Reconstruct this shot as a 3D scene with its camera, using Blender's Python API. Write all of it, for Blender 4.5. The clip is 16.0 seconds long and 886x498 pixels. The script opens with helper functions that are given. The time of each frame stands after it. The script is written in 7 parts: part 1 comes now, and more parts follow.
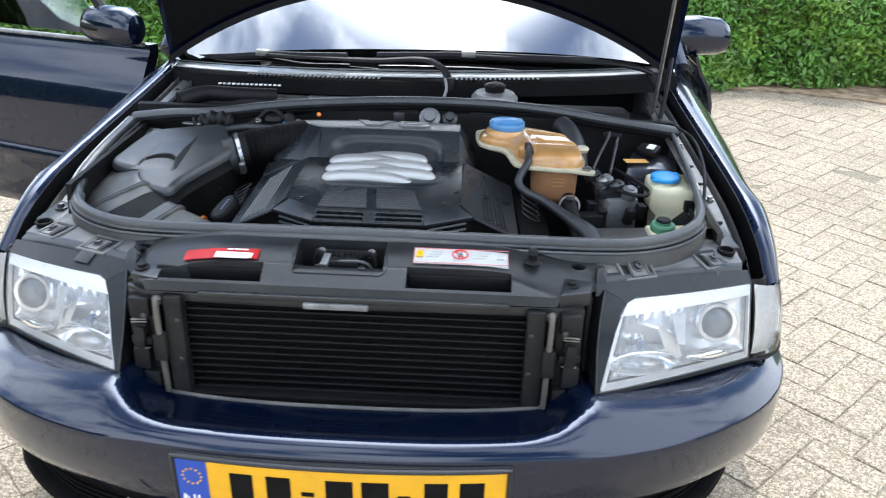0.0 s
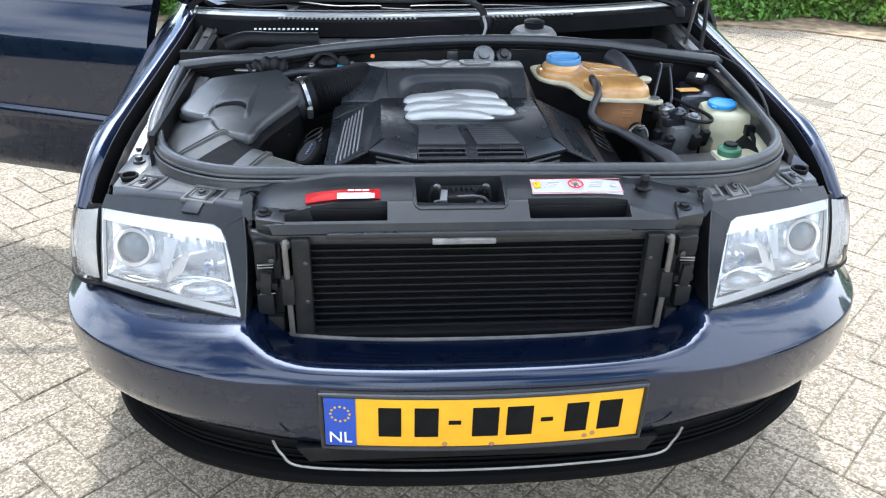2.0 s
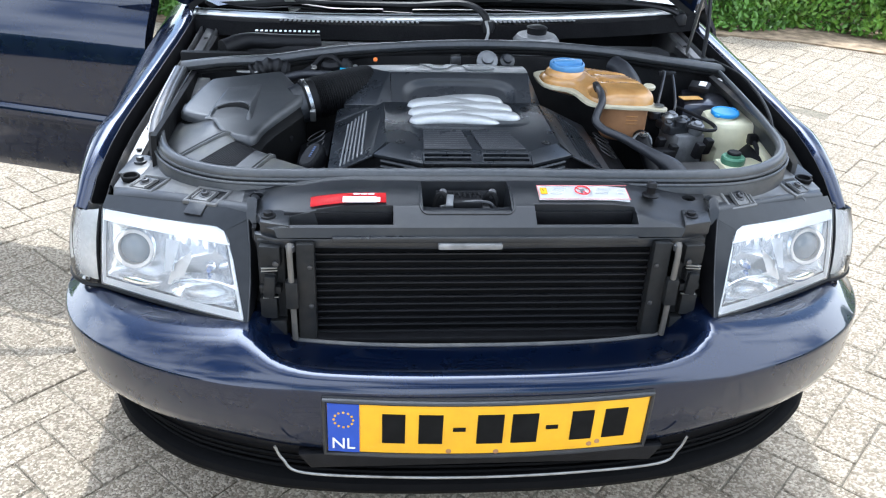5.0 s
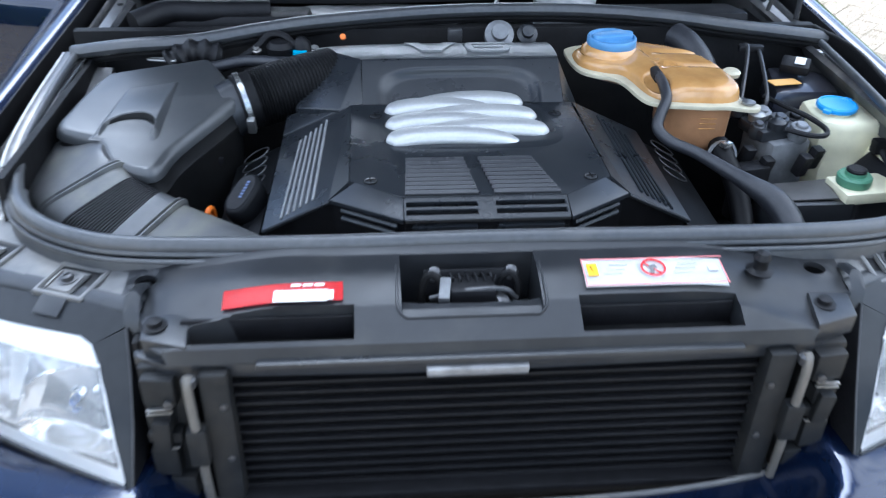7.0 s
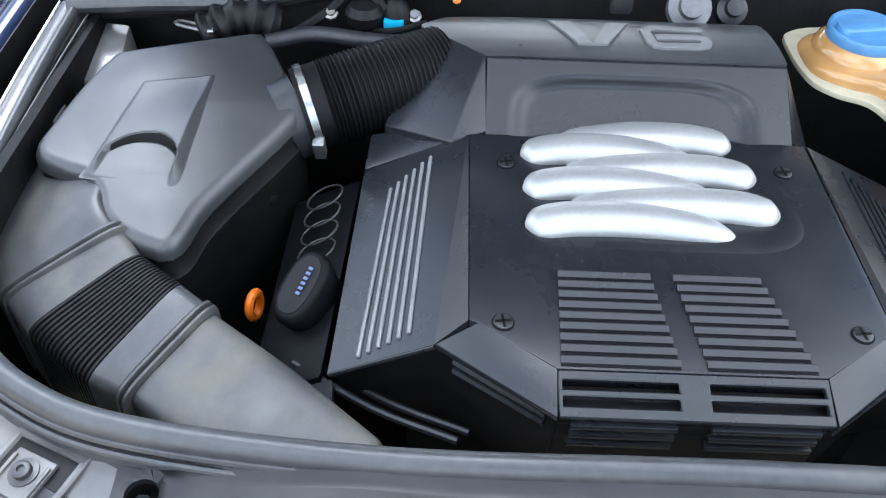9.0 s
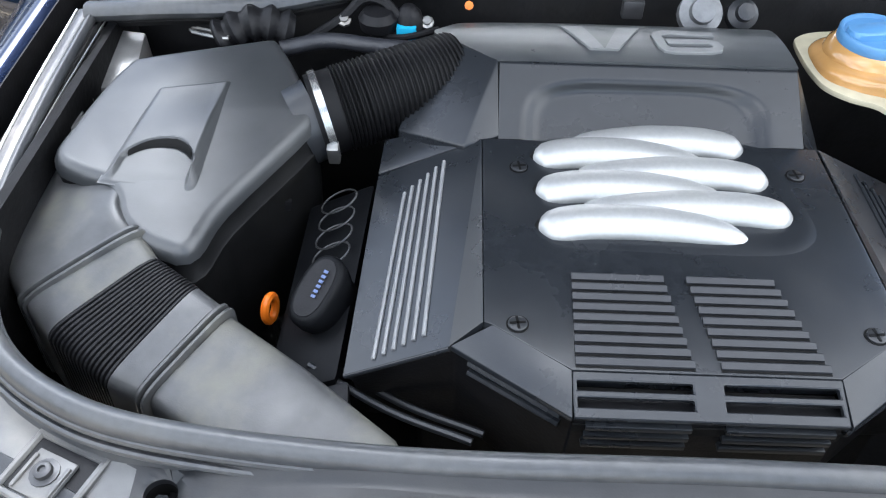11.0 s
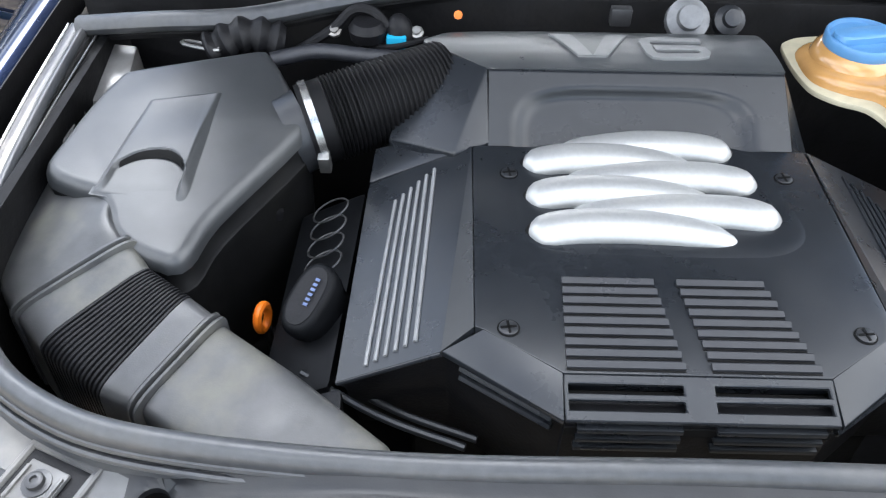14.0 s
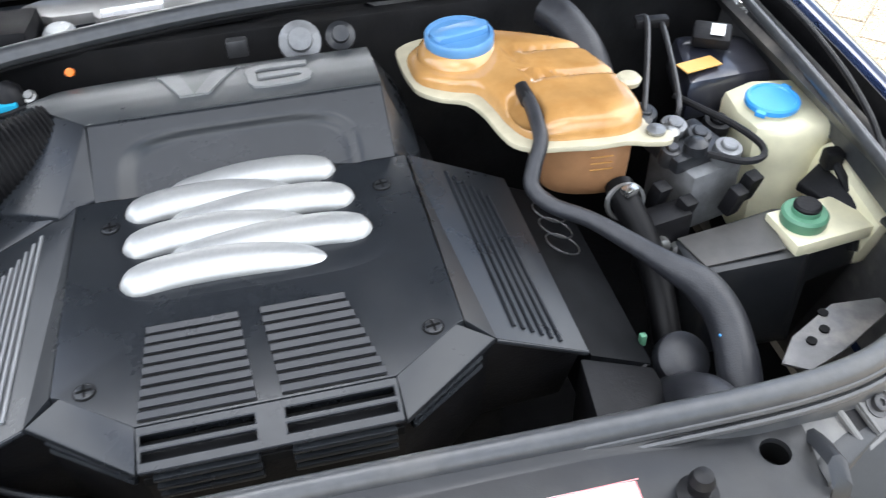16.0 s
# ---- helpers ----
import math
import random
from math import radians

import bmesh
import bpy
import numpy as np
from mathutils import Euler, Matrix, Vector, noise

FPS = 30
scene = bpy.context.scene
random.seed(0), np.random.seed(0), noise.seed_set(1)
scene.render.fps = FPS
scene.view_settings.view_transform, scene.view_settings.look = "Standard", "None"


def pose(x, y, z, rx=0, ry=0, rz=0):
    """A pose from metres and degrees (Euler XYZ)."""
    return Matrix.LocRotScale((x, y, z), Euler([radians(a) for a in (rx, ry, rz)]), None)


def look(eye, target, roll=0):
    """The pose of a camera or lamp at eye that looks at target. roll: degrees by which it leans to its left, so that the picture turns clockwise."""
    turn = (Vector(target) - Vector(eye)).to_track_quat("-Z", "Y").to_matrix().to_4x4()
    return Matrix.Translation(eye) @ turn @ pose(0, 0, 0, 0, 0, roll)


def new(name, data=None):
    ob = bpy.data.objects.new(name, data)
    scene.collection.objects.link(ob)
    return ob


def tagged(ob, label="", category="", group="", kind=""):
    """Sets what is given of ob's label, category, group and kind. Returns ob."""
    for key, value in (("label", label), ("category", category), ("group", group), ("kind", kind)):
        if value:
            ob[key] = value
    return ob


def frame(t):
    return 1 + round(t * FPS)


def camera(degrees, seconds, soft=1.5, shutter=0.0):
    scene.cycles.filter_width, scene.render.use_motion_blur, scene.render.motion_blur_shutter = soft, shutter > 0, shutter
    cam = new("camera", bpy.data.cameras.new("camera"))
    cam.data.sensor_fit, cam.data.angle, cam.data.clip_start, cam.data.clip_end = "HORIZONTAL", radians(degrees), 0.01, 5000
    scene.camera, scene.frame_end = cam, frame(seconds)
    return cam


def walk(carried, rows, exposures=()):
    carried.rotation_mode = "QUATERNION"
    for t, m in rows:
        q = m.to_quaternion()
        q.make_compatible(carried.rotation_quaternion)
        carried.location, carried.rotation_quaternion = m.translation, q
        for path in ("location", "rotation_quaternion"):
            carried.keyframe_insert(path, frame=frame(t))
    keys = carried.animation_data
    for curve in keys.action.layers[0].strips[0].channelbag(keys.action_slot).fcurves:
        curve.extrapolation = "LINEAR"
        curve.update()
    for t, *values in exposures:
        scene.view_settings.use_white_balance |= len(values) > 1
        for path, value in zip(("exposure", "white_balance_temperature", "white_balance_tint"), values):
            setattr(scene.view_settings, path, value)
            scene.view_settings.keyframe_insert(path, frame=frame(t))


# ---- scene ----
cam = camera(54.6, 16.0, soft=1.15, shutter=0.4)
PATH = [
    (0, (0.185, -1.025, 1.455), (0.127, 0.775, 0.584), 1.6),
    (0.5, (-0.023, -1.073, 1.463), (0.046, 0.72, 0.58), 2.2),
    (1, (-0.154, -1.067, 1.446), (-0.022, 0.696, 0.512), 0.8),
    (1.5, (-0.164, -1.074, 1.44), (-0.012, 0.676, 0.483), 1.8),
    (2, (-0.16, -1.063, 1.437), (-0.012, 0.68, 0.467), 1.4),
    (2.5, (-0.159, -1.057, 1.436), (-0.002, 0.685, 0.466), 2.1),
    (3, (-0.158, -1.06, 1.437), (-0.008, 0.687, 0.475), 2.2),
    (3.5, (-0.158, -1.065, 1.437), (-0.014, 0.684, 0.478), 2.3),
    (4, (-0.157, -1.064, 1.437), (-0.016, 0.686, 0.48), 2.3),
    (6.3, (-0.235, -0.914, 1.389), (-0.001, 0.816, 0.412), 2.8),
    (6.5, (-0.208, -0.809, 1.378), (0.017, 0.911, 0.382), 2.5),
    (7, (-0.118, -0.495, 1.352), (0.029, 1.168, 0.25), 1.2),
    (7.3, (-0.095, -0.322, 1.345), (0.053, 1.285, 0.162), 1.1),
    (7.5, (-0.102, -0.212, 1.341), (0.096, 1.344, 0.1), 3.0),
    (7.8, (-0.117, -0.101, 1.344), (0.098, 1.391, 0.029), 4.7),
    (8, (-0.133, -0.049, 1.349), (0.023, 1.433, 0.014), 4.3),
    (8.5, (-0.147, -0.011, 1.341), (-0.069, 1.425, -0.048), 2.6),
    (9, (-0.176, -0.003, 1.338), (-0.17, 1.42, -0.067), 2.3),
    (11.5, (-0.183, -0.013, 1.34), (-0.199, 1.426, -0.049), 1.6),
    (12, (-0.186, -0.016, 1.338), (-0.204, 1.428, -0.046), 1.6),
    (12.5, (-0.184, -0.018, 1.34), (-0.202, 1.43, -0.039), 1.5),
    (13, (-0.183, -0.016, 1.341), (-0.198, 1.432, -0.039), 1.4),
    (13.5, (-0.184, -0.016, 1.339), (-0.194, 1.438, -0.034), 1.4),
    (14, (-0.175, -0.016, 1.337), (-0.184, 1.44, -0.033), 1.0),
    (14.5, (-0.139, -0.014, 1.341), (-0.114, 1.44, -0.032), 0.1),
    (15, (-0.078, -0.016, 1.347), (0.041, 1.436, -0.023), -0.2),
    (15.5, (-0.011, -0.024, 1.357), (0.195, 1.417, -0.014), -0.5),
    (15.8, (0.033, -0.032, 1.368), (0.310, 1.393, -0.008), -0.7),
    (16, (0.059, -0.036, 1.363), (0.356, 1.396, -0.001), -1.9),
]
walk(cam, [(t, look(eye, target, roll)) for t, eye, target, roll in PATH],
     [(0, 0.82, 5900, 8), (1, 1.02, 5800, 8), (4, 1.04, 5750, 8), (6.5, 1.12, 5500, 8), (7.5, 1.20, 5300, 9), (8, 1.12, 5250, 9), (8.5, 1.28, 5450, 9), (9, 1.50, 5900, 9), (12.5, 1.58, 6200, 10), (16, 1.58, 6400, 10)])

# ---- light ----
world = bpy.data.worlds.new("sky")
scene.world = world
world.use_nodes = True
wn = world.node_tree.nodes
SUN_EL, SUN_AZ = 57.0, -6.0   # degrees; azimuth from +y towards +x
sky = wn.new("ShaderNodeTexSky")
sky.sky_type = 'NISHITA'
sky.sun_disc = False
sky.sun_elevation = radians(SUN_EL)
sky.sun_rotation = radians(SUN_AZ)
# broken white cloud over the whole sky
wl = world.node_tree.links
co = wn.new("ShaderNodeTexCoord")
cn = wn.new("ShaderNodeTexNoise")
cn.inputs["Scale"].default_value, cn.inputs["Detail"].default_value, cn.inputs["Roughness"].default_value = 1.7, 6.0, 0.52
cp = wn.new("ShaderNodeMapping")
cp.inputs["Location"].default_value = (1.35, 2.4, 0.2)
wl.new(co.outputs["Generated"], cp.inputs["Vector"])
wl.new(cp.outputs[0], cn.inputs["Vector"])
cm = wn.new("ShaderNodeMapRange")
cm.interpolation_type = 'SMOOTHSTEP'
cm.inputs["From Min"].default_value, cm.inputs["From Max"].default_value = 0.405, 0.555
wl.new(cn.outputs["Fac"], cm.inputs["Value"])
cmix = wn.new("ShaderNodeMix")
cmix.data_type = 'RGBA'
# thin cloud glows round the sun
glow_dot = wn.new("ShaderNodeVectorMath")
glow_dot.operation = 'DOT_PRODUCT'
glow_dot.inputs[1].default_value = (math.sin(radians(SUN_AZ)) * math.cos(radians(SUN_EL)), math.cos(radians(SUN_AZ)) * math.cos(radians(SUN_EL)), math.sin(radians(SUN_EL)))
wl.new(co.outputs["Generated"], glow_dot.inputs[0])
glow = wn.new("ShaderNodeMapRange")
glow.interpolation_type = 'SMOOTHERSTEP'
glow.inputs["From Min"].default_value, glow.inputs["From Max"].default_value = 0.84, 1.0
glow.inputs["To Min"].default_value, glow.inputs["To Max"].default_value = 1.0, 4.0
wl.new(glow_dot.outputs["Value"], glow.inputs["Value"])
glow_mul = wn.new("ShaderNodeVectorMath")
glow_mul.operation = 'SCALE'
glow_mul.inputs[0].default_value = (14.0, 14.3, 14.8)
wl.new(glow.outputs[0], glow_mul.inputs["Scale"])
wl.new(glow_mul.outputs[0], cmix.inputs["B"])
near_sun = wn.new("ShaderNodeMapRange")
near_sun.interpolation_type = 'SMOOTHSTEP'
near_sun.inputs["From Min"].default_value, near_sun.inputs["From Max"].default_value = 0.86, 0.98
wl.new(glow_dot.outputs["Value"], near_sun.inputs["Value"])
veil = wn.new("ShaderNodeMath")
veil.operation = 'MAXIMUM'
wl.new(cm.outputs[0], veil.inputs[0])
wl.new(near_sun.outputs[0], veil.inputs[1])
wl.new(veil.outputs[0], cmix.inputs["Factor"])
wl.new(sky.outputs[0], cmix.inputs["A"])
wl.new(cmix.outputs["Result"], wn["Background"].inputs[0])
wn["Background"].inputs[1].default_value = 0.12
sun = new("sun", bpy.data.lights.new("sun", 'SUN'))
sun.data.energy = 2.1
sun.data.angle = radians(0.55)
sun.data.color = (1.0, 0.95, 0.87)
sun_dir = Vector((math.sin(radians(SUN_AZ)) * math.cos(radians(SUN_EL)), math.cos(radians(SUN_AZ)) * math.cos(radians(SUN_EL)), math.sin(radians(SUN_EL))))
sun.matrix_world = look(sun_dir * 20, (0, 0, 0))


# ---- materials ----
def mat(name, color, rough=0.5, metal=0.0, coat=0.0, spec=0.5, var=0.25, scale=40.0, bump=0.1, bscale=300.0, rvar=0.15, dirt=None, dscale=9.0, damt=0.6, per_object=0.0, trans=0.0, coat_ior=1.5):
    """A Principled surface with grain, stains at a larger scale, and fine relief."""
    m = bpy.data.materials.new(name)
    m.use_nodes = True
    nt = m.node_tree
    n, l = nt.nodes, nt.links
    b = n["Principled BSDF"]
    b.inputs["Metallic"].default_value = metal
    b.inputs["Coat Weight"].default_value = coat
    b.inputs["Coat Roughness"].default_value = 0.03
    b.inputs["Coat IOR"].default_value = coat_ior
    b.inputs["Specular IOR Level"].default_value = spec
    b.inputs["Transmission Weight"].default_value = trans
    tc = n.new("ShaderNodeTexCoord")
    t1 = n.new("ShaderNodeTexNoise")
    t1.inputs["Scale"].default_value, t1.inputs["Detail"].default_value = scale, 6.0
    t2 = n.new("ShaderNodeTexNoise")
    t2.inputs["Scale"].default_value, t2.inputs["Detail"].default_value = dscale, 8.0
    t2.inputs["Roughness"].default_value = 0.62
    t3 = n.new("ShaderNodeTexNoise")
    t3.inputs["Scale"].default_value, t3.inputs["Detail"].default_value = bscale, 3.0
    for t in (t1, t2, t3):
        l.new(tc.outputs["Object"], t.inputs["Vector"])
    mr = n.new("ShaderNodeMapRange")
    mr.inputs["To Min"].default_value, mr.inputs["To Max"].default_value = 1 - var, 1 + var
    mr.inputs["From Min"].default_value, mr.inputs["From Max"].default_value = 0.3, 0.7
    l.new(t1.outputs["Fac"], mr.inputs["Value"])
    mul = n.new("ShaderNodeVectorMath")
    mul.operation = 'SCALE'
    mul.inputs[0].default_value = color
    last = mr.outputs[0]
    if per_object:
        oi = n.new("ShaderNodeObjectInfo")
        mo = n.new("ShaderNodeMapRange")
        mo.inputs["To Min"].default_value, mo.inputs["To Max"].default_value = 1 - per_object, 1 + per_object
        l.new(oi.outputs["Random"], mo.inputs["Value"])
        mm = n.new("ShaderNodeMath")
        mm.operation = 'MULTIPLY'
        l.new(last, mm.inputs[0])
        l.new(mo.outputs[0], mm.inputs[1])
        last = mm.outputs[0]
    l.new(last, mul.inputs["Scale"])
    out = mul.outputs[0]
    if dirt:
        ramp = n.new("ShaderNodeMapRange")
        ramp.inputs["From Min"].default_value, ramp.inputs["From Max"].default_value = 0.5, 0.72
        ramp.inputs["To Max"].default_value = damt
        l.new(t2.outputs["Fac"], ramp.inputs["Value"])
        mix = n.new("ShaderNodeMix")
        mix.data_type = 'RGBA'
        mix.inputs["B"].default_value = (*dirt, 1)
        l.new(ramp.outputs[0], mix.inputs["Factor"])
        l.new(out, mix.inputs["A"])
        out = mix.outputs["Result"]
    l.new(out, b.inputs["Base Color"])
    rr = n.new("ShaderNodeMapRange")
    rr.inputs["From Min"].default_value, rr.inputs["From Max"].default_value = 0.3, 0.7
    rr.inputs["To Min"].default_value, rr.inputs["To Max"].default_value = max(0.0, rough * (1 - rvar)), min(1.0, rough * (1 + rvar))
    l.new(t2.outputs["Fac"], rr.inputs["Value"])
    l.new(rr.outputs[0], b.inputs["Roughness"])
    if bump:
        bp = n.new("ShaderNodeBump")
        bp.inputs["Strength"].default_value = bump
        bp.inputs["Distance"].default_value = 0.002
        l.new(t3.outputs["Fac"], bp.inputs["Height"])
        l.new(bp.outputs[0], b.inputs["Normal"])
    return m


def clear_glass(name, tint=(1, 1, 1), rough=0.0, ior=1.5, haze=0.0):
    """A thin pane: sees through, and mirrors by Fresnel; haze is milky white, for age and for mirrored sky."""
    m = bpy.data.materials.new(name)
    m.use_nodes = True
    n, l = m.node_tree.nodes, m.node_tree.links
    n.remove(n["Principled BSDF"])
    tr, gl, fr, mx = n.new("ShaderNodeBsdfTransparent"), n.new("ShaderNodeBsdfGlossy"), n.new("ShaderNodeFresnel"), n.new("ShaderNodeMixShader")
    tr.inputs[0].default_value = (*tint, 1)
    gl.inputs["Roughness"].default_value = rough
    fr.inputs["IOR"].default_value = ior
    l.new(fr.outputs[0], mx.inputs[0])
    clear = tr.outputs[0]
    if haze:
        milk, blend = n.new("ShaderNodeBsdfDiffuse"), n.new("ShaderNodeMixShader")
        milk.inputs[0].default_value = (0.9, 0.92, 0.94, 1)
        blend.inputs[0].default_value = haze
        l.new(clear, blend.inputs[1])
        l.new(milk.outputs[0], blend.inputs[2])
        clear = blend.outputs[0]
    l.new(clear, mx.inputs[1])
    l.new(gl.outputs[0], mx.inputs[2])
    l.new(mx.outputs[0], n["Material Output"].inputs["Surface"])
    return m


M_PAINT = mat("navy_paint", (0.0034, 0.0090, 0.0300), 0.28, 0.60, 1.0, 0.10, 0.10, 900, 0.0, rvar=0.2, coat_ior=1.55)
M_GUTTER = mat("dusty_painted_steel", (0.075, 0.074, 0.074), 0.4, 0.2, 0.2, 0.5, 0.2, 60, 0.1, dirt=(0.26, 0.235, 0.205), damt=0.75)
M_INNER = mat("inner_paint", (0.020, 0.022, 0.034), 0.30, 0.2, 0.8, 0.5, 0.2, 60, 0.05, dirt=(0.06, 0.055, 0.048), damt=0.45)
M_PLASTIC = mat("black_plastic", (0.0160, 0.0175, 0.020), 0.33, spec=0.52, var=0.15, scale=70, bump=0.12, bscale=900, dirt=(0.040, 0.040, 0.039), damt=0.4, rvar=0.18)
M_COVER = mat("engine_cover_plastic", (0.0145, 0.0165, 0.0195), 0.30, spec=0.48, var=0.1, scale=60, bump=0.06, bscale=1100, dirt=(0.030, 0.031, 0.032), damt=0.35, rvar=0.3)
M_DEEPLEAF = mat("shaded_leaf", (0.045, 0.095, 0.018), 0.55, var=0.45, scale=3, bump=0.1)
M_VALVE = mat("dark_valve_cover", (0.006, 0.0065, 0.0075), 0.45, spec=0.10, var=0.2, scale=60, bump=0.1, bscale=700)
M_RIM = mat("black_lamp_rim", (0.012, 0.0135, 0.0155), 0.34, spec=0.30, var=0.2, scale=60, bump=0.05, bscale=700)
M_UPRIGHT = mat("grimy_grey_upright", (0.013, 0.0135, 0.014), 0.5, spec=0.22, var=0.25, scale=60, bump=0.15, bscale=500, dirt=(0.036, 0.032, 0.027), damt=0.6, dscale=16.0)
M_PIPE = mat("dirty_metal_pipe", (0.13, 0.12, 0.105), 0.5, 0.3, var=0.25, scale=40, bump=0.2, dirt=(0.06, 0.045, 0.03), damt=0.8, dscale=20.0)
M_SHEET = mat("pale_inner_sheet", (0.26, 0.255, 0.25), 0.34, 0.3, 0.3, var=0.15, scale=40, bump=0.1, dirt=(0.14, 0.12, 0.10), damt=0.6)
M_UNIT = mat("dull_cast_unit", (0.20, 0.205, 0.21), 0.45, 0.4, var=0.25, bump=0.3, bscale=250, dirt=(0.03, 0.03, 0.03), damt=0.7)
M_AMBER = mat("amber_sticker", (0.75, 0.42, 0.12), 0.4, var=0.05, bump=0)
M_PRINT = mat("pale_blue_print", (0.09, 0.13, 0.26), 0.4, var=0.05, bump=0)
M_STRIPE = mat("highlit_stripe", (0.28, 0.285, 0.29), 0.35, 0.3, var=0.1, bump=0.1)
M_SLAT = mat("slat_plastic", (0.021, 0.0225, 0.026), 0.32, spec=0.4, var=0.1, scale=60, bump=0.05, bscale=1100)
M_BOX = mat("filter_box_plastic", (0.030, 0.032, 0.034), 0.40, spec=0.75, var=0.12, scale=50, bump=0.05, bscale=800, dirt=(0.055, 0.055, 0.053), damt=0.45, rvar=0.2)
M_BODY = mat("shaded_filter_body", (0.006, 0.0062, 0.0065), 0.55, spec=0.12, var=0.3, scale=40, bump=0.1, bscale=500, dirt=(0.012, 0.0115, 0.010), damt=0.6)
M_DUSTSHEEN = mat("dusty_sheen_plastic", (0.080, 0.080, 0.079), 0.42, spec=0.7, var=0.15, scale=50, bump=0.05, bscale=700, dirt=(0.235, 0.220, 0.192), damt=0.6, rvar=0.3)
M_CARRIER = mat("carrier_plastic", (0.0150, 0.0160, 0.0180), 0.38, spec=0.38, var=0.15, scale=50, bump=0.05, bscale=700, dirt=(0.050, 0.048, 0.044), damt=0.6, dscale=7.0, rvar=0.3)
M_DUCT = mat("stained_duct_plastic", (0.044, 0.045, 0.046), 0.42, spec=0.6, var=0.2, scale=60, bump=0.06, bscale=700, dirt=(0.145, 0.14, 0.105), damt=0.65, dscale=11.0, rvar=0.35)
# paler copy of the cover plastic: dust, and sky sheen put into the colour
M_SHELF = mat("dust_and_sheen_shelf", (0.045, 0.049, 0.052), 0.34, spec=0.8, var=0.12, scale=40, bump=0.05, bscale=900, dirt=(0.085, 0.090, 0.090), damt=0.5, dscale=9.0, rvar=0.3)
M_LID = mat("dusty_lid_plastic", (0.062, 0.060, 0.057), 0.5, spec=0.5, var=0.15, scale=60, bump=0.1, bscale=800, dirt=(0.12, 0.11, 0.10), damt=0.5)
M_PINK = mat("faded_red_print", (0.72, 0.22, 0.22), 0.4, var=0.1, bump=0)
M_FAINT = mat("faint_print", (0.48, 0.48, 0.48), 0.4, var=0.1, bump=0)
M_DARK = mat("dark_plastic", (0.006, 0.006, 0.007), 0.5, spec=0.25, var=0.3, scale=60, bump=0.2)
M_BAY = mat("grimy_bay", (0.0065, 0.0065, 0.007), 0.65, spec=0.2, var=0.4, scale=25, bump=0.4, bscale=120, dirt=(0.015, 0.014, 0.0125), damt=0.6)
M_RUBBER = mat("rubber_seal", (0.042, 0.0445, 0.048), 0.38, spec=0.6, var=0.18, scale=120, bump=0.06, bscale=500, dirt=(0.080, 0.078, 0.073), damt=0.5, dscale=14)
M_BLACKHOSE = mat("black_corrugated_rubber", (0.0035, 0.0035, 0.004), 0.5, spec=0.2, var=0.2, scale=90, bump=0.1)
M_HOSE = mat("rubber_hose", (0.020, 0.021, 0.025), 0.42, var=0.2, scale=90, bump=0.2, bscale=600)
M_SILVER = mat("satin_silver", (0.44, 0.445, 0.44), 0.46, 0.6, 0.1, var=0.05, scale=260, bump=0.05, bscale=1500, dirt=(0.40, 0.40, 0.37), damt=0.5, dscale=20)
M_CHROME = mat("chrome", (0.86, 0.87, 0.88), 0.06, 1.0, var=0.03, bump=0)
M_STEEL = mat("zinc_steel", (0.30, 0.30, 0.29), 0.38, 0.85, var=0.2, bump=0.1, dirt=(0.15, 0.11, 0.07), damt=0.4)
M_CLAMP = mat("bright_clamp_steel", (0.72, 0.72, 0.70), 0.22, 0.95, var=0.12, bump=0.1, dirt=(0.35, 0.31, 0.26), damt=0.5)
M_BOLT = mat("dull_black_bolt", (0.07, 0.07, 0.072), 0.38, 0.6, var=0.2, bump=0.1)
M_PALE = mat("pale_surface", (0.62, 0.63, 0.62), 0.25, 0.2, 0.3, var=0.1, bump=0.05)
M_ALU = mat("cast_aluminium", (0.26, 0.26, 0.26), 0.5, 0.5, var=0.25, bump=0.35, bscale=250, dirt=(0.07, 0.06, 0.055), damt=0.7)
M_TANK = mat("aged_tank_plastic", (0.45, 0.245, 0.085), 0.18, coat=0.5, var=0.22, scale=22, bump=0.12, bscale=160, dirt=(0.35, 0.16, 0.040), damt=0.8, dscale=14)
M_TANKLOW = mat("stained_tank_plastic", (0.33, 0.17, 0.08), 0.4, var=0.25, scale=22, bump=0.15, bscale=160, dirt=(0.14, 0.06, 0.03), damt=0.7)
M_FLANGE = mat("cream_flange", (0.47, 0.43, 0.31), 0.4, var=0.15, bump=0.1)
M_BLUECAP = mat("blue_cap", (0.085, 0.235, 0.45), 0.4, var=0.08, bump=0.1)
M_LBLUE = mat("bright_blue_cap", (0.045, 0.31, 0.72), 0.35, var=0.06, bump=0.05)
M_WHITEPL = mat("yellowed_white_plastic", (0.80, 0.76, 0.54), 0.4, var=0.08, bump=0.1, dirt=(0.58, 0.52, 0.30), damt=0.5)
M_GREEN = mat("green_cap", (0.10, 0.26, 0.16), 0.45, var=0.1, bump=0.1)
M_ORANGE = mat("orange_plastic", (0.75, 0.17, 0.01), 0.4, var=0.08, bump=0.05)
M_CYAN = mat("cyan_plug", (0.02, 0.38, 0.60), 0.4, var=0.1, bump=0.05)
M_RED = mat("red_label", (0.72, 0.025, 0.03), 0.35, var=0.1, bump=0.03)
M_WHITE = mat("white_label", (0.86, 0.86, 0.84), 0.35, var=0.03, bump=0.03)
M_YELLOW = mat("plate_yellow", (0.80, 0.42, 0.01), 0.35, var=0.06, scale=25, bump=0.05, dirt=(0.55, 0.28, 0.02), damt=0.4)
M_EURO = mat("plate_blue", (0.02, 0.07, 0.40), 0.35, var=0.06, bump=0.03)
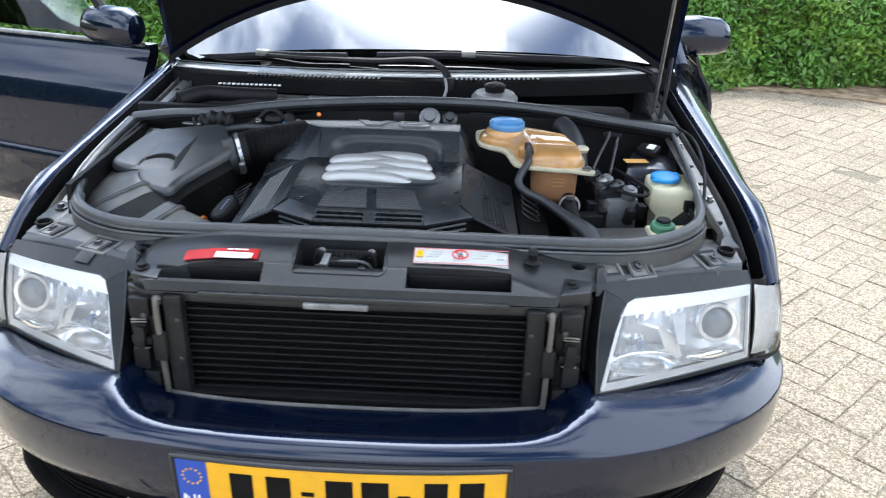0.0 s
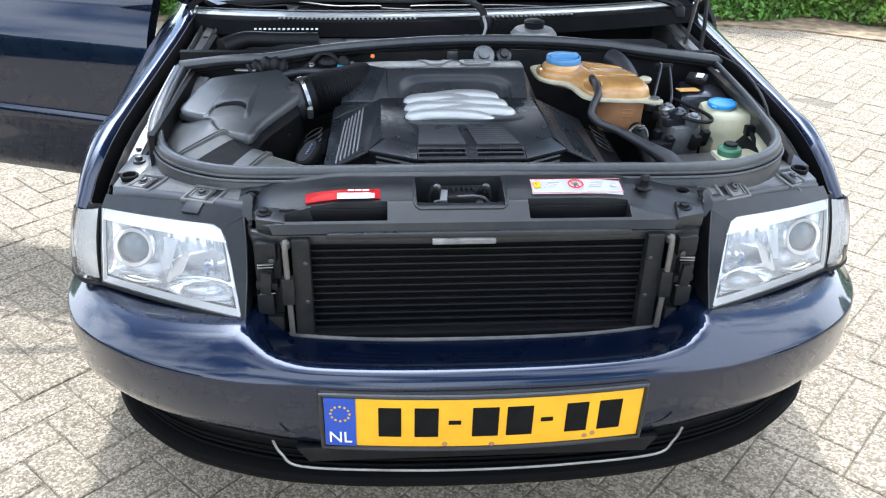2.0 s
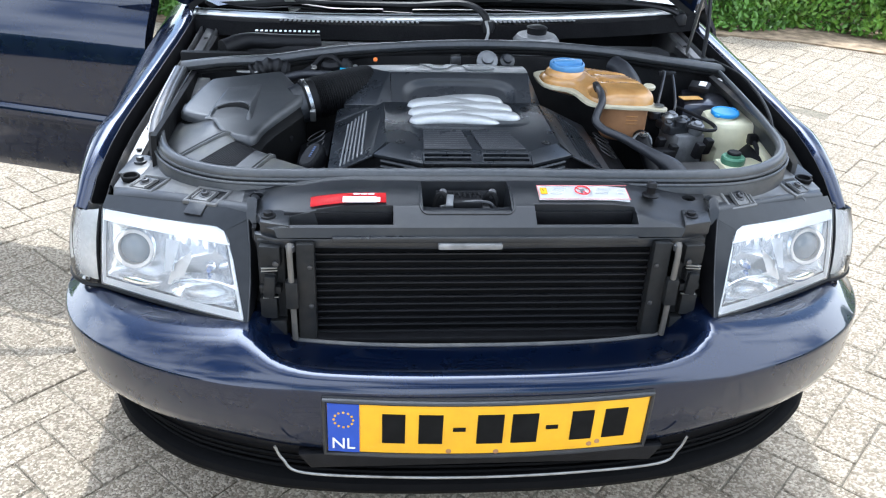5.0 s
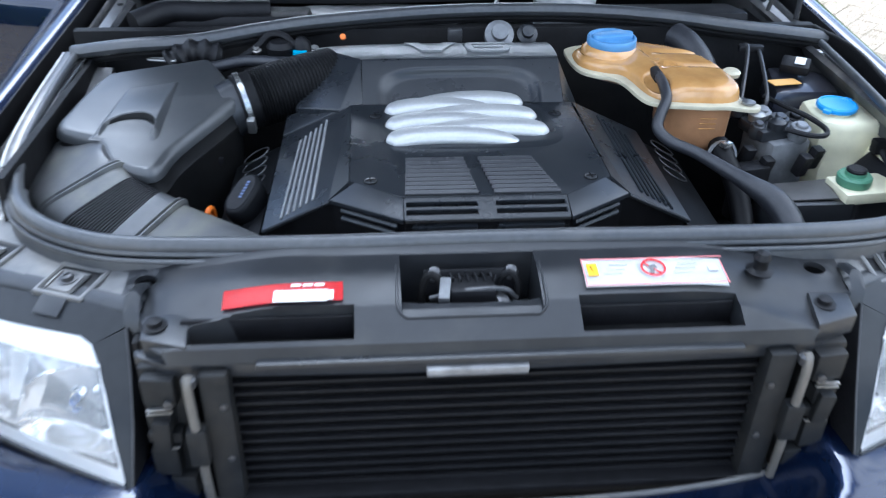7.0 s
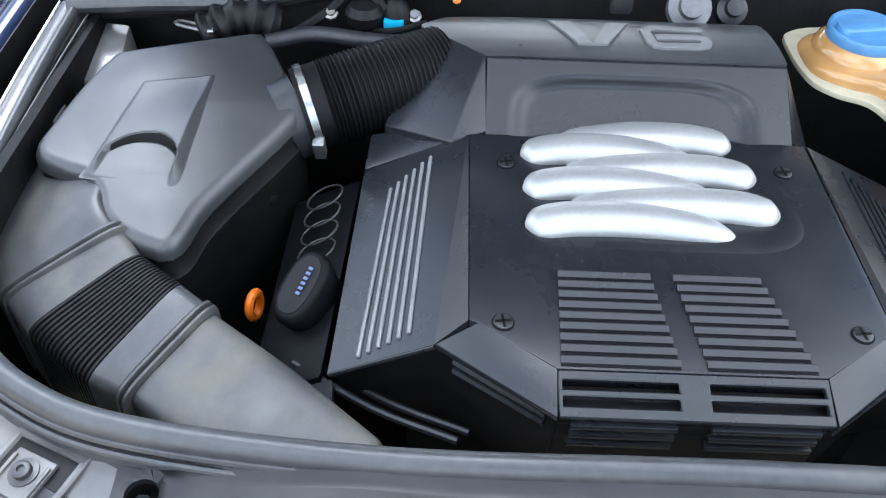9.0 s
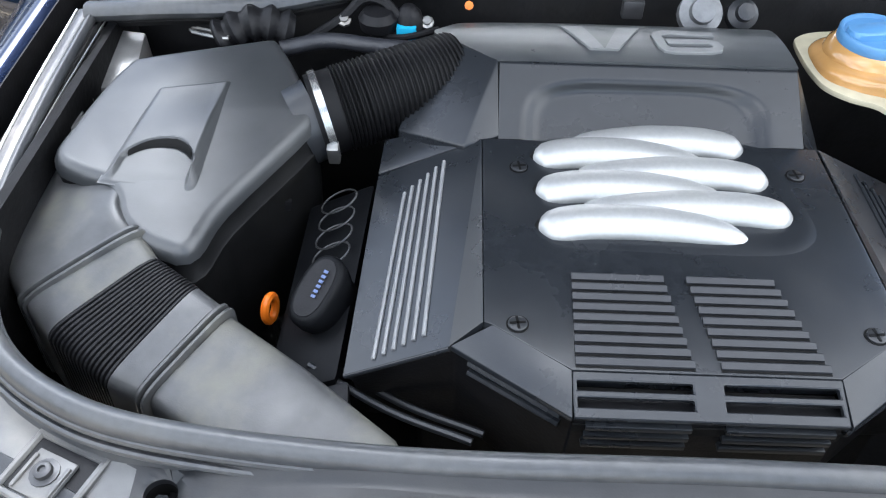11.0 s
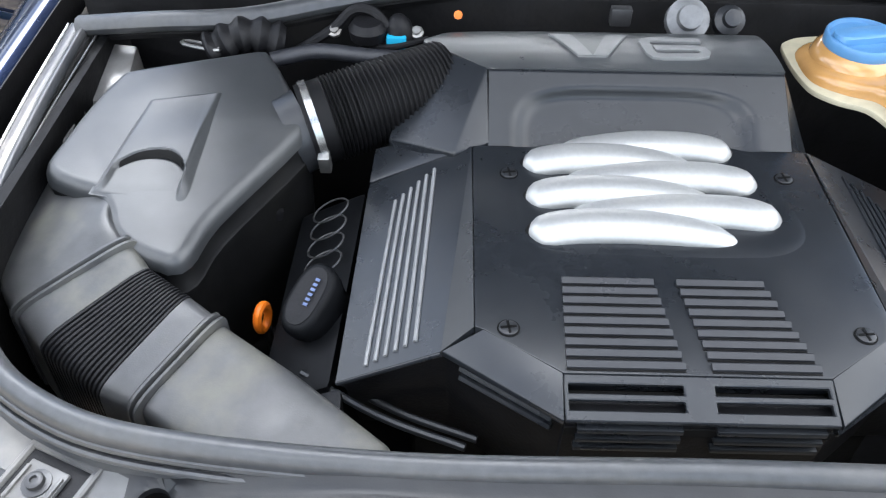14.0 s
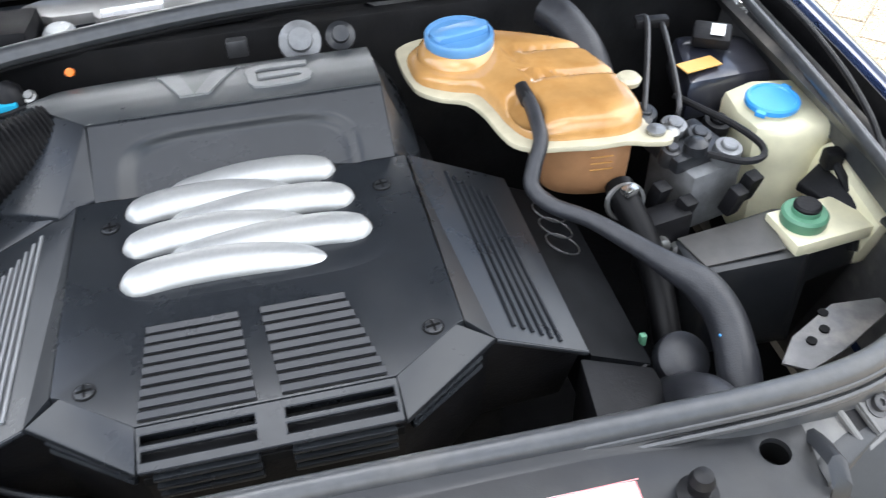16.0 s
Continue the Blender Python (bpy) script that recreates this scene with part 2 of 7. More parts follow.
# black for print, and for shade put into holes, slits and recesses
M_INKSHADE = mat("black_ink_and_shade", (0.008, 0.008, 0.008), 0.6, spec=0.08, bump=0)
M_GREY = mat("grey_letters", (0.16, 0.165, 0.165), 0.4, var=0.1, bump=0.1)
M_GLASS = clear_glass("clear_glass", (0.97, 0.98, 0.98))
# milky share also puts mirrored bright sky into the lamp glass
M_LAMPGLASS = clear_glass("milky_lamp_glass", (0.99, 0.99, 0.99), 0.02, 1.6, 0.14)
M_SCREEN = clear_glass("coated_screen_glass", (0.45, 0.52, 0.50), 0.0, 7.0)
M_SIDEGLASS = clear_glass("side_glass", (0.80, 0.86, 0.84), 0.0, 1.5)
M_LAMP = mat("lamp_reflector", (0.93, 0.94, 0.95), 0.14, 0.9, var=0.03, scale=30, bump=0.0, spec=1.0)
M_LAMPSHADE = mat("grey_lamp_shade", (0.86, 0.87, 0.89), 0.22, 0.75, var=0.06, bump=0.0)
M_LAMPWHITE = mat("pale_lamp_bezel", (0.98, 0.98, 0.98), 0.30, 0.1, var=0.02, bump=0.02)
M_LAMPWARM = mat("warm_lamp_bezel", (0.78, 0.73, 0.67), 0.35, 0.1, var=0.05, bump=0.05)
M_BULB = mat("blue_bulb", (0.04, 0.08, 0.24), 0.1, 0.0, 0.5, var=0.05, bump=0)
M_INDICATOR = mat("dimpled_reflector", (0.92, 0.90, 0.88), 0.2, 0.7, var=0.06, scale=120, bump=0.5, bscale=160)
M_LENS = mat("projector_lens", (0.15, 0.17, 0.185), 0.06, 0.0, 0.6, var=0.05, bump=0)
M_FIN = mat("radiator_black", (0.0025, 0.0025, 0.0028), 0.7, spec=0.08, var=0.3, scale=200, bump=0.3, bscale=500)
M_TUBE = mat("cooling_tube_black", (0.009, 0.009, 0.010), 0.45, spec=0.3, var=0.3, scale=200, bump=0.2, bscale=500)
M_TYRE = mat("tyre_rubber", (0.02, 0.02, 0.02), 0.8, bump=0.3)
M_UNDER = mat("hood_liner", (0.006, 0.006, 0.0065), 0.85, spec=0.08, var=0.3, scale=200, bump=0.4)


def aggregate(name, dark, light, scale, chips):
    """Washed concrete: pale stone chips in a grey-brown body, each stone a little different."""
    m = mat(name, dark, 0.9, var=0.22, scale=30, bump=0.0, spec=0.15, per_object=0.05)
    n, l = m.node_tree.nodes, m.node_tree.links
    b = n["Principled BSDF"]
    tc = n.new("ShaderNodeTexCoord")
    vo = n.new("ShaderNodeTexVoronoi")
    vo.inputs["Scale"].default_value = scale
    geo = n.new("ShaderNodeNewGeometry")
    add = n.new("ShaderNodeVectorMath")
    l.new(geo.outputs["Position"], add.inputs[0])
    l.new(add.outputs[0], vo.inputs["Vector"])
    sep = n.new("ShaderNodeSeparateColor")
    l.new(vo.outputs["Color"], sep.inputs[0])
    mr = n.new("ShaderNodeMapRange")
    mr.inputs["From Min"].default_value, mr.inputs["From Max"].default_value = 1 - chips, 1.0
    l.new(sep.outputs[0], mr.inputs["Value"])
    mix = n.new("ShaderNodeMix")
    mix.data_type = 'RGBA'
    mix.inputs["B"].default_value = (*light, 1)
    l.new(mr.outputs[0], mix.inputs["Factor"])
    old = b.inputs["Base Color"].links[0].from_socket
    l.new(old, mix.inputs["A"])
    # broad stains
    big = n.new("ShaderNodeTexNoise")
    big.inputs["Scale"].default_value, big.inputs["Detail"].default_value = 1.7, 7.0
    l.new(geo.outputs["Position"], big.inputs["Vector"])
    br = n.new("ShaderNodeMapRange")
    br.inputs["From Min"].default_value, br.inputs["From Max"].default_value = 0.35, 0.7
    br.inputs["To Min"].default_value, br.inputs["To Max"].default_value = 1.06, 0.88
    l.new(big.outputs["Fac"], br.inputs["Value"])
    rnd = n.new("ShaderNodeMapRange")
    rnd.inputs["To Min"].default_value, rnd.inputs["To Max"].default_value = 0.95, 1.05
    l.new(geo.outputs["Random Per Island"], rnd.inputs["Value"])
    mm = n.new("ShaderNodeMath")
    mm.operation = 'MULTIPLY'
    l.new(br.outputs[0], mm.inputs[0])
    l.new(rnd.outputs[0], mm.inputs[1])
    sc = n.new("ShaderNodeVectorMath")
    sc.operation = 'SCALE'
    l.new(mix.outputs["Result"], sc.inputs[0])
    l.new(mm.outputs[0], sc.inputs["Scale"])
    l.new(sc.outputs[0], b.inputs["Base Color"])
    bp = n.new("ShaderNodeBump")
    bp.inputs["Strength"].default_value, bp.inputs["Distance"].default_value = 0.8, 0.003
    l.new(vo.outputs["Distance"], bp.inputs["Height"])
    bp.invert = True
    l.new(bp.outputs[0], b.inputs["Normal"])
    return m


M_PAVE = aggregate("washed_concrete_paver", (0.190, 0.156, 0.114), (0.445, 0.383, 0.296), 190.0, 0.75)
M_FAR = aggregate("far_paving", (0.190, 0.156, 0.114), (0.445, 0.383, 0.296), 190.0, 0.75)
M_JOINT = mat("joint_sand", (0.180, 0.157, 0.120), 0.95, var=0.4, scale=90, bump=0.6, spec=0.1, dirt=(0.11, 0.10, 0.075), damt=0.45)
M_LEAF = mat("hedge_leaf", (0.095, 0.215, 0.024), 0.42, var=0.5, scale=6, bump=0.1, dirt=(0.27, 0.42, 0.050), damt=0.8, dscale=2.2)
M_SOIL = mat("soil_and_moss", (0.30, 0.225, 0.15), 0.95, var=0.5, scale=14, bump=0.8, spec=0.1, dirt=(0.13, 0.10, 0.06), damt=0.8, dscale=5.0)


# ---- mesh helpers ----
def thing(name, label, category, group="", kind=""):
    return tagged(new(name), label, category, group, kind)


def link(name, bm, material, parent=None, label="", sharp=38):
    bmesh.ops.recalc_face_normals(bm, faces=bm.faces)
    me = bpy.data.meshes.new(name)
    bm.to_mesh(me)
    bm.free()
    me.materials.append(material)
    me.polygons.foreach_set("use_smooth", [True] * len(me.polygons))
    me.set_sharp_from_angle(angle=radians(sharp))
    ob = new(name, me)
    if parent:
        ob.parent = parent
    if label:
        tagged(ob, label)
    return ob


def part(name, bm, material, parent, label="", sharp=38):
    return link(name, bm, material, parent, label, sharp)


def bevel(bm, w, seg=2, angle=28):
    bm.normal_update()
    edges = [e for e in bm.edges if len(e.link_faces) == 2 and e.calc_face_angle(0) > radians(angle)]
    bmesh.ops.bevel(bm, geom=edges, offset=w, segments=seg, affect='EDGES', profile=0.6, clamp_overlap=True)
    return bm


def box(c, s, w=0.003, rot=None, bm=None, seg=2):
    """A rounded box of size s at c."""
    one = bmesh.new()
    bmesh.ops.create_cube(one, size=1)
    bmesh.ops.scale(one, vec=s, verts=one.verts)
    if w:
        bevel(one, min(w, min(s) * 0.45), seg)
    if rot:
        bmesh.ops.rotate(one, matrix=Euler([radians(a) for a in rot]).to_matrix(), verts=one.verts)
    bmesh.ops.translate(one, vec=c, verts=one.verts)
    return merge(bm, one)


def merge(bm, one):
    if bm is None:
        return one
    me = bpy.data.meshes.new("tmp")
    one.to_mesh(me)
    one.free()
    bm.from_mesh(me)
    bpy.data.meshes.remove(me)
    return bm


def prism(top, bottom, w=0.0, seg=2, bm=None):
    """A solid between two outlines with as many points: lists of (x, y, z)."""
    one = bmesh.new()
    a = [one.verts.new(p) for p in top]
    b = [one.verts.new(p) for p in bottom]
    n = len(a)
    one.faces.new(a)
    one.faces.new(b[::-1])
    for i in range(n):
        one.faces.new((a[i], b[i], b[(i + 1) % n], a[(i + 1) % n]))
    if w:
        bevel(one, w, seg)
    return merge(bm, one)


def slab(poly, z0, z1, w=0.0, seg=2, bm=None):
    return prism([(x, y, z1) for x, y in poly], [(x, y, z0) for x, y in poly], w, seg, bm)


def loft(rings, caps=True, closed=True, bm=None):
    one = bmesh.new()
    vs = [[one.verts.new(p) for p in r] for r in rings]
    n = len(vs[0])
    for a, b in zip(vs, vs[1:]):
        for i in range(n if closed else n - 1):
            one.faces.new((a[i], a[(i + 1) % n], b[(i + 1) % n], b[i]))
    if caps and closed:
        one.faces.new(vs[0][::-1])
        one.faces.new(vs[-1])
    return merge(bm, one)


def grid(f, us, vs, thick=0.0, bm=None):
    one = bmesh.new()
    pts = [[one.verts.new(f(u, v)) for v in vs] for u in us]
    for i in range(len(us) - 1):
        for j in range(len(vs) - 1):
            one.faces.new((pts[i][j], pts[i + 1][j], pts[i + 1][j + 1], pts[i][j + 1]))
    if thick:
        bmesh.ops.recalc_face_normals(one, faces=one.faces)
        bmesh.ops.solidify(one, geom=one.faces[:], thickness=thick)
    return merge(bm, one)


def lin(a, b, n):
    return [a + (b - a) * i / (n - 1) for i in range(n)]


def lerp(a, b, t):
    return a + (b - a) * t


def smooth(a, b, x):
    t = min(1.0, max(0.0, (x - a) / (b - a)))
    return t * t * (3 - 2 * t)


def pick(x, table):
    """Linear interpolation in a table of (x, value)."""
    if x <= table[0][0]:
        return table[0][1]
    for (a, va), (b, vb) in zip(table, table[1:]):
        if x <= b:
            return lerp(va, vb, (x - a) / (b - a))
    return table[-1][1]


def spline(points, n=8, closed=False):
    p = [Vector(q) for q in points]
    out = []
    m = len(p)
    for i in range(m if closed else m - 1):
        p0 = p[i - 1] if i or closed else p[0] * 2 - p[1]
        p1, p2 = p[i], p[(i + 1) % m]
        p3 = p[(i + 2) % m] if closed or i + 2 < m else p2 * 2 - p1
        for k in range(n):
            t = k / n
            out.append(0.5 * (2 * p1 + (p2 - p0) * t + (2 * p0 - 5 * p1 + 4 * p2 - p3) * t * t + (3 * p1 - p0 - 3 * p2 + p3) * t ** 3))
    if not closed:
        out.append(p[-1])
    return out


def tube(points, r, n=12, sub=8, closed=False, flat=1.0, caps=True, bm=None):
    """A tube along a smooth path. r: a radius or a function of the part of the way."""
    path = spline(points, sub, closed) if sub else [Vector(q) for q in points]
    one = bmesh.new()
    side = None
    rings = []
    m = len(path)
    for i, p in enumerate(path):
        a, b = path[i - 1] if i or closed else path[0], path[(i + 1) % m] if i + 1 < m or closed else path[-1]
        d = (b - a).normalized()
        if side is None:
            side = d.cross(Vector((0, 0, 1)))
            side = (side if side.length > 0.01 else Vector((1, 0, 0))).normalized()
        side = (side - d * side.dot(d)).normalized()
        up = side.cross(d)
        rad = r(i / (m - 1)) if callable(r) else r
        rings.append([one.verts.new(p + side * math.cos(2 * math.pi * k / n) * rad + up * math.sin(2 * math.pi * k / n) * rad * flat) for k in range(n)])
    pairs = list(zip(rings, rings[1:])) + ([(rings[-1], rings[0])] if closed else [])
    for a, b in pairs:
        for k in range(n):
            one.faces.new((a[k], a[(k + 1) % n], b[(k + 1) % n], b[k]))
    if caps and not closed:
        one.faces.new(rings[0][::-1])
        one.faces.new(rings[-1])
    return merge(bm, one)


def lathe(c, profile, axis=(0, 0, 1), n=24, bm=None, caps=True):
    """A turned solid: profile of (radius, height along the axis)."""
    q = Vector((0, 0, 1)).rotation_difference(Vector(axis).normalized())
    rings = [[Vector(c) + q @ Vector((r * math.cos(2 * math.pi * k / n), r * math.sin(2 * math.pi * k / n), h)) for k in range(n)] for r, h in profile]
    return loft(rings, caps, True, bm)


def text_mesh(name, body, size, depth, m, material, parent, label="", shear=0.0, xscale=1.0):
    cu = bpy.data.curves.new(name, 'FONT')
    cu.body, cu.size, cu.extrude, cu.align_x, cu.align_y, cu.shear = body, size, depth, 'CENTER', 'CENTER', shear
    tmp = bpy.data.objects.new("tmp", cu)
    scene.collection.objects.link(tmp)
    me = bpy.data.meshes.new_from_object(tmp.evaluated_get(bpy.context.evaluated_depsgraph_get()))
    bpy.data.objects.remove(tmp)
    me.transform(m @ Matrix.Diagonal((xscale, 1, 1, 1)))
    me.name = name
    me.materials.clear()
    me.materials.append(material)
    ob = new(name, me)
    ob.parent = parent
    return tagged(ob, label) if label else ob


def cx(y):
    """The car's middle line, a little askew of the number plate's."""
    return 0.034 * (1 - math.exp(-max(0.0, y) / 0.4))


def outline(poly, n=5):
    """A smooth closed outline through the points."""
    return [(q.x, q.y) for q in spline([(x, y, 0) for x, y in poly], n, True)]


def moulded(poly, top, steps, bm=None):
    """A moulded solid: an outline lifted to top(x, y), then rings (outward, down) below it; a third number sets a level."""
    m = len(poly)
    area = sum(poly[i][0] * poly[(i + 1) % m][1] - poly[(i + 1) % m][0] * poly[i][1] for i in range(m))
    sgn = 1 if area > 0 else -1
    normals = []
    for i in range(m):
        a, b = Vector(poly[i - 1]), Vector(poly[(i + 1) % m])
        d = (b - a).normalized()
        normals.append((d.y * sgn, -d.x * sgn))
    rings = []
    for st in steps:
        o, dn = st[0], st[1]
        rings.append([(x + nx * o, y + ny * o, (st[2] if len(st) > 2 else top(x, y) - dn)) for (x, y), (nx, ny) in zip(poly, normals)])
    return loft(rings, True, True, bm)


# ---- the car: outside ----
car = thing("car", "dark navy saloon car, bonnet raised, one front door open", "car")

BX, BD = 0.775, 0.45


def bumper_plan(u):
    """A point of the bumper's outline seen from above and its inward direction; u from -1.25 to 1.25."""
    s, a = (1 if u >= 0 else -1), abs(u)

    def at(a):
        if a <= 1:
            p = a * math.pi / 2
            return Vector((BX * math.sin(p) ** (2 / 2.6) if a > 0 else 0.0, BD * (1 - math.cos(p)), 0))
        return Vector((BX + 0.03 * (a - 1) / 0.25, BD + 0.17 * (a - 1) / 0.25, 0))
    p, d = at(a), at(a + 0.004) - at(max(0.0, a - 0.004))
    d.normalize()
    n = Vector((-d.y, d.x, 0))
    return Vector((s * p.x + cx(p.y), p.y, 0)), Vector((s * n.x, n.y, 0)), p.x


def bumper_point(u, row):
    p, n, x = bumper_plan(u)
    off, z = row
    return p + n * off + Vector((0, 0, z))


MID = ((0.135, 0.592), (0.11, 0.586), (0.078, 0.586), (0.056, 0.594), (0.041, 0.609), (0.033, 0.6165), (0.025, 0.6185), (0.013, 0.6150), (0.003, 0.6090), (-0.0025, 0.598), (-0.004, 0.590), (-0.0055, 0.580), (-0.008, 0.545), (-0.006, 0.505), (-0.001, 0.485), (0.008, 0.475), (0.03, 0.472))
SIDE = ((0.16, 0.646), (0.13, 0.647), (0.105, 0.647), (0.090, 0.646), (0.070, 0.6425), (0.052, 0.6365), (0.036, 0.628), (0.022, 0.618), (0.008, 0.606), (-0.001, 0.597), (-0.004, 0.591), (-0.005, 0.582), (-0.006, 0.55), (-0.004, 0.51), (0.001, 0.49), (0.008, 0.483), (0.03, 0.481))


def bumper_rows(x):
    """From the back edge over the crest and the crease to the bottom: (inward offset, height)."""
    side = smooth(0.27, 0.425, x)
    out = []
    for i, (a, b) in enumerate(zip(MID, SIDE)):
        drop = pick(x, [(0.38, 0.000), (0.44, 0.005), (0.54, 0.0175), (0.684, 0.036), (0.775, 0.050)]) * min(1.0, max(0.0, 1.35 - i / 8.5)) + 0.018 * smooth(0.60, 0.775, x) * smooth(4, 10, i)
        k = lerp(smooth(0.27, 0.425, x), smooth(0.33, 0.415, x), 1 if i < 4 else 0.3)
        out.append((lerp(a[0], b[0], k), lerp(a[1], b[1], k) - drop))
    return out


us = [-1.25, -1.18, -1.1, -1.03] + [math.copysign(abs(v) ** 0.9, v) for v in lin(-0.985, 0.985, 141)] + [1.03, 1.1, 1.18, 1.25]
bm = bmesh.new()
rows = [[bm.verts.new(bumper_point(u, r)) for r in bumper_rows(bumper_plan(u)[2])] for u in us]
for a, b in zip(rows, rows[1:]):
    for i in range(len(a) - 1):
        bm.faces.new((a[i], b[i], b[i + 1], a[i + 1]))
bumper = part("bumper", bm, M_PAINT, car, "navy painted front bumper with a scooped middle", sharp=70)
part("bumper_flange", tube([bumper_point(u, (0.135, 0.5945)) for u in lin(-0.34, 0.34, 41)], 0.0035, 8, 0), M_DUSTSHEEN, bumper, "grey edge strip behind the scoop")

# the dark opening under the bumper, its ribs, and the lip
def under(u, row):
    """A point below the bumper, drawn in towards the corners."""
    tuck = pick(bumper_plan(u)[2], [(0.0, 0.0), (0.34, 0.0), (0.50, 0.008), (0.64, 0.030), (0.775, 0.07)])
    return bumper_point(u, (row[0] + tuck * min(1.0, max(0.0, (0.478 - row[1]) / 0.05)), row[1]))


bm = grid(under, [u for u in us if abs(u) < 1.0], [(0.028, 0.476), (0.034, 0.44), (0.034, 0.41), (0.02, 0.40)], 0.002)
part("air_dam", bm, M_DARK, bumper, "black plastic lower grille")
for z in (0.418, 0.430, 0.442):
    bm = tube([under(u, (0.022, z)) for u in lin(-0.92, 0.92, 41)], 0.0032, 6, 0)
    part("grille_rib", bm, M_FIN, bumper)
bm = bmesh.new()
lip_rows = [(0.03, 0.416), (0.012, 0.416), (0.0, 0.410), (-0.004, 0.400), (0.002, 0.388), (0.02, 0.376), (0.05, 0.372)]
rows = [[bm.verts.new(under(u, r)) for r in lip_rows] for u in us if abs(u) < 1.02]
for a, b in zip(rows, rows[1:]):
    for i in range(len(a) - 1):
        bm.faces.new((a[i], b[i], b[i + 1], a[i + 1]))
part("spoiler_lip", bm, M_FIN, bumper, "black spoiler lip")
strip = [(-0.335, 0.002, 0.500), (-0.322, -0.002, 0.475), (-0.290, -0.008, 0.452), (-0.15, -0.012, 0.441), (0.0, -0.013, 0.437), (0.15, -0.012, 0.441), (0.290, -0.008, 0.452), (0.322, -0.002, 0.475), (0.335, 0.002, 0.500)]
part("bright_strip", tube([Vector(p) for p in strip], 0.0022, 8, 6), M_STEEL, bumper, "thin bright trim strip")
bm = prism([(-0.30, 0.010, 0.474), (-0.280, 0.008, 0.446), (0.280, 0.008, 0.446), (0.30, 0.010, 0.474)], [(-0.30, 0.03, 0.474), (-0.280, 0.03, 0.446), (0.280, 0.03, 0.446), (0.30, 0.03, 0.474)], 0.003)
part("plate_base", bm, M_DARK, bumper, "black panel below the number plate")

# number plate, bowed with the bumper, with plain bars for its characters
def plate_at(x, z, d=0.0):
    """A point of the plate's face: x and height from its middle, d proud of it."""
    return Vector((x + 0.004, -0.0125 + 0.017 * (x / 0.26) ** 2 - 0.05 * (z - 0.05) - d, 0.5345 + z))


def plate_piece(x0, x1, z0, z1, d, thick, w=0.0):
    n = max(2, int((x1 - x0) / 0.012))
    xs = lin(x0, x1, n)
    bm = bmesh.new()
    rows = [[[bm.verts.new(plate_at(x, z, e)) for z in (z0, z1)] for x in xs] for e in (d, d - thick)]
    f, k = rows
    for i in range(n - 1):
        bm.faces.new((f[i][0], f[i + 1][0], f[i + 1][1], f[i][1]))
        bm.faces.new((k[i][0], k[i][1], k[i + 1][1], k[i + 1][0]))
        for j in (0, 1):
            bm.faces.new((f[i][j], k[i][j], k[i + 1][j], f[i + 1][j]))
    for i in (0, n - 1):
        bm.faces.new((f[i][0], f[i][1], k[i][1], k[i][0]))
    bmesh.ops.recalc_face_normals(bm, faces=bm.faces)
    return bevel(bm, w, 3, 50) if w else bm


plate_frame = part("plate_frame", plate_piece(-0.264, 0.264, -0.0590, 0.0590, 0.001, 0.020, 0.004), M_DARK, car, "black number plate holder")
edge_line = [plate_at(x, 0.0548, 0.002) for x in lin(-0.2595, 0.2595, 25)] + [plate_at(0.2595, z, 0.002) for z in (0.03, 0.0, -0.03)] + [plate_at(x, -0.0548, 0.002) for x in lin(0.2595, -0.2595, 25)] + [plate_at(-0.2595, z, 0.002) for z in (-0.03, 0.0, 0.03)]
part("frame_lip", tube(edge_line, 0.0042, 8, 0, closed=True), M_PLASTIC, plate_frame)
plate = part("number_plate", plate_piece(-0.2555, 0.2555, -0.050, 0.0505, 0.002, 0.003, 0.0012), M_YELLOW, car, "yellow number plate with a blue band and worn paint")
part("blue_band", plate_piece(-0.2550, -0.2055, -0.0495, 0.050, 0.0035, 0.002), M_EURO, plate)
for x, w, dash in ((-0.152, 0.036, 0), (-0.094, 0.038, 0), (-0.049, 0.020, 1), (0.000, 0.042, 0), (0.055, 0.042, 0), (0.099, 0.020, 1), (0.148, 0.036, 0), (0.203, 0.038, 0)):
    h = 0.004 if dash else 0.030
    part("character_bar", plate_piece(x - w / 2, x + w / 2, 0.002 - h, 0.002 + h, 0.0033, 0.0018, 0.0006), M_INKSHADE, plate, "black bar in place of a character")
text_mesh("country_letters", "NL", 0.030, 0.0006, pose(-0.227, 0.000, 0.503, 90, 0, -6), M_WHITE, plate)
for k in range(12):
    a = 2 * math.pi * k / 12
    part("star", lathe(plate_at(-0.230 + 0.015 * math.cos(a), 0.018 + 0.015 * math.sin(a), 0.0034), [(0.0020, 0), (0.0020, 0.001)], (0, -1, 0), 6), M_YELLOW, plate)
for x, z in ((-0.064, -0.044), (0.012, -0.046), (0.165, -0.040), (0.178, -0.036)):
    part("screw_stain", lathe(plate_at(x, z, 0.0018), [(0.0045, 0), (0.0045, 0.0008)], (0, -1, 0.05), 10), M_TANKLOW, plate)

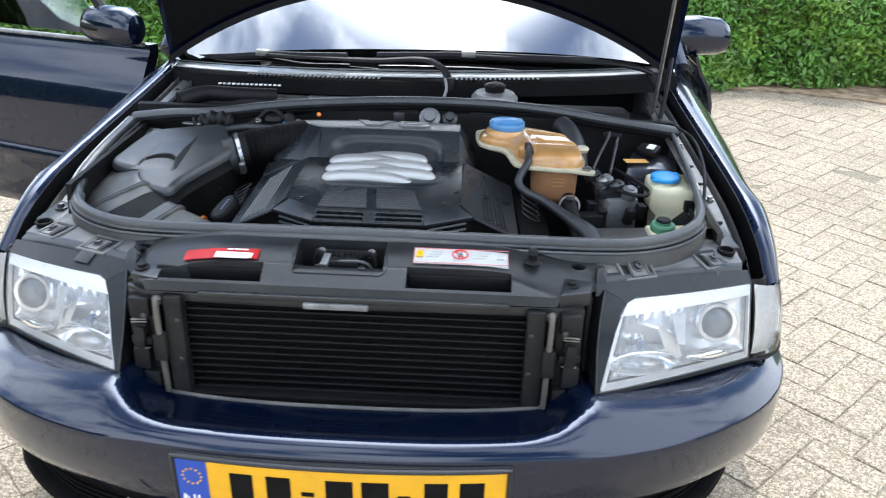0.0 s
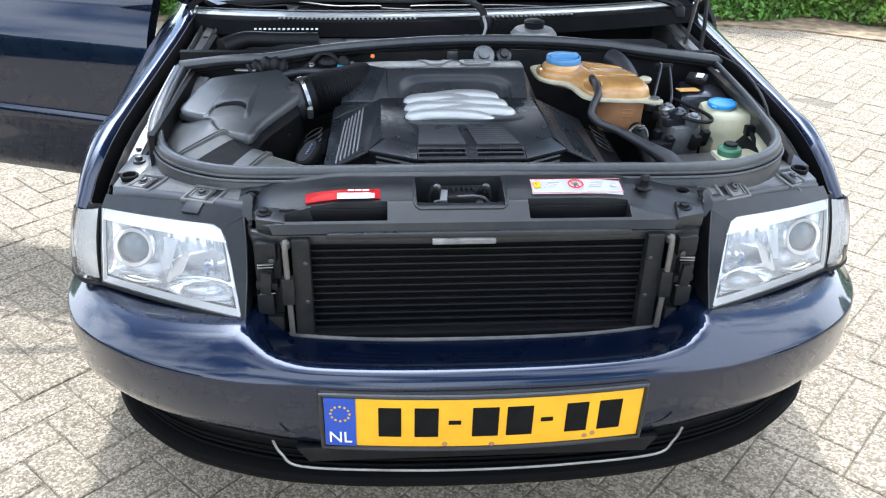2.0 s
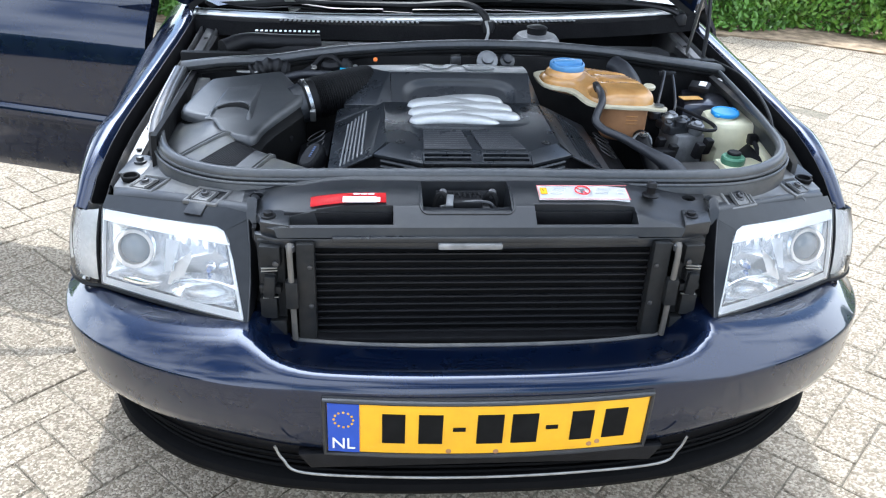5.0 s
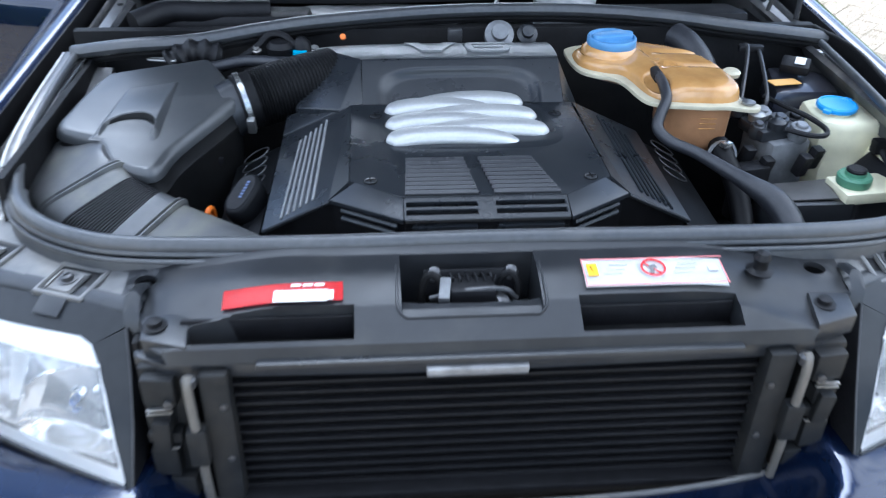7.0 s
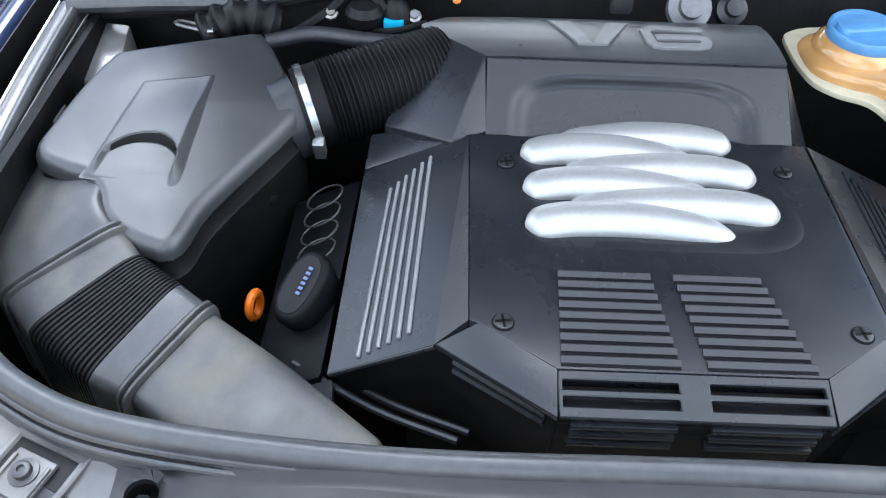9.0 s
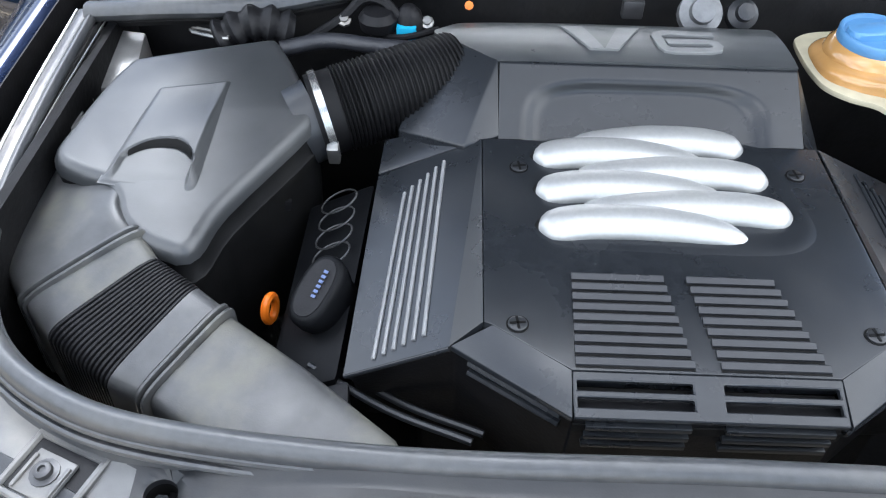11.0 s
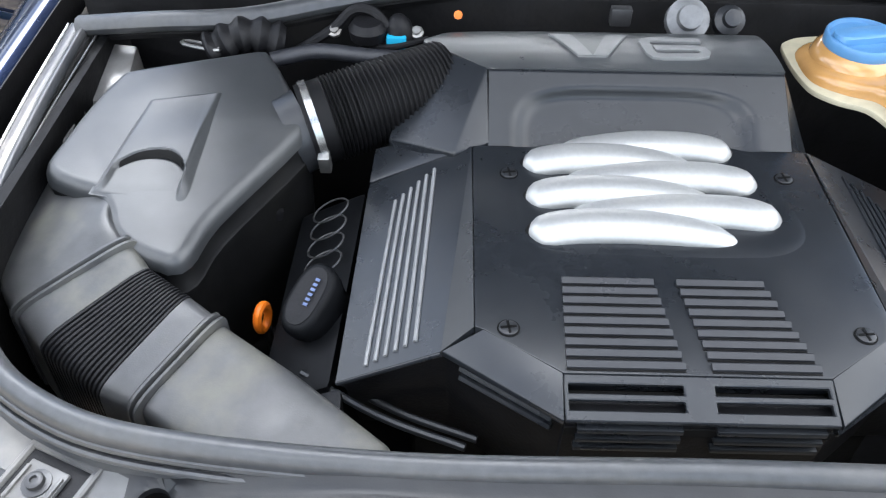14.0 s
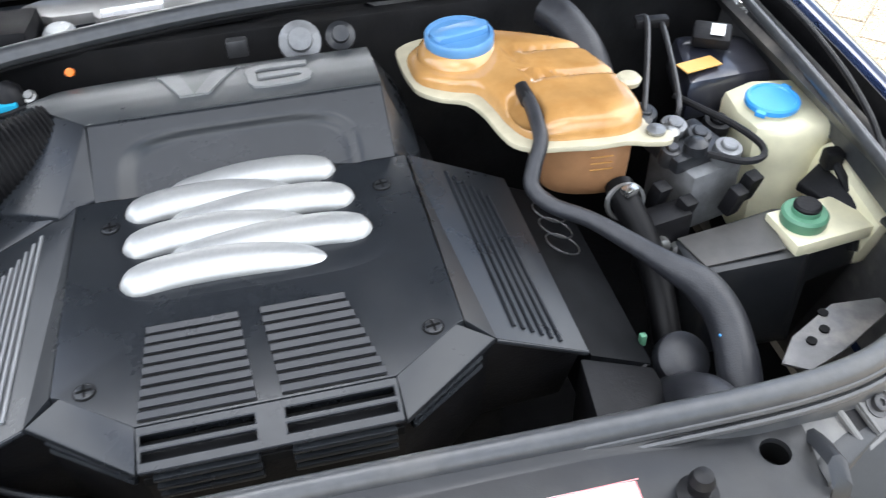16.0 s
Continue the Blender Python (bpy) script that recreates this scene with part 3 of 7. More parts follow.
# headlights
def headlight(s):
    def P(x, y, z):
        return Vector((s * x + cx(y), y, z))
    hl = part("headlight_housing", loft([
        [P(0.380, 0.245, 0.790), P(0.660, 0.380, 0.755), P(0.665, 0.385, 0.600), P(0.392, 0.24, 0.636)],
        [P(0.380, 0.290, 0.785), P(0.660, 0.42, 0.745), P(0.665, 0.42, 0.600), P(0.392, 0.29, 0.636)]]), M_DARK, car, "headlight with a clear lens, chrome reflectors and a round projector")
    q = [(0.434, 0.2325, 0.7685), (0.672, 0.348, 0.748), (0.684, 0.318, 0.612), (0.398, 0.136, 0.645)]

    def lens(u, v, d=0.0):
        # the upper inner corner is rounded
        a, b = 1 - u / 0.10, 1 - v / 0.17
        if a > 0 and b > 0:
            k = max(a, b) / math.hypot(a, b)
            u, v = (1 - a * k) * 0.10, (1 - b * k) * 0.17
        top, bot = [lerp(q[0][i], q[1][i], u) for i in range(3)], [lerp(q[3][i], q[2][i], u) for i in range(3)]
        p = [lerp(top[i], bot[i], v) for i in range(3)]
        b = 0.018 * 4 * u * (1 - u) * 0.6 + 0.012 * 4 * v * (1 - v)
        return P(p[0] - 0.25 * b, p[1] - b + d, p[2] + 0.3 * b)
    edge_in = [P(0.374, 0.232, 0.797), P(0.376, 0.205, 0.755), P(0.380, 0.178, 0.705), P(0.390, 0.142, 0.634)]
    ridge = [lens(0.0, j / 3, 0.002).lerp(e, 0.62) + Vector((0, -0.003, 0.001)) for j, e in enumerate(edge_in)]
    part("inner_cheek", grid(lambda i, j: ridge[j] if i == 0 else lens(0.0, j / 3, 0.002), [0, 1], [0, 1, 2, 3], 0.003), M_RIM, hl, "black plastic cheek beside the lens")
    part("cheek_side", grid(lambda i, j: ridge[j] if i == 1 else edge_in[j] + Vector((0, 0.035, -0.006)), [0, 1], [0, 1, 2, 3], 0.002), M_DARK, hl)
    part("cheek_edge", tube(ridge, 0.0011, 6, 4), M_BOLT, hl, "thin bright edge of the cheek")
    part("brow", grid(lambda i, j: P(lerp(0.374, 0.668, j / 12), lerp(0.236, 0.372, j / 12), lerp(0.797, 0.763, j / 12)) if i == 0 else lens(j / 12, 0.0, 0.002), [0, 1], range(13), 0.003), M_RIM, hl, "black rim above the lens")
    glass = part("lens", grid(lens, lin(0, 1, 25), lin(0, 1, 17)), M_LAMPGLASS, hl, "clear headlight lens")
    glass.visible_shadow = False
    # pale frame inside the glass: broad at the top, narrow at the sides and foot
    part("top_band", grid(lambda u, v: lens(u, 0.010 + v * lerp(0.175, 0.135, u), 0.011 - 0.009 * v), lin(0.006, 0.99, 18), lin(0, 1, 4), 0.002), M_LAMPWHITE, hl, "broad white band along the top")
    part("inner_band", grid(lambda v, w: lens(0.010 + 0.026 * w, v, 0.004 + 0.008 * w), lin(0.02, 0.985, 10), lin(0, 1, 3), 0.002), M_LAMPWHITE, hl)
    part("outer_band", grid(lambda v, w: lens(0.993 - 0.014 * w, v, 0.004 + 0.008 * w), lin(0.02, 0.985, 8), lin(0, 1, 3), 0.002), M_LAMPWHITE, hl)
    part("foot_band", grid(lambda u, w: lens(u, 0.99 - 0.032 * w, 0.003 + 0.012 * w), lin(0.012, 0.99, 14), lin(0, 1, 3), 0.002), M_LAMPWHITE, hl)
    # main beam bowl on the inner side, plain bowl round the projector
    def bowl(u0, u1, v0, v1, depth, flute):
        def f(a, b):
            u, v = lerp(u0, u1, a), lerp(v0, v1, b)
            e = max(0.0, 1 - (2 * a - 1) ** 2) ** 0.5 * max(0.0, 1 - (2 * b - 1) ** 4) ** 0.6
            w = flute * math.sin(a * 34) * smooth(0.45, 0.1, b) * e + flute * 0.8 * math.cos(b * 23 + a * 5) * smooth(0.62, 0.9, b) * e
            return lens(u, v, 0.016 + depth * e + w)
        return grid(f, lin(0, 1, 29), lin(0, 1, 25))
    part("reflector", bowl(0.055, 0.475, 0.15, 0.93, 0.036, 0.0030), M_LAMP, hl, "fluted silver reflector", sharp=50)
    part("projector_bowl", bowl(0.455, 0.97, 0.13, 0.93, 0.028, 0.0), M_LAMPSHADE, hl, "grey bowl round the projector", sharp=50)
    c = lens(0.755, 0.47, 0.014)
    ax = Vector((0.10 * s, -1, 0.28)).normalized()
    part("projector_ring", lathe(c, [(0.0265, -0.030), (0.0345, -0.026), (0.0355, -0.002), (0.0340, 0.002), (0.0282, 0.0005), (0.0268, -0.010)], ax, 36, caps=False), M_LAMPWARM, hl, "pale ring round the projector")
    part("ring_rim", lathe(c, [(0.0348, 0.0010), (0.0360, -0.0015), (0.0368, -0.010), (0.0355, -0.012)], ax, 36, caps=False), M_CHROME, hl)
    part("projector_lens", lathe(c, [(0.0272, -0.014)] + [(0.0272 * math.cos(a), -0.010 + 0.012 * math.sin(a)) for a in lin(0.05, 1.5, 9)], ax, 32), M_LENS, hl, "dark grey round projector lens")
    # folded shield between the two bowls
    def sheet(*pts):
        bm = bmesh.new()
        bm.faces.new([bm.verts.new(p) for p in pts])
        bmesh.ops.solidify(bm, geom=bm.faces[:], thickness=0.0015)
        return bm
    # one silver shield, its facets' reflections put into three colours
    part("shield_face", sheet(lens(0.505, 0.28, 0.018), lens(0.40, 0.29, 0.020), lens(0.475, 0.62, 0.010), lens(0.53, 0.66, 0.012)), M_LAMPWHITE, hl)
    part("shield_fold", sheet(lens(0.40, 0.29, 0.021), lens(0.318, 0.36, 0.018), lens(0.482, 0.60, 0.030)), M_LAMPSHADE, hl, "fold of the shield, darker reflection put into its colour")
    part("shield_face", sheet(lens(0.318, 0.37, 0.017), lens(0.322, 0.45, 0.014), lens(0.445, 0.86, 0.014), lens(0.515, 0.80, 0.014), lens(0.48, 0.615, 0.028)), M_LAMPWARM, hl)
    # low dish, its rim, and the bright bar beside it
    d = lens(0.255, 0.775, 0.012)
    rx, rz = 0.062, 0.022
    dish = [[d + Vector((s * rx * k * math.cos(a), h - 0.10 * rx * k * math.cos(a) * -5.2 * 0.9, rz * k * math.sin(a) - 0.012 * math.cos(a) * k)) for a in lin(0, 2 * math.pi, 33)[:-1]] for k, h in ((0.02, 0.030), (0.35, 0.026), (0.7, 0.014), (0.97, -0.002), (1.03, -0.003), (1.03, 0.02))]
    part("low_dish", loft(dish, False), M_LAMP, hl, "oval silver dish", sharp=60)
    part("dish_rim", tube([d + Vector((s * rx * math.cos(a), -0.003 + 0.468 * rx * math.cos(a), rz * math.sin(a) - 0.012 * math.cos(a))) for a in lin(0, 2 * math.pi, 33)[:-1]], 0.0018, 6, 0, closed=True), M_LAMPSHADE, hl)
    for k in range(5):
        a = -1.1 + 0.55 * k
        part("dish_flute", tube([d + Vector((s * rx * r * math.sin(a), 0.020 - 0.018 * r + 0.468 * rx * r * math.sin(a), rz * r * math.cos(a) - 0.012 * r * math.sin(a))) for r in (0.1, 0.5, 0.95)], 0.0016, 6, 3), M_LAMPSHADE, hl)
    part("bright_bar", tube([lens(u, v, 0.010) for u, v in ((0.56, 0.80), (0.66, 0.83), (0.76, 0.845), (0.86, 0.85))], lambda t: 0.0115 * math.sin(math.pi * (0.14 + 0.72 * t)), 12, 5), M_LAMP, hl, "bright bar in the foot of the lamp")
    part("bulb_holder", lathe(lens(0.215, 0.58, 0.040), [(0.009, 0), (0.009, 0.006), (0.007, 0.008), (0.006, 0.010)], (0, -1, 0.25), 18), M_CHROME, hl)
    part("bulb", lathe(lens(0.215, 0.58, 0.032), [(0.0050, 0.0), (0.0050, 0.010), (0.0036, 0.014), (0.001, 0.015)], (0, -1, 0.25), 14), M_BULB, hl, "small blue-tinted bulb")
    # indicator round the corner: a clear cover over a dimpled reflector
    iq = [(0.680, 0.350, 0.748), (0.758, 0.462, 0.704), (0.766, 0.425, 0.606), (0.690, 0.318, 0.611)]

    def ind(u, v, d=0.0):
        top, bot = [lerp(iq[0][i], iq[1][i], u) for i in range(3)], [lerp(iq[3][i], iq[2][i], u) for i in range(3)]
        p = [lerp(top[i], bot[i], v) for i in range(3)]
        b = 0.022 * 4 * u * (1 - u) + 0.006 * 4 * v * (1 - v) - d
        return P(p[0] + 0.7 * b, p[1] - 0.7 * b, p[2])
    lamp = part("indicator_lamp", grid(lambda u, v: ind(u, v, 0.009 + 0.0016 * math.sin(u * 40) * math.sin(v * 46)), lin(0.03, 0.97, 19), lin(0.03, 0.97, 23)), M_INDICATOR, car, "clear corner indicator lamp over a dimpled reflector")
    cover_glass = part("indicator_cover", grid(ind, lin(0, 1, 11), lin(0, 1, 9)), M_GLASS, lamp, "clear cover")
    cover_glass.visible_shadow = False
    part("indicator_edge", grid(lambda t, w: ind(1 - 0.06 * w, t, 0.001 + 0.008 * w), lin(0, 1, 9), [0, 1]), M_LAMPWHITE, lamp)
    part("indicator_back", grid(lambda u, v: ind(u, v, 0.030), lin(-0.05, 1.0, 5), lin(0, 1, 5), 0.004), M_DARK, lamp)
    part("gap_strip", tube([ind(0, v) + Vector((-s * 0.004, 0.003, 0)) for v in lin(-0.01, 1.01, 6)], 0.0022, 6, 0), M_DARK, lamp)
    part("lower_gasket", tube([lens(u, 1.0, 0.004) + Vector((0, 0, -0.006)) for u in lin(0, 1, 9)] + [ind(u, 1.0) + Vector((0, 0.002, -0.005)) for u in lin(0.1, 1, 6)], 0.0045, 6, 0), M_DARK, hl)


headlight(-1)
headlight(1)

# front wings
ARCH_Y, ARCH_Z, ARCH_R = 0.98, 0.30, 0.345
CREST = [(0.44, 0.750, 0.705), (0.50, 0.747, 0.742), (0.56, 0.738, 0.775), (0.64, 0.727, 0.800), (0.75, 0.716, 0.818), (0.90, 0.706, 0.834), (1.10, 0.695, 0.852), (1.30, 0.690, 0.868), (1.52, 0.690, 0.880)]


def crest(y):
    return pick(y, [(a, b) for a, b, c in CREST]), pick(y, [(a, c) for a, b, c in CREST])


def arch(y):
    d = ARCH_R ** 2 - (y - ARCH_Y) ** 2
    return ARCH_Z + math.sqrt(d) if d > 0 else 0.22


def wing(s):
    ys = [0.44, 0.47, 0.50, 0.54, 0.58, 0.62] + lin(0.64, 1.33, 24) + lin(1.36, 1.52, 4)

    def f(y, v):
        x, z = crest(y)
        wide = pick(y, [(0.44, 0.775), (0.55, 0.800), (0.75, 0.832), (1.0, 0.848), (1.52, 0.855)])
        low = max(arch(y), 0.58 if y < 0.62 else 0.22)
        if v < 0:
            return Vector((s * (x - 0.022 * -v) + cx(y), y, z - 0.012 * v * v))
        a = v * math.pi / 2
        mid = z - 0.24
        if v <= 1:
            return Vector((s * lerp(x, wide, math.sin(a) ** 0.9) + cx(y), y, max(low, lerp(mid, z, math.cos(a)) - 0.030 * math.sin(2 * a) * smooth(0.62, 0.75, y))))
        return Vector((s * (wide - 0.02 * (v - 1)) + cx(y), y, max(low, lerp(mid, low, v - 1))))
    w = part("front_wing", grid(f, ys, [-1.0, -0.4, 0.0] + lin(0.06, 1, 12) + [1.25, 1.5, 1.75, 2.0]), M_PAINT, car, "navy painted front wing", sharp=50)
    # deep dark gap beside the wing, then the pressed metal strip with its holes
    def runner(profile, y0):
        def g(y, i):
            x, z = crest(y)
            dx, dz = profile[i]
            return Vector((s * (x - 0.022 + dx) + cx(y), y, z - 0.006 + dz))
        return grid(g, [y for y in ys if y >= y0], range(len(profile)), 0.002)
    # the gap's walls are coloured dark in place of its shade
    part("wing_gap", runner([(0.002, 0.004), (-0.001, -0.02), (-0.002, -0.085), (-0.016, -0.085), (-0.018, -0.022)], 0.44), M_DARK, car, "gap beside the wing, its shade put into dark walls")
    strip = part("wing_gutter", runner([(-0.017, -0.030), (-0.018, -0.016), (-0.022, -0.011), (-0.025, -0.014), (-0.027, -0.028), (-0.033, -0.028), (-0.036, -0.015), (-0.055, -0.016), (-0.058, -0.024), (-0.061, -0.011), (-0.066, -0.016), (-0.069, -0.055), (-0.071, -0.16)], 0.50), M_GUTTER, car, "pressed metal strip beside the wing")
    for k, y in enumerate((0.535, 0.585, 0.655, 0.72, 0.80, 0.90, 1.00, 1.15)):
        x, z = crest(y)
        q = Vector((s * (x - 0.069) + cx(y), y, z - 0.0215))
        if k % 3 == 2:
            part("gutter_bolt", lathe(q, [(0.009, 0), (0.009, 0.003), (0.006, 0.003), (0.006, 0.009), (0.002, 0.010)], n=10), M_STEEL, strip)
        else:
            # a flat black disc stands for the hole's shade
            part("gutter_hole", lathe(q, [(0.006, 0), (0.006, 0.0012), (0.001, 0.0013)], n=12), M_INKSHADE, strip)
    # wheel
    wheel = part("wheel", lathe((s * 0.66, ARCH_Y, ARCH_Z + 0.01), [(0.20, 0), (0.295, 0.01), (0.31, 0.03), (0.31, 0.16), (0.295, 0.185), (0.205, 0.19), (0.19, 0.17)], (s, 0, 0), 40), M_TYRE, car, "black front tyre")
    part("rim", lathe((s * 0.66, ARCH_Y, ARCH_Z + 0.01), [(0.05, 0.12), (0.20, 0.14), (0.205, 0.175), (0.19, 0.175), (0.17, 0.15), (0.05, 0.16), (0.03, 0.165)], (s, 0, 0), 32), M_ALU, wheel)
    part("arch_liner", grid(lambda a, x: Vector((s * x, ARCH_Y + 0.36 * math.cos(a), ARCH_Z + 0.36 * math.sin(a))), lin(0, math.pi, 13), [0.60, 0.84], 0.003), M_DARK, car)


wing(-1)
wing(1)

# raised bonnet, hinged at the scuttle
HY, HZ, HA = 1.30, 0.885, 62.0


def bonnet(x, d, up=0.0):
    """A point d metres from the hinge line towards the nose, on the opened bonnet."""
    a = radians(HA)
    crown = 0.03 * (1 - (x / 0.72) ** 2) + 0.04 * math.sin(min(1, d / 1.15) * math.pi) + up
    return Vector((x + 0.033, HY - math.cos(a) * d + math.sin(a) * crown, HZ + math.sin(a) * d + math.cos(a) * crown))


def bonnet_uv(u, v, up=0.0):
    back = 0.225 * (1 - abs(u) ** 2.2)
    d = lerp(back, 1.18 - 0.10 * u * u, v)
    return bonnet(u * lerp(0.685, 0.66, v), d, up)


hood = part("bonnet", grid(bonnet_uv, lin(-1, 1, 29), lin(0, 1, 17), 0.012), M_PAINT, car, "raised navy bonnet with a black underside", sharp=50)
part("bonnet_liner", grid(lambda u, v: bonnet_uv(u * 0.97, 0.03 + 0.94 * v, -0.022 - 0.012 * math.sin(v * 9) * math.cos(u * 7)), lin(-1, 1, 29), lin(0, 1, 19), 0.004), M_UNDER, hood, "black underside of the bonnet")
for s in (-1, 1):
    part("bonnet_flange", loft([[bonnet_uv(s * 0.985, v, 0.0) + Vector((-s * a, b, c)) for a, b, c in ((0, 0, 0), (0.028, 0.0, -0.004), (0.030, 0.02, -0.022), (0.002, 0.02, -0.018))] for v in lin(0, 1, 12)]), M_VALVE, hood)
part("bonnet_rim", loft([[bonnet_uv(u, 0.0, 0.0) + Vector((0, a, b)) for a, b in ((0, 0), (-0.03, 0.004), (-0.032, -0.014), (0.0, -0.014))] for u in lin(-1, 1, 25)]), M_VALVE, hood)
part("gas_strut", tube([(0.628, 1.06, 0.845), (0.622, 0.96, 1.12), (0.618, 0.90, 1.30)], 0.0045, 10, 2), M_STEEL, car, "thin steel bonnet strut")
part("strut_sleeve", tube([(0.618, 0.90, 1.28), (0.612, 0.82, 1.58)], 0.010, 10, 2), M_DARK, car)
part("release_rod", tube([(0.62, 0.93, 0.87), (0.632, 0.96, 0.93), (0.648, 1.02, 0.99)], 0.005, 8, 4), M_DARK, car)


# windscreen, wipers and scuttle
def base_y(u):
    return 1.165 + 0.15 * abs(u) ** 2.2


def base_z(u):
    return 0.905 - 0.015 * u * u + 0.016 * u


def screen(u, v):
    return Vector((u * lerp(0.690, 0.57, v) + 0.033, base_y(u) + lerp(0, 0.70 - 0.10 * u * u, v), lerp(base_z(u), 1.335, v) + 0.02 * math.sin(v * math.pi)))


windscreen = part("windscreen", grid(screen, lin(-1, 1, 25), lin(0, 1, 11), 0.005), M_SCREEN, car, "raked windscreen that mirrors the bright sky")
part("dashboard", loft([[(x, 1.34, 0.88), (x, 1.60, 0.93), (x, 1.85, 0.86), (x, 1.85, 0.60), (x, 1.35, 0.60)] for x in (-0.66, 0.72)]), M_DARK, car, "dark dashboard behind the windscreen")


def scuttle(u, v):
    return Vector((u * 0.690 + 0.033, base_y(u) - 0.085 * v + 0.012, base_z(u) - 0.008 - 0.010 * v - 0.03 * smooth(0.8, 1, v)))


# pale strip stands in for white sky mirrored low in the windscreen
part("screen_foot_strip", grid(scuttle, lin(-1, 1, 31), lin(0, 0.40, 4), 0.003), M_PALE, car, "pale strip at the windscreen's foot, mirrored sky put into its colour")
cowl = part("scuttle_panel", grid(lambda u, v: scuttle(u, v) - Vector((0, 0, 0.002)), lin(-1, 1, 31), lin(0.38, 1, 6), 0.003), M_UNDER, car, "black scuttle panel with rows of pale slots")
for xa, xb in ((-0.405, -0.06), (0.115, 0.345)):
    n = int((xb - xa) / 0.0115)
    for k in range(n):
        p = scuttle((lerp(xa, xb, k / (n - 1)) - 0.033) / 0.69, 0.64)
        part("vent_bar", box(p + Vector((0, 0, 0.003)), (0.0055, 0.030, 0.004), 0.001, (-12, 0, 0)), M_ALU, cowl)
for k in range(14):
    part("vent_bar", box((-0.455 + 0.0115 * k, 1.075, 0.876), (0.0055, 0.016, 0.004), 0.001, (-12, 0, 0)), M_LAMPWHITE, cowl)


def wiper(arm, blade, clip):
    w = part("wiper_arm", tube([Vector(p) for p in arm], lambda t: lerp(0.012, 0.006, t), 8, 6, flat=0.7), M_DARK, car, "black windscreen wiper")
    part("spindle_cap", lathe(Vector(arm[0]) - Vector((0, 0, 0.012)), [(0.018, 0), (0.018, 0.02), (0.013, 0.028), (0.002, 0.030)], n=16), M_DARK, w)
    part("blade", tube([Vector(p) for p in blade], 0.0065, 6, 6, flat=1.5), M_DARK, w)
    part("blade_clip", box(clip, (0.036, 0.018, 0.016), 0.003), M_STEEL, w)
    return w


wiper([(0.119, 1.115, 0.885), (0.105, 1.125, 0.918), (0.05, 1.150, 0.936), (-0.08, 1.165, 0.926), (-0.25, 1.19, 0.922), (-0.38, 1.225, 0.918)],
      [(-0.148, 1.182, 0.930), (-0.27, 1.198, 0.924), (-0.38, 1.232, 0.914), (-0.48, 1.255, 0.900), (-0.575, 1.30, 0.884)], (-0.38, 1.226, 0.922))
wiper([(0.660, 1.235, 0.885), (0.640, 1.235, 0.905), (0.570, 1.215, 0.925), (0.43, 1.195, 0.938), (0.28, 1.178, 0.943), (0.166, 1.172, 0.946)],
      [(0.50, 1.212, 0.934), (0.35, 1.185, 0.941), (0.166, 1.176, 0.944), (0.05, 1.174, 0.941), (-0.07, 1.176, 0.936)], (0.166, 1.170, 0.950))


# open front door with its mirror; hinge line beside the wing
DH = Vector((-0.825, 1.545, 0))
DA = Vector((-0.945, 0.325, 0)).normalized()
DN = Vector((-0.325, -0.945, 0)).normalized()


def door_at(a, z, d=0.0):
    return DH + DA * a + DN * d + Vector((0, 0, z))


def door_out(a, v):
    z = lerp(0.235, 0.850 - 0.02 * a, v)
    bow = 0.055 * math.sin(min(1.0, v * 1.05) * math.pi) ** 0.7 - 0.03 * smooth(0.75, 1.0, v) + 0.012 * smooth(0.30, 0.33, v) - 0.010 * smooth(0.36, 0.40, v)
    return door_at(a, z, bow)


door = part("front_door", grid(door_out, lin(0.0, 1.10, 23), lin(0, 1, 29), -0.04), M_PAINT, car, "open navy front door with a lowered bright sill line", sharp=50)
part("waist_trim", tube([door_at(a, 0.856 - 0.02 * a, -0.005) for a in lin(0.0, 1.1, 8)], 0.007, 8, 0), M_ALU, door, "pale waist strip")
part("side_moulding", grid(lambda a, v: door_at(a, 0.435 + 0.045 * v, 0.058 + 0.008 * math.sin(v * math.pi)), lin(0.01, 1.09, 8), lin(0, 1, 5), 0.006), M_PAINT, door, "raised side moulding")
part("window_frame", tube([door_at(0.06, 0.87), door_at(0.40, 1.18, -0.06), door_at(0.55, 1.26, -0.08), door_at(1.05, 1.30, -0.09), door_at(1.10, 0.87)], 0.016, 8, 0), M_DARK, door)
win = part("door_window", grid(lambda a, v: door_at(lerp(a, max(a, 0.50 * v + 0.08), v), lerp(0.87, pick(lerp(a, max(a, 0.50 * v + 0.08), v), [(0.06, 0.88), (0.42, 1.18), (0.55, 1.25), (1.06, 1.29)]), v), -0.085 * v), lin(0.10, 1.06, 14), lin(0, 1, 7), 0.004), M_SIDEGLASS, door, "clear side window")
win.visible_shadow = False


def mirror(c, side, ax, parent):
    """A door mirror: a rounded shell on a short foot."""
    ax = Vector(ax).normalized()
    fw = Vector((ax.y, -ax.x, 0)) * side
    rings = []
    for t, r, dz in ((0.0, 0.3, -0.01), (0.04, 0.75, 0.0), (0.18, 1.0, 0.004), (0.5, 1.0, 0.006), (0.82, 0.92, 0.004), (0.95, 0.7, 0.0), (1.0, 0.3, -0.002)):
        rings.append([Vector(c) + ax * (0.20 * t) + fw * (0.050 * r * math.cos(2 * math.pi * k / 20)) + Vector((0, 0, dz + 0.058 * r * math.sin(2 * math.pi * k / 20))) for k in range(20)])
    m = part("door_mirror", loft(rings), M_PAINT, parent, "navy door mirror")
    return m


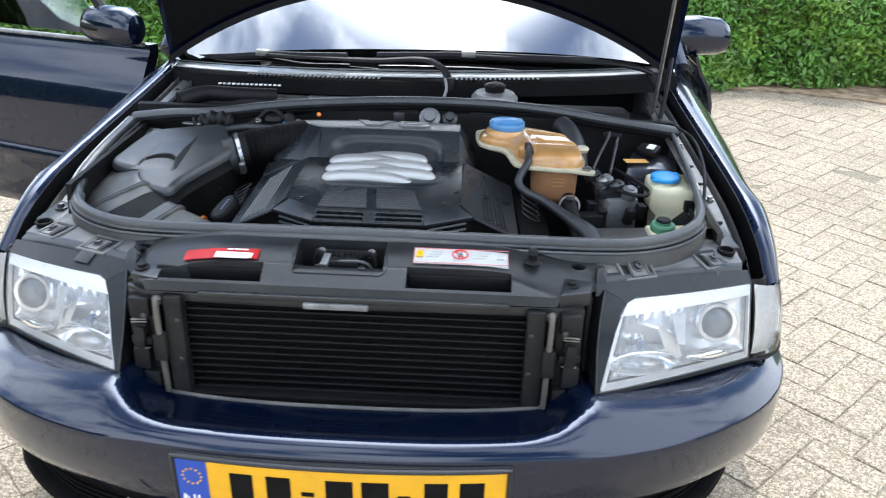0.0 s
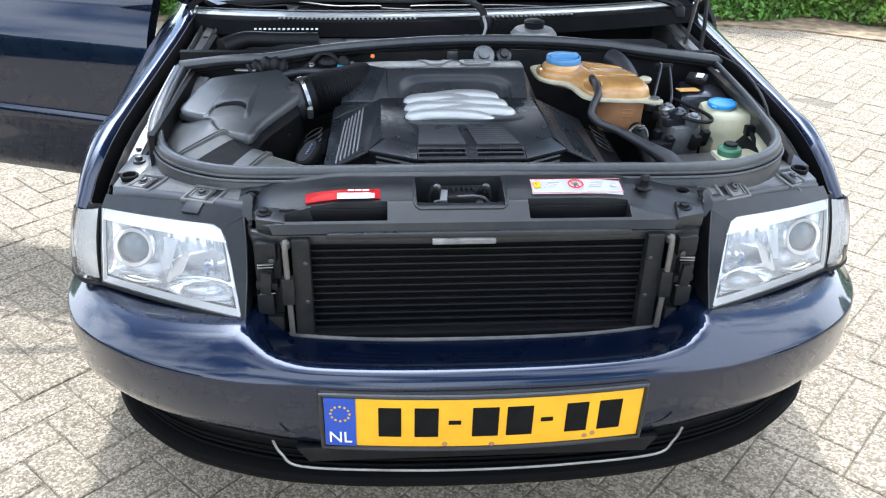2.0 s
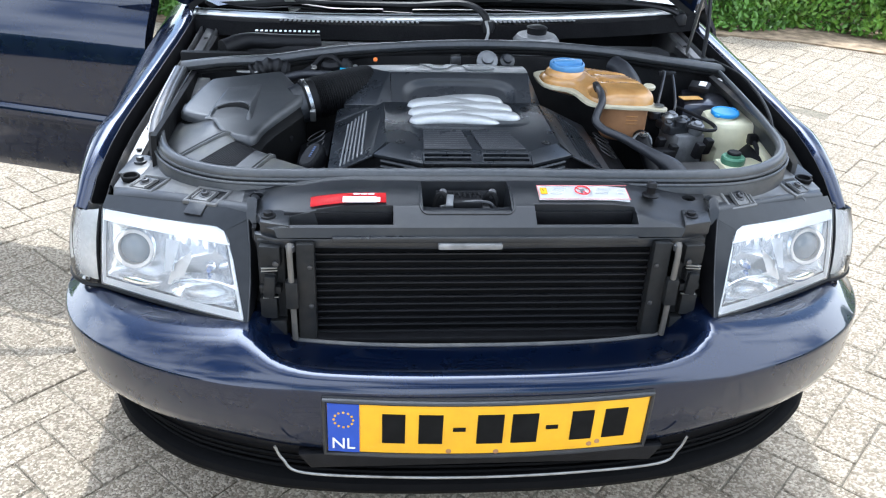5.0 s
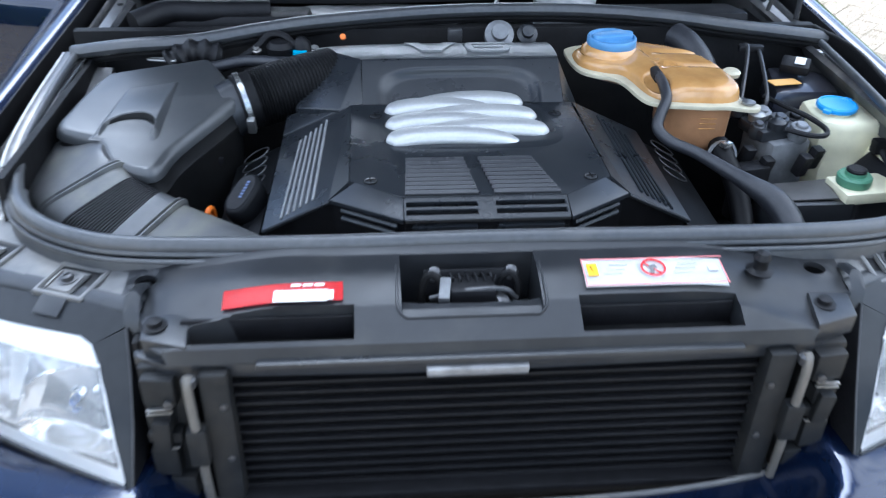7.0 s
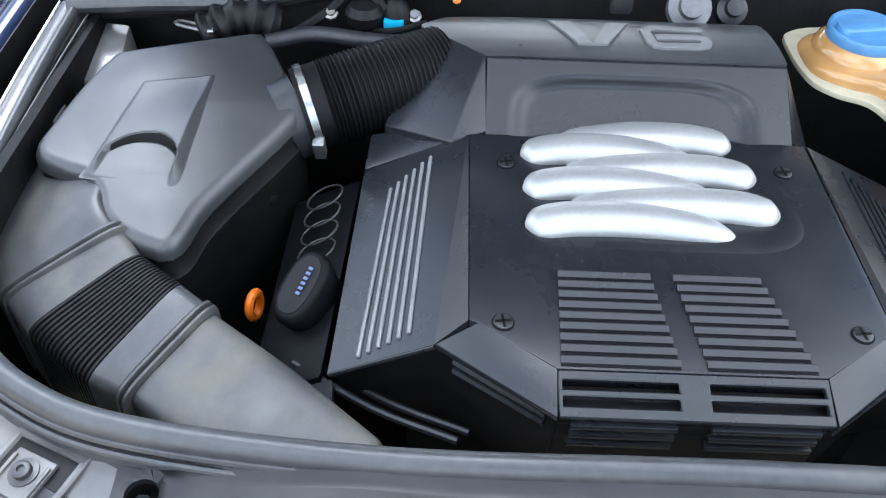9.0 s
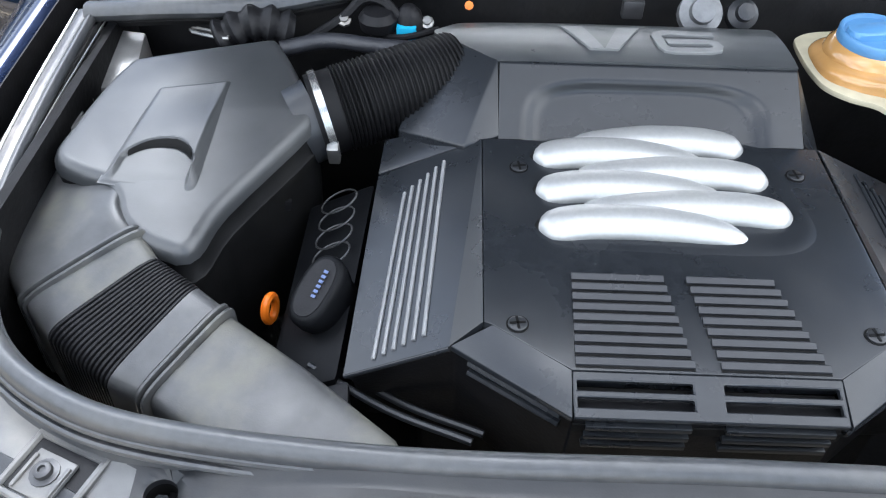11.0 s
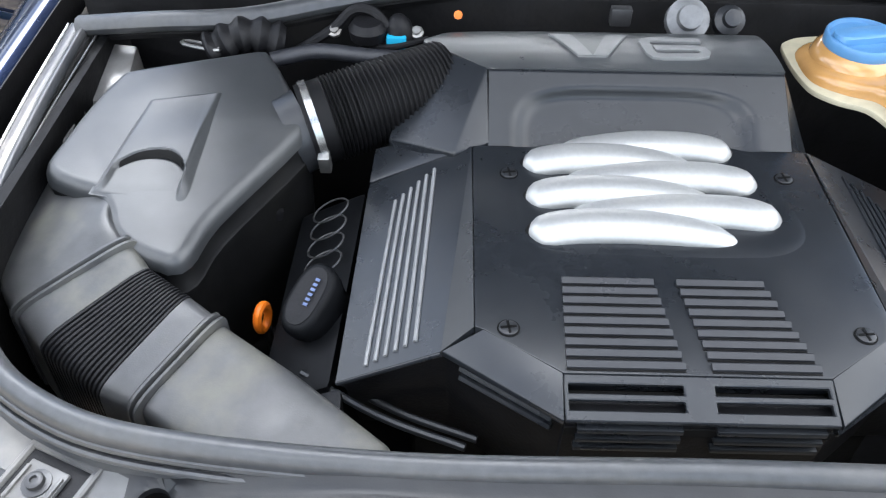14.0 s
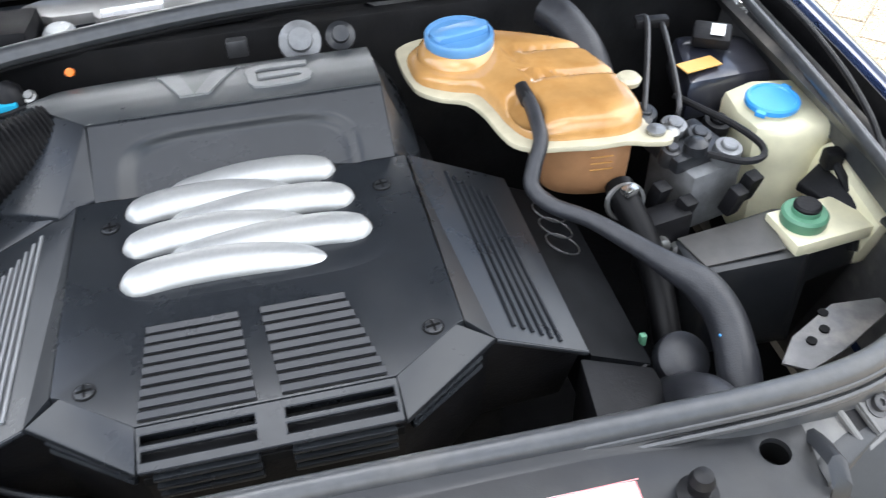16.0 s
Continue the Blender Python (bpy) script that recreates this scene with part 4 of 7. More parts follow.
mirror(door_at(-0.01, 0.905, 0.02), 1, DA, door)
part("mirror_foot", tube([door_at(0.03, 0.885, 0.01), door_at(0.09, 0.90, 0.04), door_at(0.16, 0.915, 0.06)], 0.024, 10, 4, flat=0.6), M_DARK, door)
mirror((0.735, 1.56, 0.930), -1, (1, 0.12, 0), car)
part("mirror_foot", tube([(0.73, 1.62, 0.90), (0.80, 1.61, 0.905), (0.86, 1.60, 0.915)], 0.026, 10, 4, flat=0.6), M_DARK, car)


# body behind the front wings
def flank(s, y0, y1, name, label):
    def f(y, v):
        z = lerp(0.22, 0.885 + 0.03 * smooth(1.5, 4.0, y), v)
        x = 0.855 + 0.02 * math.sin(v * math.pi) - 0.05 * smooth(0.8, 1.0, v) - 0.02 * smooth(0.2, 0.0, v) - 0.10 * smooth(3.9, 4.65, y)
        d = 0.345 ** 2 - (y - 3.65) ** 2
        if d > 0:
            z = max(z, min(0.30 + math.sqrt(d), 0.885))
        return Vector((s * x + 0.033, y, z))
    return part(name, grid(f, lin(y0, y1, max(4, int((y1 - y0) / 0.05))), lin(0, 1, 15), 0.01), M_PAINT, car, label, sharp=50)


flank(1, 1.525, 2.55, "closed_front_door", "closed navy front door")
for s in (-1, 1):
    flank(s, 2.555, 3.30, "rear_door", "closed navy rear door")
    flank(s, 3.305, 4.65, "rear_quarter", "navy rear quarter panel")
    part("sill", box((s * 0.80 + 0.033, 2.4, 0.22), (0.10, 1.75, 0.07), 0.02), M_PAINT, car)
    part("a_pillar", tube([(s * 0.715 + 0.033, 1.36, 0.885), (s * 0.64 + 0.033, 1.62, 1.12), (s * 0.575 + 0.033, 1.86, 1.345)], 0.028, 10, 4), M_PAINT, car)
    part("rear_pillar", tube([(s * 0.57 + 0.033, 3.55, 1.35), (s * 0.68 + 0.033, 3.95, 1.10), (s * 0.74 + 0.033, 4.2, 0.92)], 0.05, 10, 4), M_PAINT, car)
    part("rear_side_window", grid(lambda y, v: Vector((s * lerp(0.77, 0.60, v) + 0.033, lerp(y, lerp(2.6, 3.5, (y - 2.6) / 1.4), v), lerp(0.90, 1.34, v))), lin(2.6, 4.0, 8), lin(0, 1, 4), 0.004), M_SIDEGLASS, car)
    rear = part("rear_wheel", lathe((s * 0.66, 3.65, 0.31), [(0.20, 0), (0.295, 0.01), (0.31, 0.03), (0.31, 0.16), (0.295, 0.185), (0.205, 0.19), (0.19, 0.17)], (s, 0, 0), 40), M_TYRE, car, "black rear tyre")
    part("rim", lathe((s * 0.66, 3.65, 0.31), [(0.05, 0.12), (0.20, 0.14), (0.205, 0.175), (0.19, 0.175), (0.17, 0.15), (0.05, 0.16), (0.03, 0.165)], (s, 0, 0), 32), M_ALU, rear)
part("side_window", grid(lambda y, v: Vector((lerp(0.77, 0.60, v) + 0.033, lerp(y, max(y, 1.95), v), lerp(0.90, 1.34, v))), lin(1.5, 2.55, 8), lin(0, 1, 4), 0.004), M_SIDEGLASS, car)
part("roof", grid(lambda u, v: Vector((0.60 * u + 0.033, lerp(1.70, 3.75, v) + 0.12 * (1 - u * u) * (v - 0.5), 1.345 + 0.075 * (1 - u * u) * math.sin((0.15 + 0.7 * v) * math.pi))), lin(-1, 1, 15), lin(0, 1, 15), 0.02), M_PAINT, car, "navy roof")
part("rear_screen", grid(lambda u, v: Vector((lerp(0.56, 0.68, v) * u + 0.033, lerp(3.72, 4.15, v), lerp(1.36, 0.93, v))), lin(-1, 1, 7), lin(0, 1, 4), 0.004), M_SIDEGLASS, car)
part("boot_lid", grid(lambda u, v: Vector((0.72 * u + 0.033, lerp(4.12, 4.66, min(1, v * 1.6)) - 0.0, 0.94 - 0.03 * v - 0.62 * max(0, v - 0.62))), lin(-1, 1, 11), lin(0, 1, 12), 0.01), M_PAINT, car, "navy boot lid")
part("rear_bumper", loft([[(0.80 * u + 0.033, 4.72 - 0.12 * u * u, 0.66), (0.82 * u + 0.033, 4.78 - 0.16 * u * u, 0.55), (0.80 * u + 0.033, 4.72 - 0.12 * u * u, 0.28), (0.78 * u + 0.033, 4.5, 0.28), (0.78 * u + 0.033, 4.5, 0.66)] for u in lin(-1, 1, 9)]), M_PAINT, car)
part("cabin_floor", box((0.033, 2.9, 0.26), (1.5, 2.7, 0.05), 0.01), M_DARK, car)
for x in (-0.34, 0.40):
    part("seat_back", box((x, 2.55, 0.80), (0.48, 0.16, 0.62), 0.05, (12, 0, 0)), M_UNDER, car, "dark front seat")


# ---- the car: nose and engine bay ----
def S(s, x, y, z):
    return Vector((s * x + cx(y), y, z))


# inner bay: walls and floor
part("bay_floor", box((0.02, 0.65, 0.46), (1.24, 0.80, 0.02), 0.002), M_BAY, car, "dark grimy bottom of the engine bay")
for s in (-1, 1):
    # right wall's colour holds the skylight on it; left wall is set dark
    part("inner_wing", grid(lambda y, v: S(s, 0.605 + (0.034 * smooth(0, 0.12, v) if s > 0 else 0.02 * v), y, lerp(0.84, 0.46, v)), lin(0.46, 1.15, 8), [0, 0.05, 0.12, 0.4, 1], 0.01), M_GUTTER if s > 0 else M_BAY, car, "inner wing, skylight put into its pale colour" if s > 0 else "dark inner wing")
part("bulkhead", box((0.02, 0.925, 0.655), (1.26, 0.02, 0.42), 0.003), M_BAY, car, "dark bulkhead behind the engine")
part("plenum_floor", box((0.03, 1.05, 0.80), (1.30, 0.26, 0.02), 0.003), M_DARK, car)
for x, w in ((-0.38, 0.30), (0.42, 0.28)):
    part("plenum_cover", box((x, 1.03, 0.842), (w, 0.10, 0.035), 0.012, (-8, 0, 0)), M_DARK, car, "black plenum cover")
part("plenum_tray", slab(outline([(-0.245, 1.085), (-0.215, 1.060), (-0.165, 1.062), (-0.155, 1.040), (-0.060, 1.040), (0.030, 1.038), (0.030, 1.115), (-0.235, 1.115)], 2), 0.826, 0.842, 0.002), M_SHEET, car, "pale dusty tray under the scuttle")
part("tray_bracket", box((-0.110, 1.048, 0.846), (0.085, 0.012, 0.008), 0.002, (0, 0, 4)), M_LAMPWHITE, car, "white bracket on the dusty tray")
part("tray_spout", lathe((-0.205, 1.030, 0.826), [(0.020, 0), (0.020, 0.012), (0.015, 0.017), (0.001, 0.018)], n=18), M_PALE, car)
part("plenum_ledge", box((-0.02, 1.0, 0.862), (0.10, 0.05, 0.012), 0.004), M_DUSTSHEEN, car)
part("brake_reservoir", lathe((0.235, 1.06, 0.82), [(0.055, 0), (0.058, 0.05), (0.048, 0.062), (0.022, 0.066), (0.022, 0.08), (0.002, 0.082)], n=24), M_ALU, car, "pale brake fluid reservoir")
part("reservoir_cap", lathe((0.235, 1.06, 0.885), [(0.024, 0), (0.026, 0.016), (0.016, 0.02), (0.001, 0.021)], n=20), M_DARK, car)
part("wiper_link", tube([(0.10, 1.06, 0.84), (0.115, 1.07, 0.88), (0.11, 1.09, 0.905)], 0.004, 8, 3), M_STEEL, car)

# sealing strip round the bay
ring = [(0.0, 0.303, 0.834), (0.22, 0.300, 0.834), (0.40, 0.303, 0.833), (0.49, 0.328, 0.832), (0.555, 0.380, 0.832), (0.588, 0.450, 0.834), (0.600, 0.56, 0.838), (0.605, 0.70, 0.846), (0.608, 0.86, 0.853)]
BACK = [(0.16, 0.0), (0.22, 0.004), (0.30, 0.012), (0.40, 0.024), (0.49, 0.031), (0.555, 0.030), (0.590, 0.030), (0.6005, 0.018), (0.606, 0.006)]


def set_back(x, y, z):
    """The passenger-side corner of the nose stands slightly further back and lower."""
    d = pick(x, BACK)
    return Vector((-x + cx(y) - 0.011 * smooth(0.40, 0.58, y), y + d, z - 0.45 * d))


pts = [set_back(*p) for p in ring[:0:-1]] + [S(1, *p) for p in ring]
seal = part("bay_seal", tube(pts, lambda t: 0.0102 * pick(t, [(0, 0.5), (0.13, 0.6), (0.24, 1), (0.76, 1), (0.87, 0.65), (1, 0.5)]), 16, 8, flat=1.2), M_RUBBER, car, "grey rubber sealing strip round the engine bay")
foot = spline(pts, 6)


def seal_skirt(i, j):
    """The flange that carries the strip: from under it outwards and down to the panels."""
    p, d = foot[i], (foot[min(i + 1, len(foot) - 1)] - foot[max(i - 1, 0)]).normalized()
    o, h = ((0.004, -0.011), (0.012, -0.014), (0.0145, -0.020), (0.016, -0.055))[j]
    return p + Vector((d.y, -d.x, 0)) * o + Vector((0, 0, h))


for o, h, r in ((0.0090, -0.004, 0.0036), (0.0138, -0.011, 0.0030), (-0.0085, -0.003, 0.0030)):
    ridge = []
    for i in range(len(foot) // 5, len(foot) * 4 // 5):
        d = (foot[i + 1] - foot[i - 1]).normalized()
        ridge.append(foot[i] + Vector((d.y, -d.x, 0)) * o + Vector((0, 0, h)))
    part("seal_ridge", tube(ridge, r, 8, 0), M_RUBBER, seal)
part("seal_foot", grid(seal_skirt, range(len(foot)), range(4), 0.002), M_RUBBER, seal, "black flange under the strip")
rear = [(-0.594, 0.856, 0.851), (-0.50, 0.838, 0.868), (-0.40, 0.842, 0.873), (-0.30, 0.872, 0.880), (-0.20, 0.902, 0.883), (0.0, 0.935, 0.887), (0.20, 0.940, 0.887), (0.36, 0.915, 0.884), (0.50, 0.890, 0.872), (0.655, 0.880, 0.855)]
part("rear_seal", tube([Vector(p) for p in rear], lambda t: 0.0125, 10, 8, flat=0.9), M_RUBBER, car, "grey rubber strip across the bulkhead")
part("flange_edge", tube([Vector(p) + Vector((0, 0.0125, 0.002)) for p in rear], 0.0017, 6, 8), M_PALE, car, "thin pale edge behind the strip")
run = [p for p in spline(pts, 6) if p.x < 0 and p.y > 0.52]
part("seal_flange", loft([[p + Vector((dx, 0, dz)) for dx, dz in ((0.004, -0.008), (-0.007, -0.004), (-0.012, -0.0015), (-0.020, -0.002), (-0.0235, -0.005), (-0.025, -0.012), (-0.027, -0.060), (-0.012, -0.060), (0.004, -0.030))] for p in run]), M_GUTTER, car, "dusty beige flange beside the rubber strip")
part("flange_bead", tube([p + Vector((-0.0235, 0, -0.003)) for p in run], 0.0014, 6, 0), M_PALE, car, "thin pale edge of the flange")
part("release_cable", tube([(-0.578, 0.56, 0.834), (-0.579, 0.66, 0.838), (-0.577, 0.76, 0.842), (-0.574, 0.845, 0.846)], 0.0011, 6, 5), M_GUTTER, car, "thin pale cable beside the strip")
part("wing_tray", loft([[(x, 0.628, 0.812), (x, 0.722, 0.822), (x, 0.722, 0.76), (x, 0.628, 0.76)] for x in (-0.600, -0.576)], ), M_DUSTSHEEN, car, "dusty step beside the filter box")
part("bulkhead_flange", tube([Vector(p) + Vector((0, 0.012, -0.018)) for p in rear], 0.008, 8, 8), M_BAY, car)

# lock carrier: a moulded black panel with a latch well and two pockets
def zc(x, y):
    return 0.817 + 0.014 * smooth(0.19, 0.26, y) - 0.034 * smooth(0.20, 0.45, abs(x))


FRONT = 0.166
lat = (-0.097, 0.049, 0.205, 0.282)
pl = (-0.323, -0.146, 0.188, 0.213)
pr = (0.088, 0.257, 0.188, 0.220)
carrier = part("lock_carrier", slab([(-0.368, 0.188), (-0.335, FRONT + 0.006), (-0.10, FRONT), (0.05, FRONT), (0.335, FRONT + 0.006), (0.375, 0.188), (0.378, 0.200), (-0.372, 0.200)], 0.762, 0.780, 0.004), M_PLASTIC, car, "black plastic lock carrier above the radiator")


def back_shift(x):
    """The passenger side of the nose stands slightly further back and lower."""
    return pick(-x, [(0.16, 0.0), (0.30, 0.010), (0.36, 0.020), (0.45, 0.031), (0.60, 0.030), (0.66, 0.012)])


def panel_at(x, v, lift=0.0):
    """The moulded panel between seal and lamps: v from its front edge to the seal."""
    a = abs(x)
    yf = pick(a, [(0.330, FRONT), (0.355, 0.184), (0.400, 0.246), (0.50, 0.300), (0.60, 0.352), (0.665, 0.390)])
    yb = pick(a, [(0.330, 0.296), (0.40, 0.302), (0.46, 0.318), (0.53, 0.358), (0.58, 0.414), (0.62, 0.465), (0.665, 0.505)])
    y = lerp(yf, yb, v)
    wing = smooth(0.335, 0.40, a)
    mid = min(zc(x, y), lerp(0.7995, 0.8195, (y - 0.1705) / 0.0385))
    if y < 0.1705:
        mid = min(mid, lerp(0.784, 0.7995, (y - FRONT) / 0.0045))
    out = pick(a, [(0.365, 0.797), (0.45, 0.789), (0.55, 0.784), (0.665, 0.765)]) + 0.012 * smooth(0.1, 1.0, v) * smooth(0.64, 0.58, a) - 0.012 * smooth(0.07, 0.0, v)
    z = lerp(mid, out, wing) + 0.006 * smooth(0.90, 1.0, v) * smooth(0.64, 0.58, a)
    # two pockets in the sloped front, and the latch well
    for x0, x1, y0, y1, low in ((pl[0], pl[1], 0.1760, 0.2100, 0.776), (pr[0], pr[1], 0.1760, 0.2130, 0.778), (lat[0], lat[1], 0.1960, 0.2810, 0.764)):
        top = y1 if low != 0.776 else y1 - 0.010 * smooth(-0.22, x0, x)
        if x0 <= x <= x1 and y0 <= y <= top:
            if low == 0.764:
                # a sloped apron in front, the hole behind a curved edge
                c = (2 * x - x0 - x1) / (x1 - x0)
                hole = 0.2165 + 0.005 * c * c
                low = z - 0.0045 - 0.22 * (y - y0) if y < hole else 0.764
            z = min(z, low)
    d = back_shift(x) * lerp(smooth(0.3, 1.0, v), lerp(0.30, 1.0, smooth(0.0, 0.6, v)), wing)
    return Vector((x + cx(y) * wing, y + d, z - 0.10 * d + lift))


def panel_xs():
    xs = set(lin(-0.664, -0.335, 38) + lin(-0.33, 0.33, 67) + lin(0.335, 0.664, 38))
    for x in (*pl[:2], *pr[:2], *lat[:2]):
        xs |= {x - 0.0022, x - 0.0003, x + 0.0003}
    return sorted(xs)


def panel_vs():
    out = set(lin(0, 1, 27))
    for y in (0.1705, 0.1757, 0.1763, 0.1957, 0.1963, 0.2000, 0.2040, 0.2090, 0.2150, 0.2166, 0.2180, 0.2200, 0.2097, 0.2103, 0.2127, 0.2133, 0.2807, 0.2813):
        out.add((y - FRONT) / (0.296 - FRONT))
    return sorted(out)


bm = grid(panel_at, panel_xs(), panel_vs())
outer_rim = {v for e in bm.edges if e.is_boundary for v in e.verts}
# round holes go right through the skin
HOLES = [(-0.375, 0.2930, 0.0120), (0.372, 0.2690, 0.0120)]
for hx, hy, hr in HOLES:
    near_rim = {v for v in bm.verts if math.hypot(v.co.x - hx, v.co.y - hy) < hr * 1.30 and v not in outer_rim}
    hz = sum(v.co.z for v in near_rim) / len(near_rim) + 0.0004
    ring_verts = {w for v in near_rim for f in v.link_faces for w in f.verts} - near_rim
    bmesh.ops.delete(bm, geom=list(near_rim), context='VERTS')
    rim = [e for e in bm.edges if e.is_boundary and all(v in ring_verts for v in e.verts) and not all(v in outer_rim for v in e.verts)]
    circle = [bm.verts.new((hx + hr * math.cos(a), hy + hr * math.sin(a), hz)) for a in lin(0, 2 * math.pi, 25)[:-1]]
    deep = [bm.verts.new((hx + hr * math.cos(a), hy + hr * math.sin(a), hz - 0.006)) for a in lin(0, 2 * math.pi, 25)[:-1]]
    loop = [bm.edges.new((circle[i - 1], circle[i])) for i in range(24)]
    for i in range(24):
        bm.faces.new((circle[i - 1], circle[i], deep[i], deep[i - 1]))
    bmesh.ops.bridge_loops(bm, edges=rim + loop)
    # black cup under the hole carries its shade as colour
    part("hole_shade", lathe((hx, hy, hz - 0.03), [(hr * 1.3, 0), (hr * 1.3, 0.022), (hr * 1.05, 0.0235), (hr * 1.05, 0.001), (0.001, 0.001)], n=20), M_INKSHADE, carrier, "black cup for the shade in a round hole")
# one plastic in two tones: dust and painted sky sheen lighten the shoulders
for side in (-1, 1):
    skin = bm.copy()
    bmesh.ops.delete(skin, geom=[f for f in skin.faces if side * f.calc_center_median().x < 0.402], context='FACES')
    part("shoulder_panel", skin, M_DUSTSHEEN, carrier, "shoulder of the panel beside the lamp, dust and sky sheen in its colour", sharp=32)
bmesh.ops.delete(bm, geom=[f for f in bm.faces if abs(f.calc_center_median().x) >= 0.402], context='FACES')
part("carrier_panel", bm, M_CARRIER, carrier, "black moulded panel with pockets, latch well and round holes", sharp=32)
# black and dark sheets put the shade into pockets and latch well
for x0, x1, y0, y1, z in ((pl[0], pl[1], 0.180, 0.2135, 0.779), (pr[0], pr[1], 0.180, 0.2145, 0.781), (lat[0] - 0.002, lat[1] + 0.002, 0.200, 0.283, 0.767)):
    part("recess_floor_shade", box(((x0 + x1) / 2, (y0 + y1) / 2, z), (x1 - x0 - 0.002, y1 - y0 - 0.008, 0.004), 0.001), M_INKSHADE, carrier, "black sheet for the shade on a recess floor")
for x0, x1 in (pl[:2], pr[:2]):
    part("recess_back_shade", box(((x0 + x1) / 2, 0.2072 if x0 < 0 else 0.2102, 0.795), (x1 - x0 - 0.003, 0.004, 0.028), 0.001), M_DARK, carrier, "dark sheet for the shade at a recess back")

lip = [panel_at(x, (y - FRONT) / (0.296 - FRONT), 0.0006) for x, y in [(lat[0] - 0.004, 0.262), (lat[0] - 0.0045, 0.225), (lat[0] - 0.004, 0.204), (lat[0] + 0.004, 0.1948)] + [(x, 0.1944) for x in lin(lat[0] + 0.012, lat[1] - 0.012, 6)] + [(lat[1] - 0.004, 0.1948), (lat[1] + 0.004, 0.204), (lat[1] + 0.0045, 0.225), (lat[1] + 0.004, 0.262)]]
part("well_lip", tube(lip, 0.0016, 6, 3), M_CARRIER, carrier, "raised edge round the latch well")
latch = part("bonnet_latch", box((-0.020, 0.248, 0.795), (0.050, 0.030, 0.040), 0.005), M_DARK, car, "black steel bonnet latch")
for x in (-0.062, 0.022):
    part("latch_jaw", tube([(x - 0.012, 0.262, 0.772), (x - 0.009, 0.264, 0.806), (x, 0.262, 0.818), (x + 0.009, 0.258, 0.806), (x + 0.010, 0.250, 0.775)], 0.0045, 8, 4), M_BAY, latch)
    part("latch_bolt", lathe((x, 0.235, 0.785), [(0.009, 0), (0.009, 0.006), (0.004, 0.008)], (0, -1, 0.3), 8), M_BOLT, latch)
    part("jaw_stop", lathe((x + 0.002, 0.268, 0.812), [(0.008, 0), (0.009, 0.004), (0.006, 0.010), (0.001, 0.011)], (0, -0.5, 1), 10), M_BOLT, latch)
part("latch_spring", tube([(-0.045 + 0.0018 * k, 0.256 + 0.005 * math.cos(k * 1.3), 0.816 + 0.005 * math.sin(k * 1.3)) for k in range(30)], 0.0013, 5, 0), M_DARK, latch)
part("latch_lever", box((0.012, 0.232, 0.802), (0.013, 0.024, 0.006), 0.002, (12, 0, 18)), M_BOLT, latch)
part("latch_plate", box((-0.020, 0.264, 0.806), (0.104, 0.004, 0.030), 0.0015, (-10, 0, 0)), M_DARK, latch)
part("latch_arm", box((-0.050, 0.240, 0.812), (0.012, 0.030, 0.010), 0.002, (14, 0, -8)), M_UNIT, latch, "worn grey latch arm")
part("latch_rod", tube([(-0.066, 0.240, 0.802), (-0.03, 0.238, 0.812), (0.012, 0.240, 0.812), (0.028, 0.238, 0.800)], 0.003, 8, 4), M_BOLT, latch)


def on_panel(x, y):
    """A frame that stands on the panel above (x, y), square to it."""
    v = min(lin(0.02, 0.96, 95), key=lambda k: abs(panel_at(x - cx(y), k).y - y))
    p = panel_at(x - cx(y), v)
    ex = (panel_at(x - cx(y) + 0.02, v) - panel_at(x - cx(y) - 0.02, v))
    ey = (panel_at(x - cx(y), v + 0.12) - panel_at(x - cx(y), v - 0.02))
    n = ex.cross(ey).normalized()
    return Matrix.Translation(p) @ Vector((0, 0, 1)).rotation_difference(n).to_matrix().to_4x4()


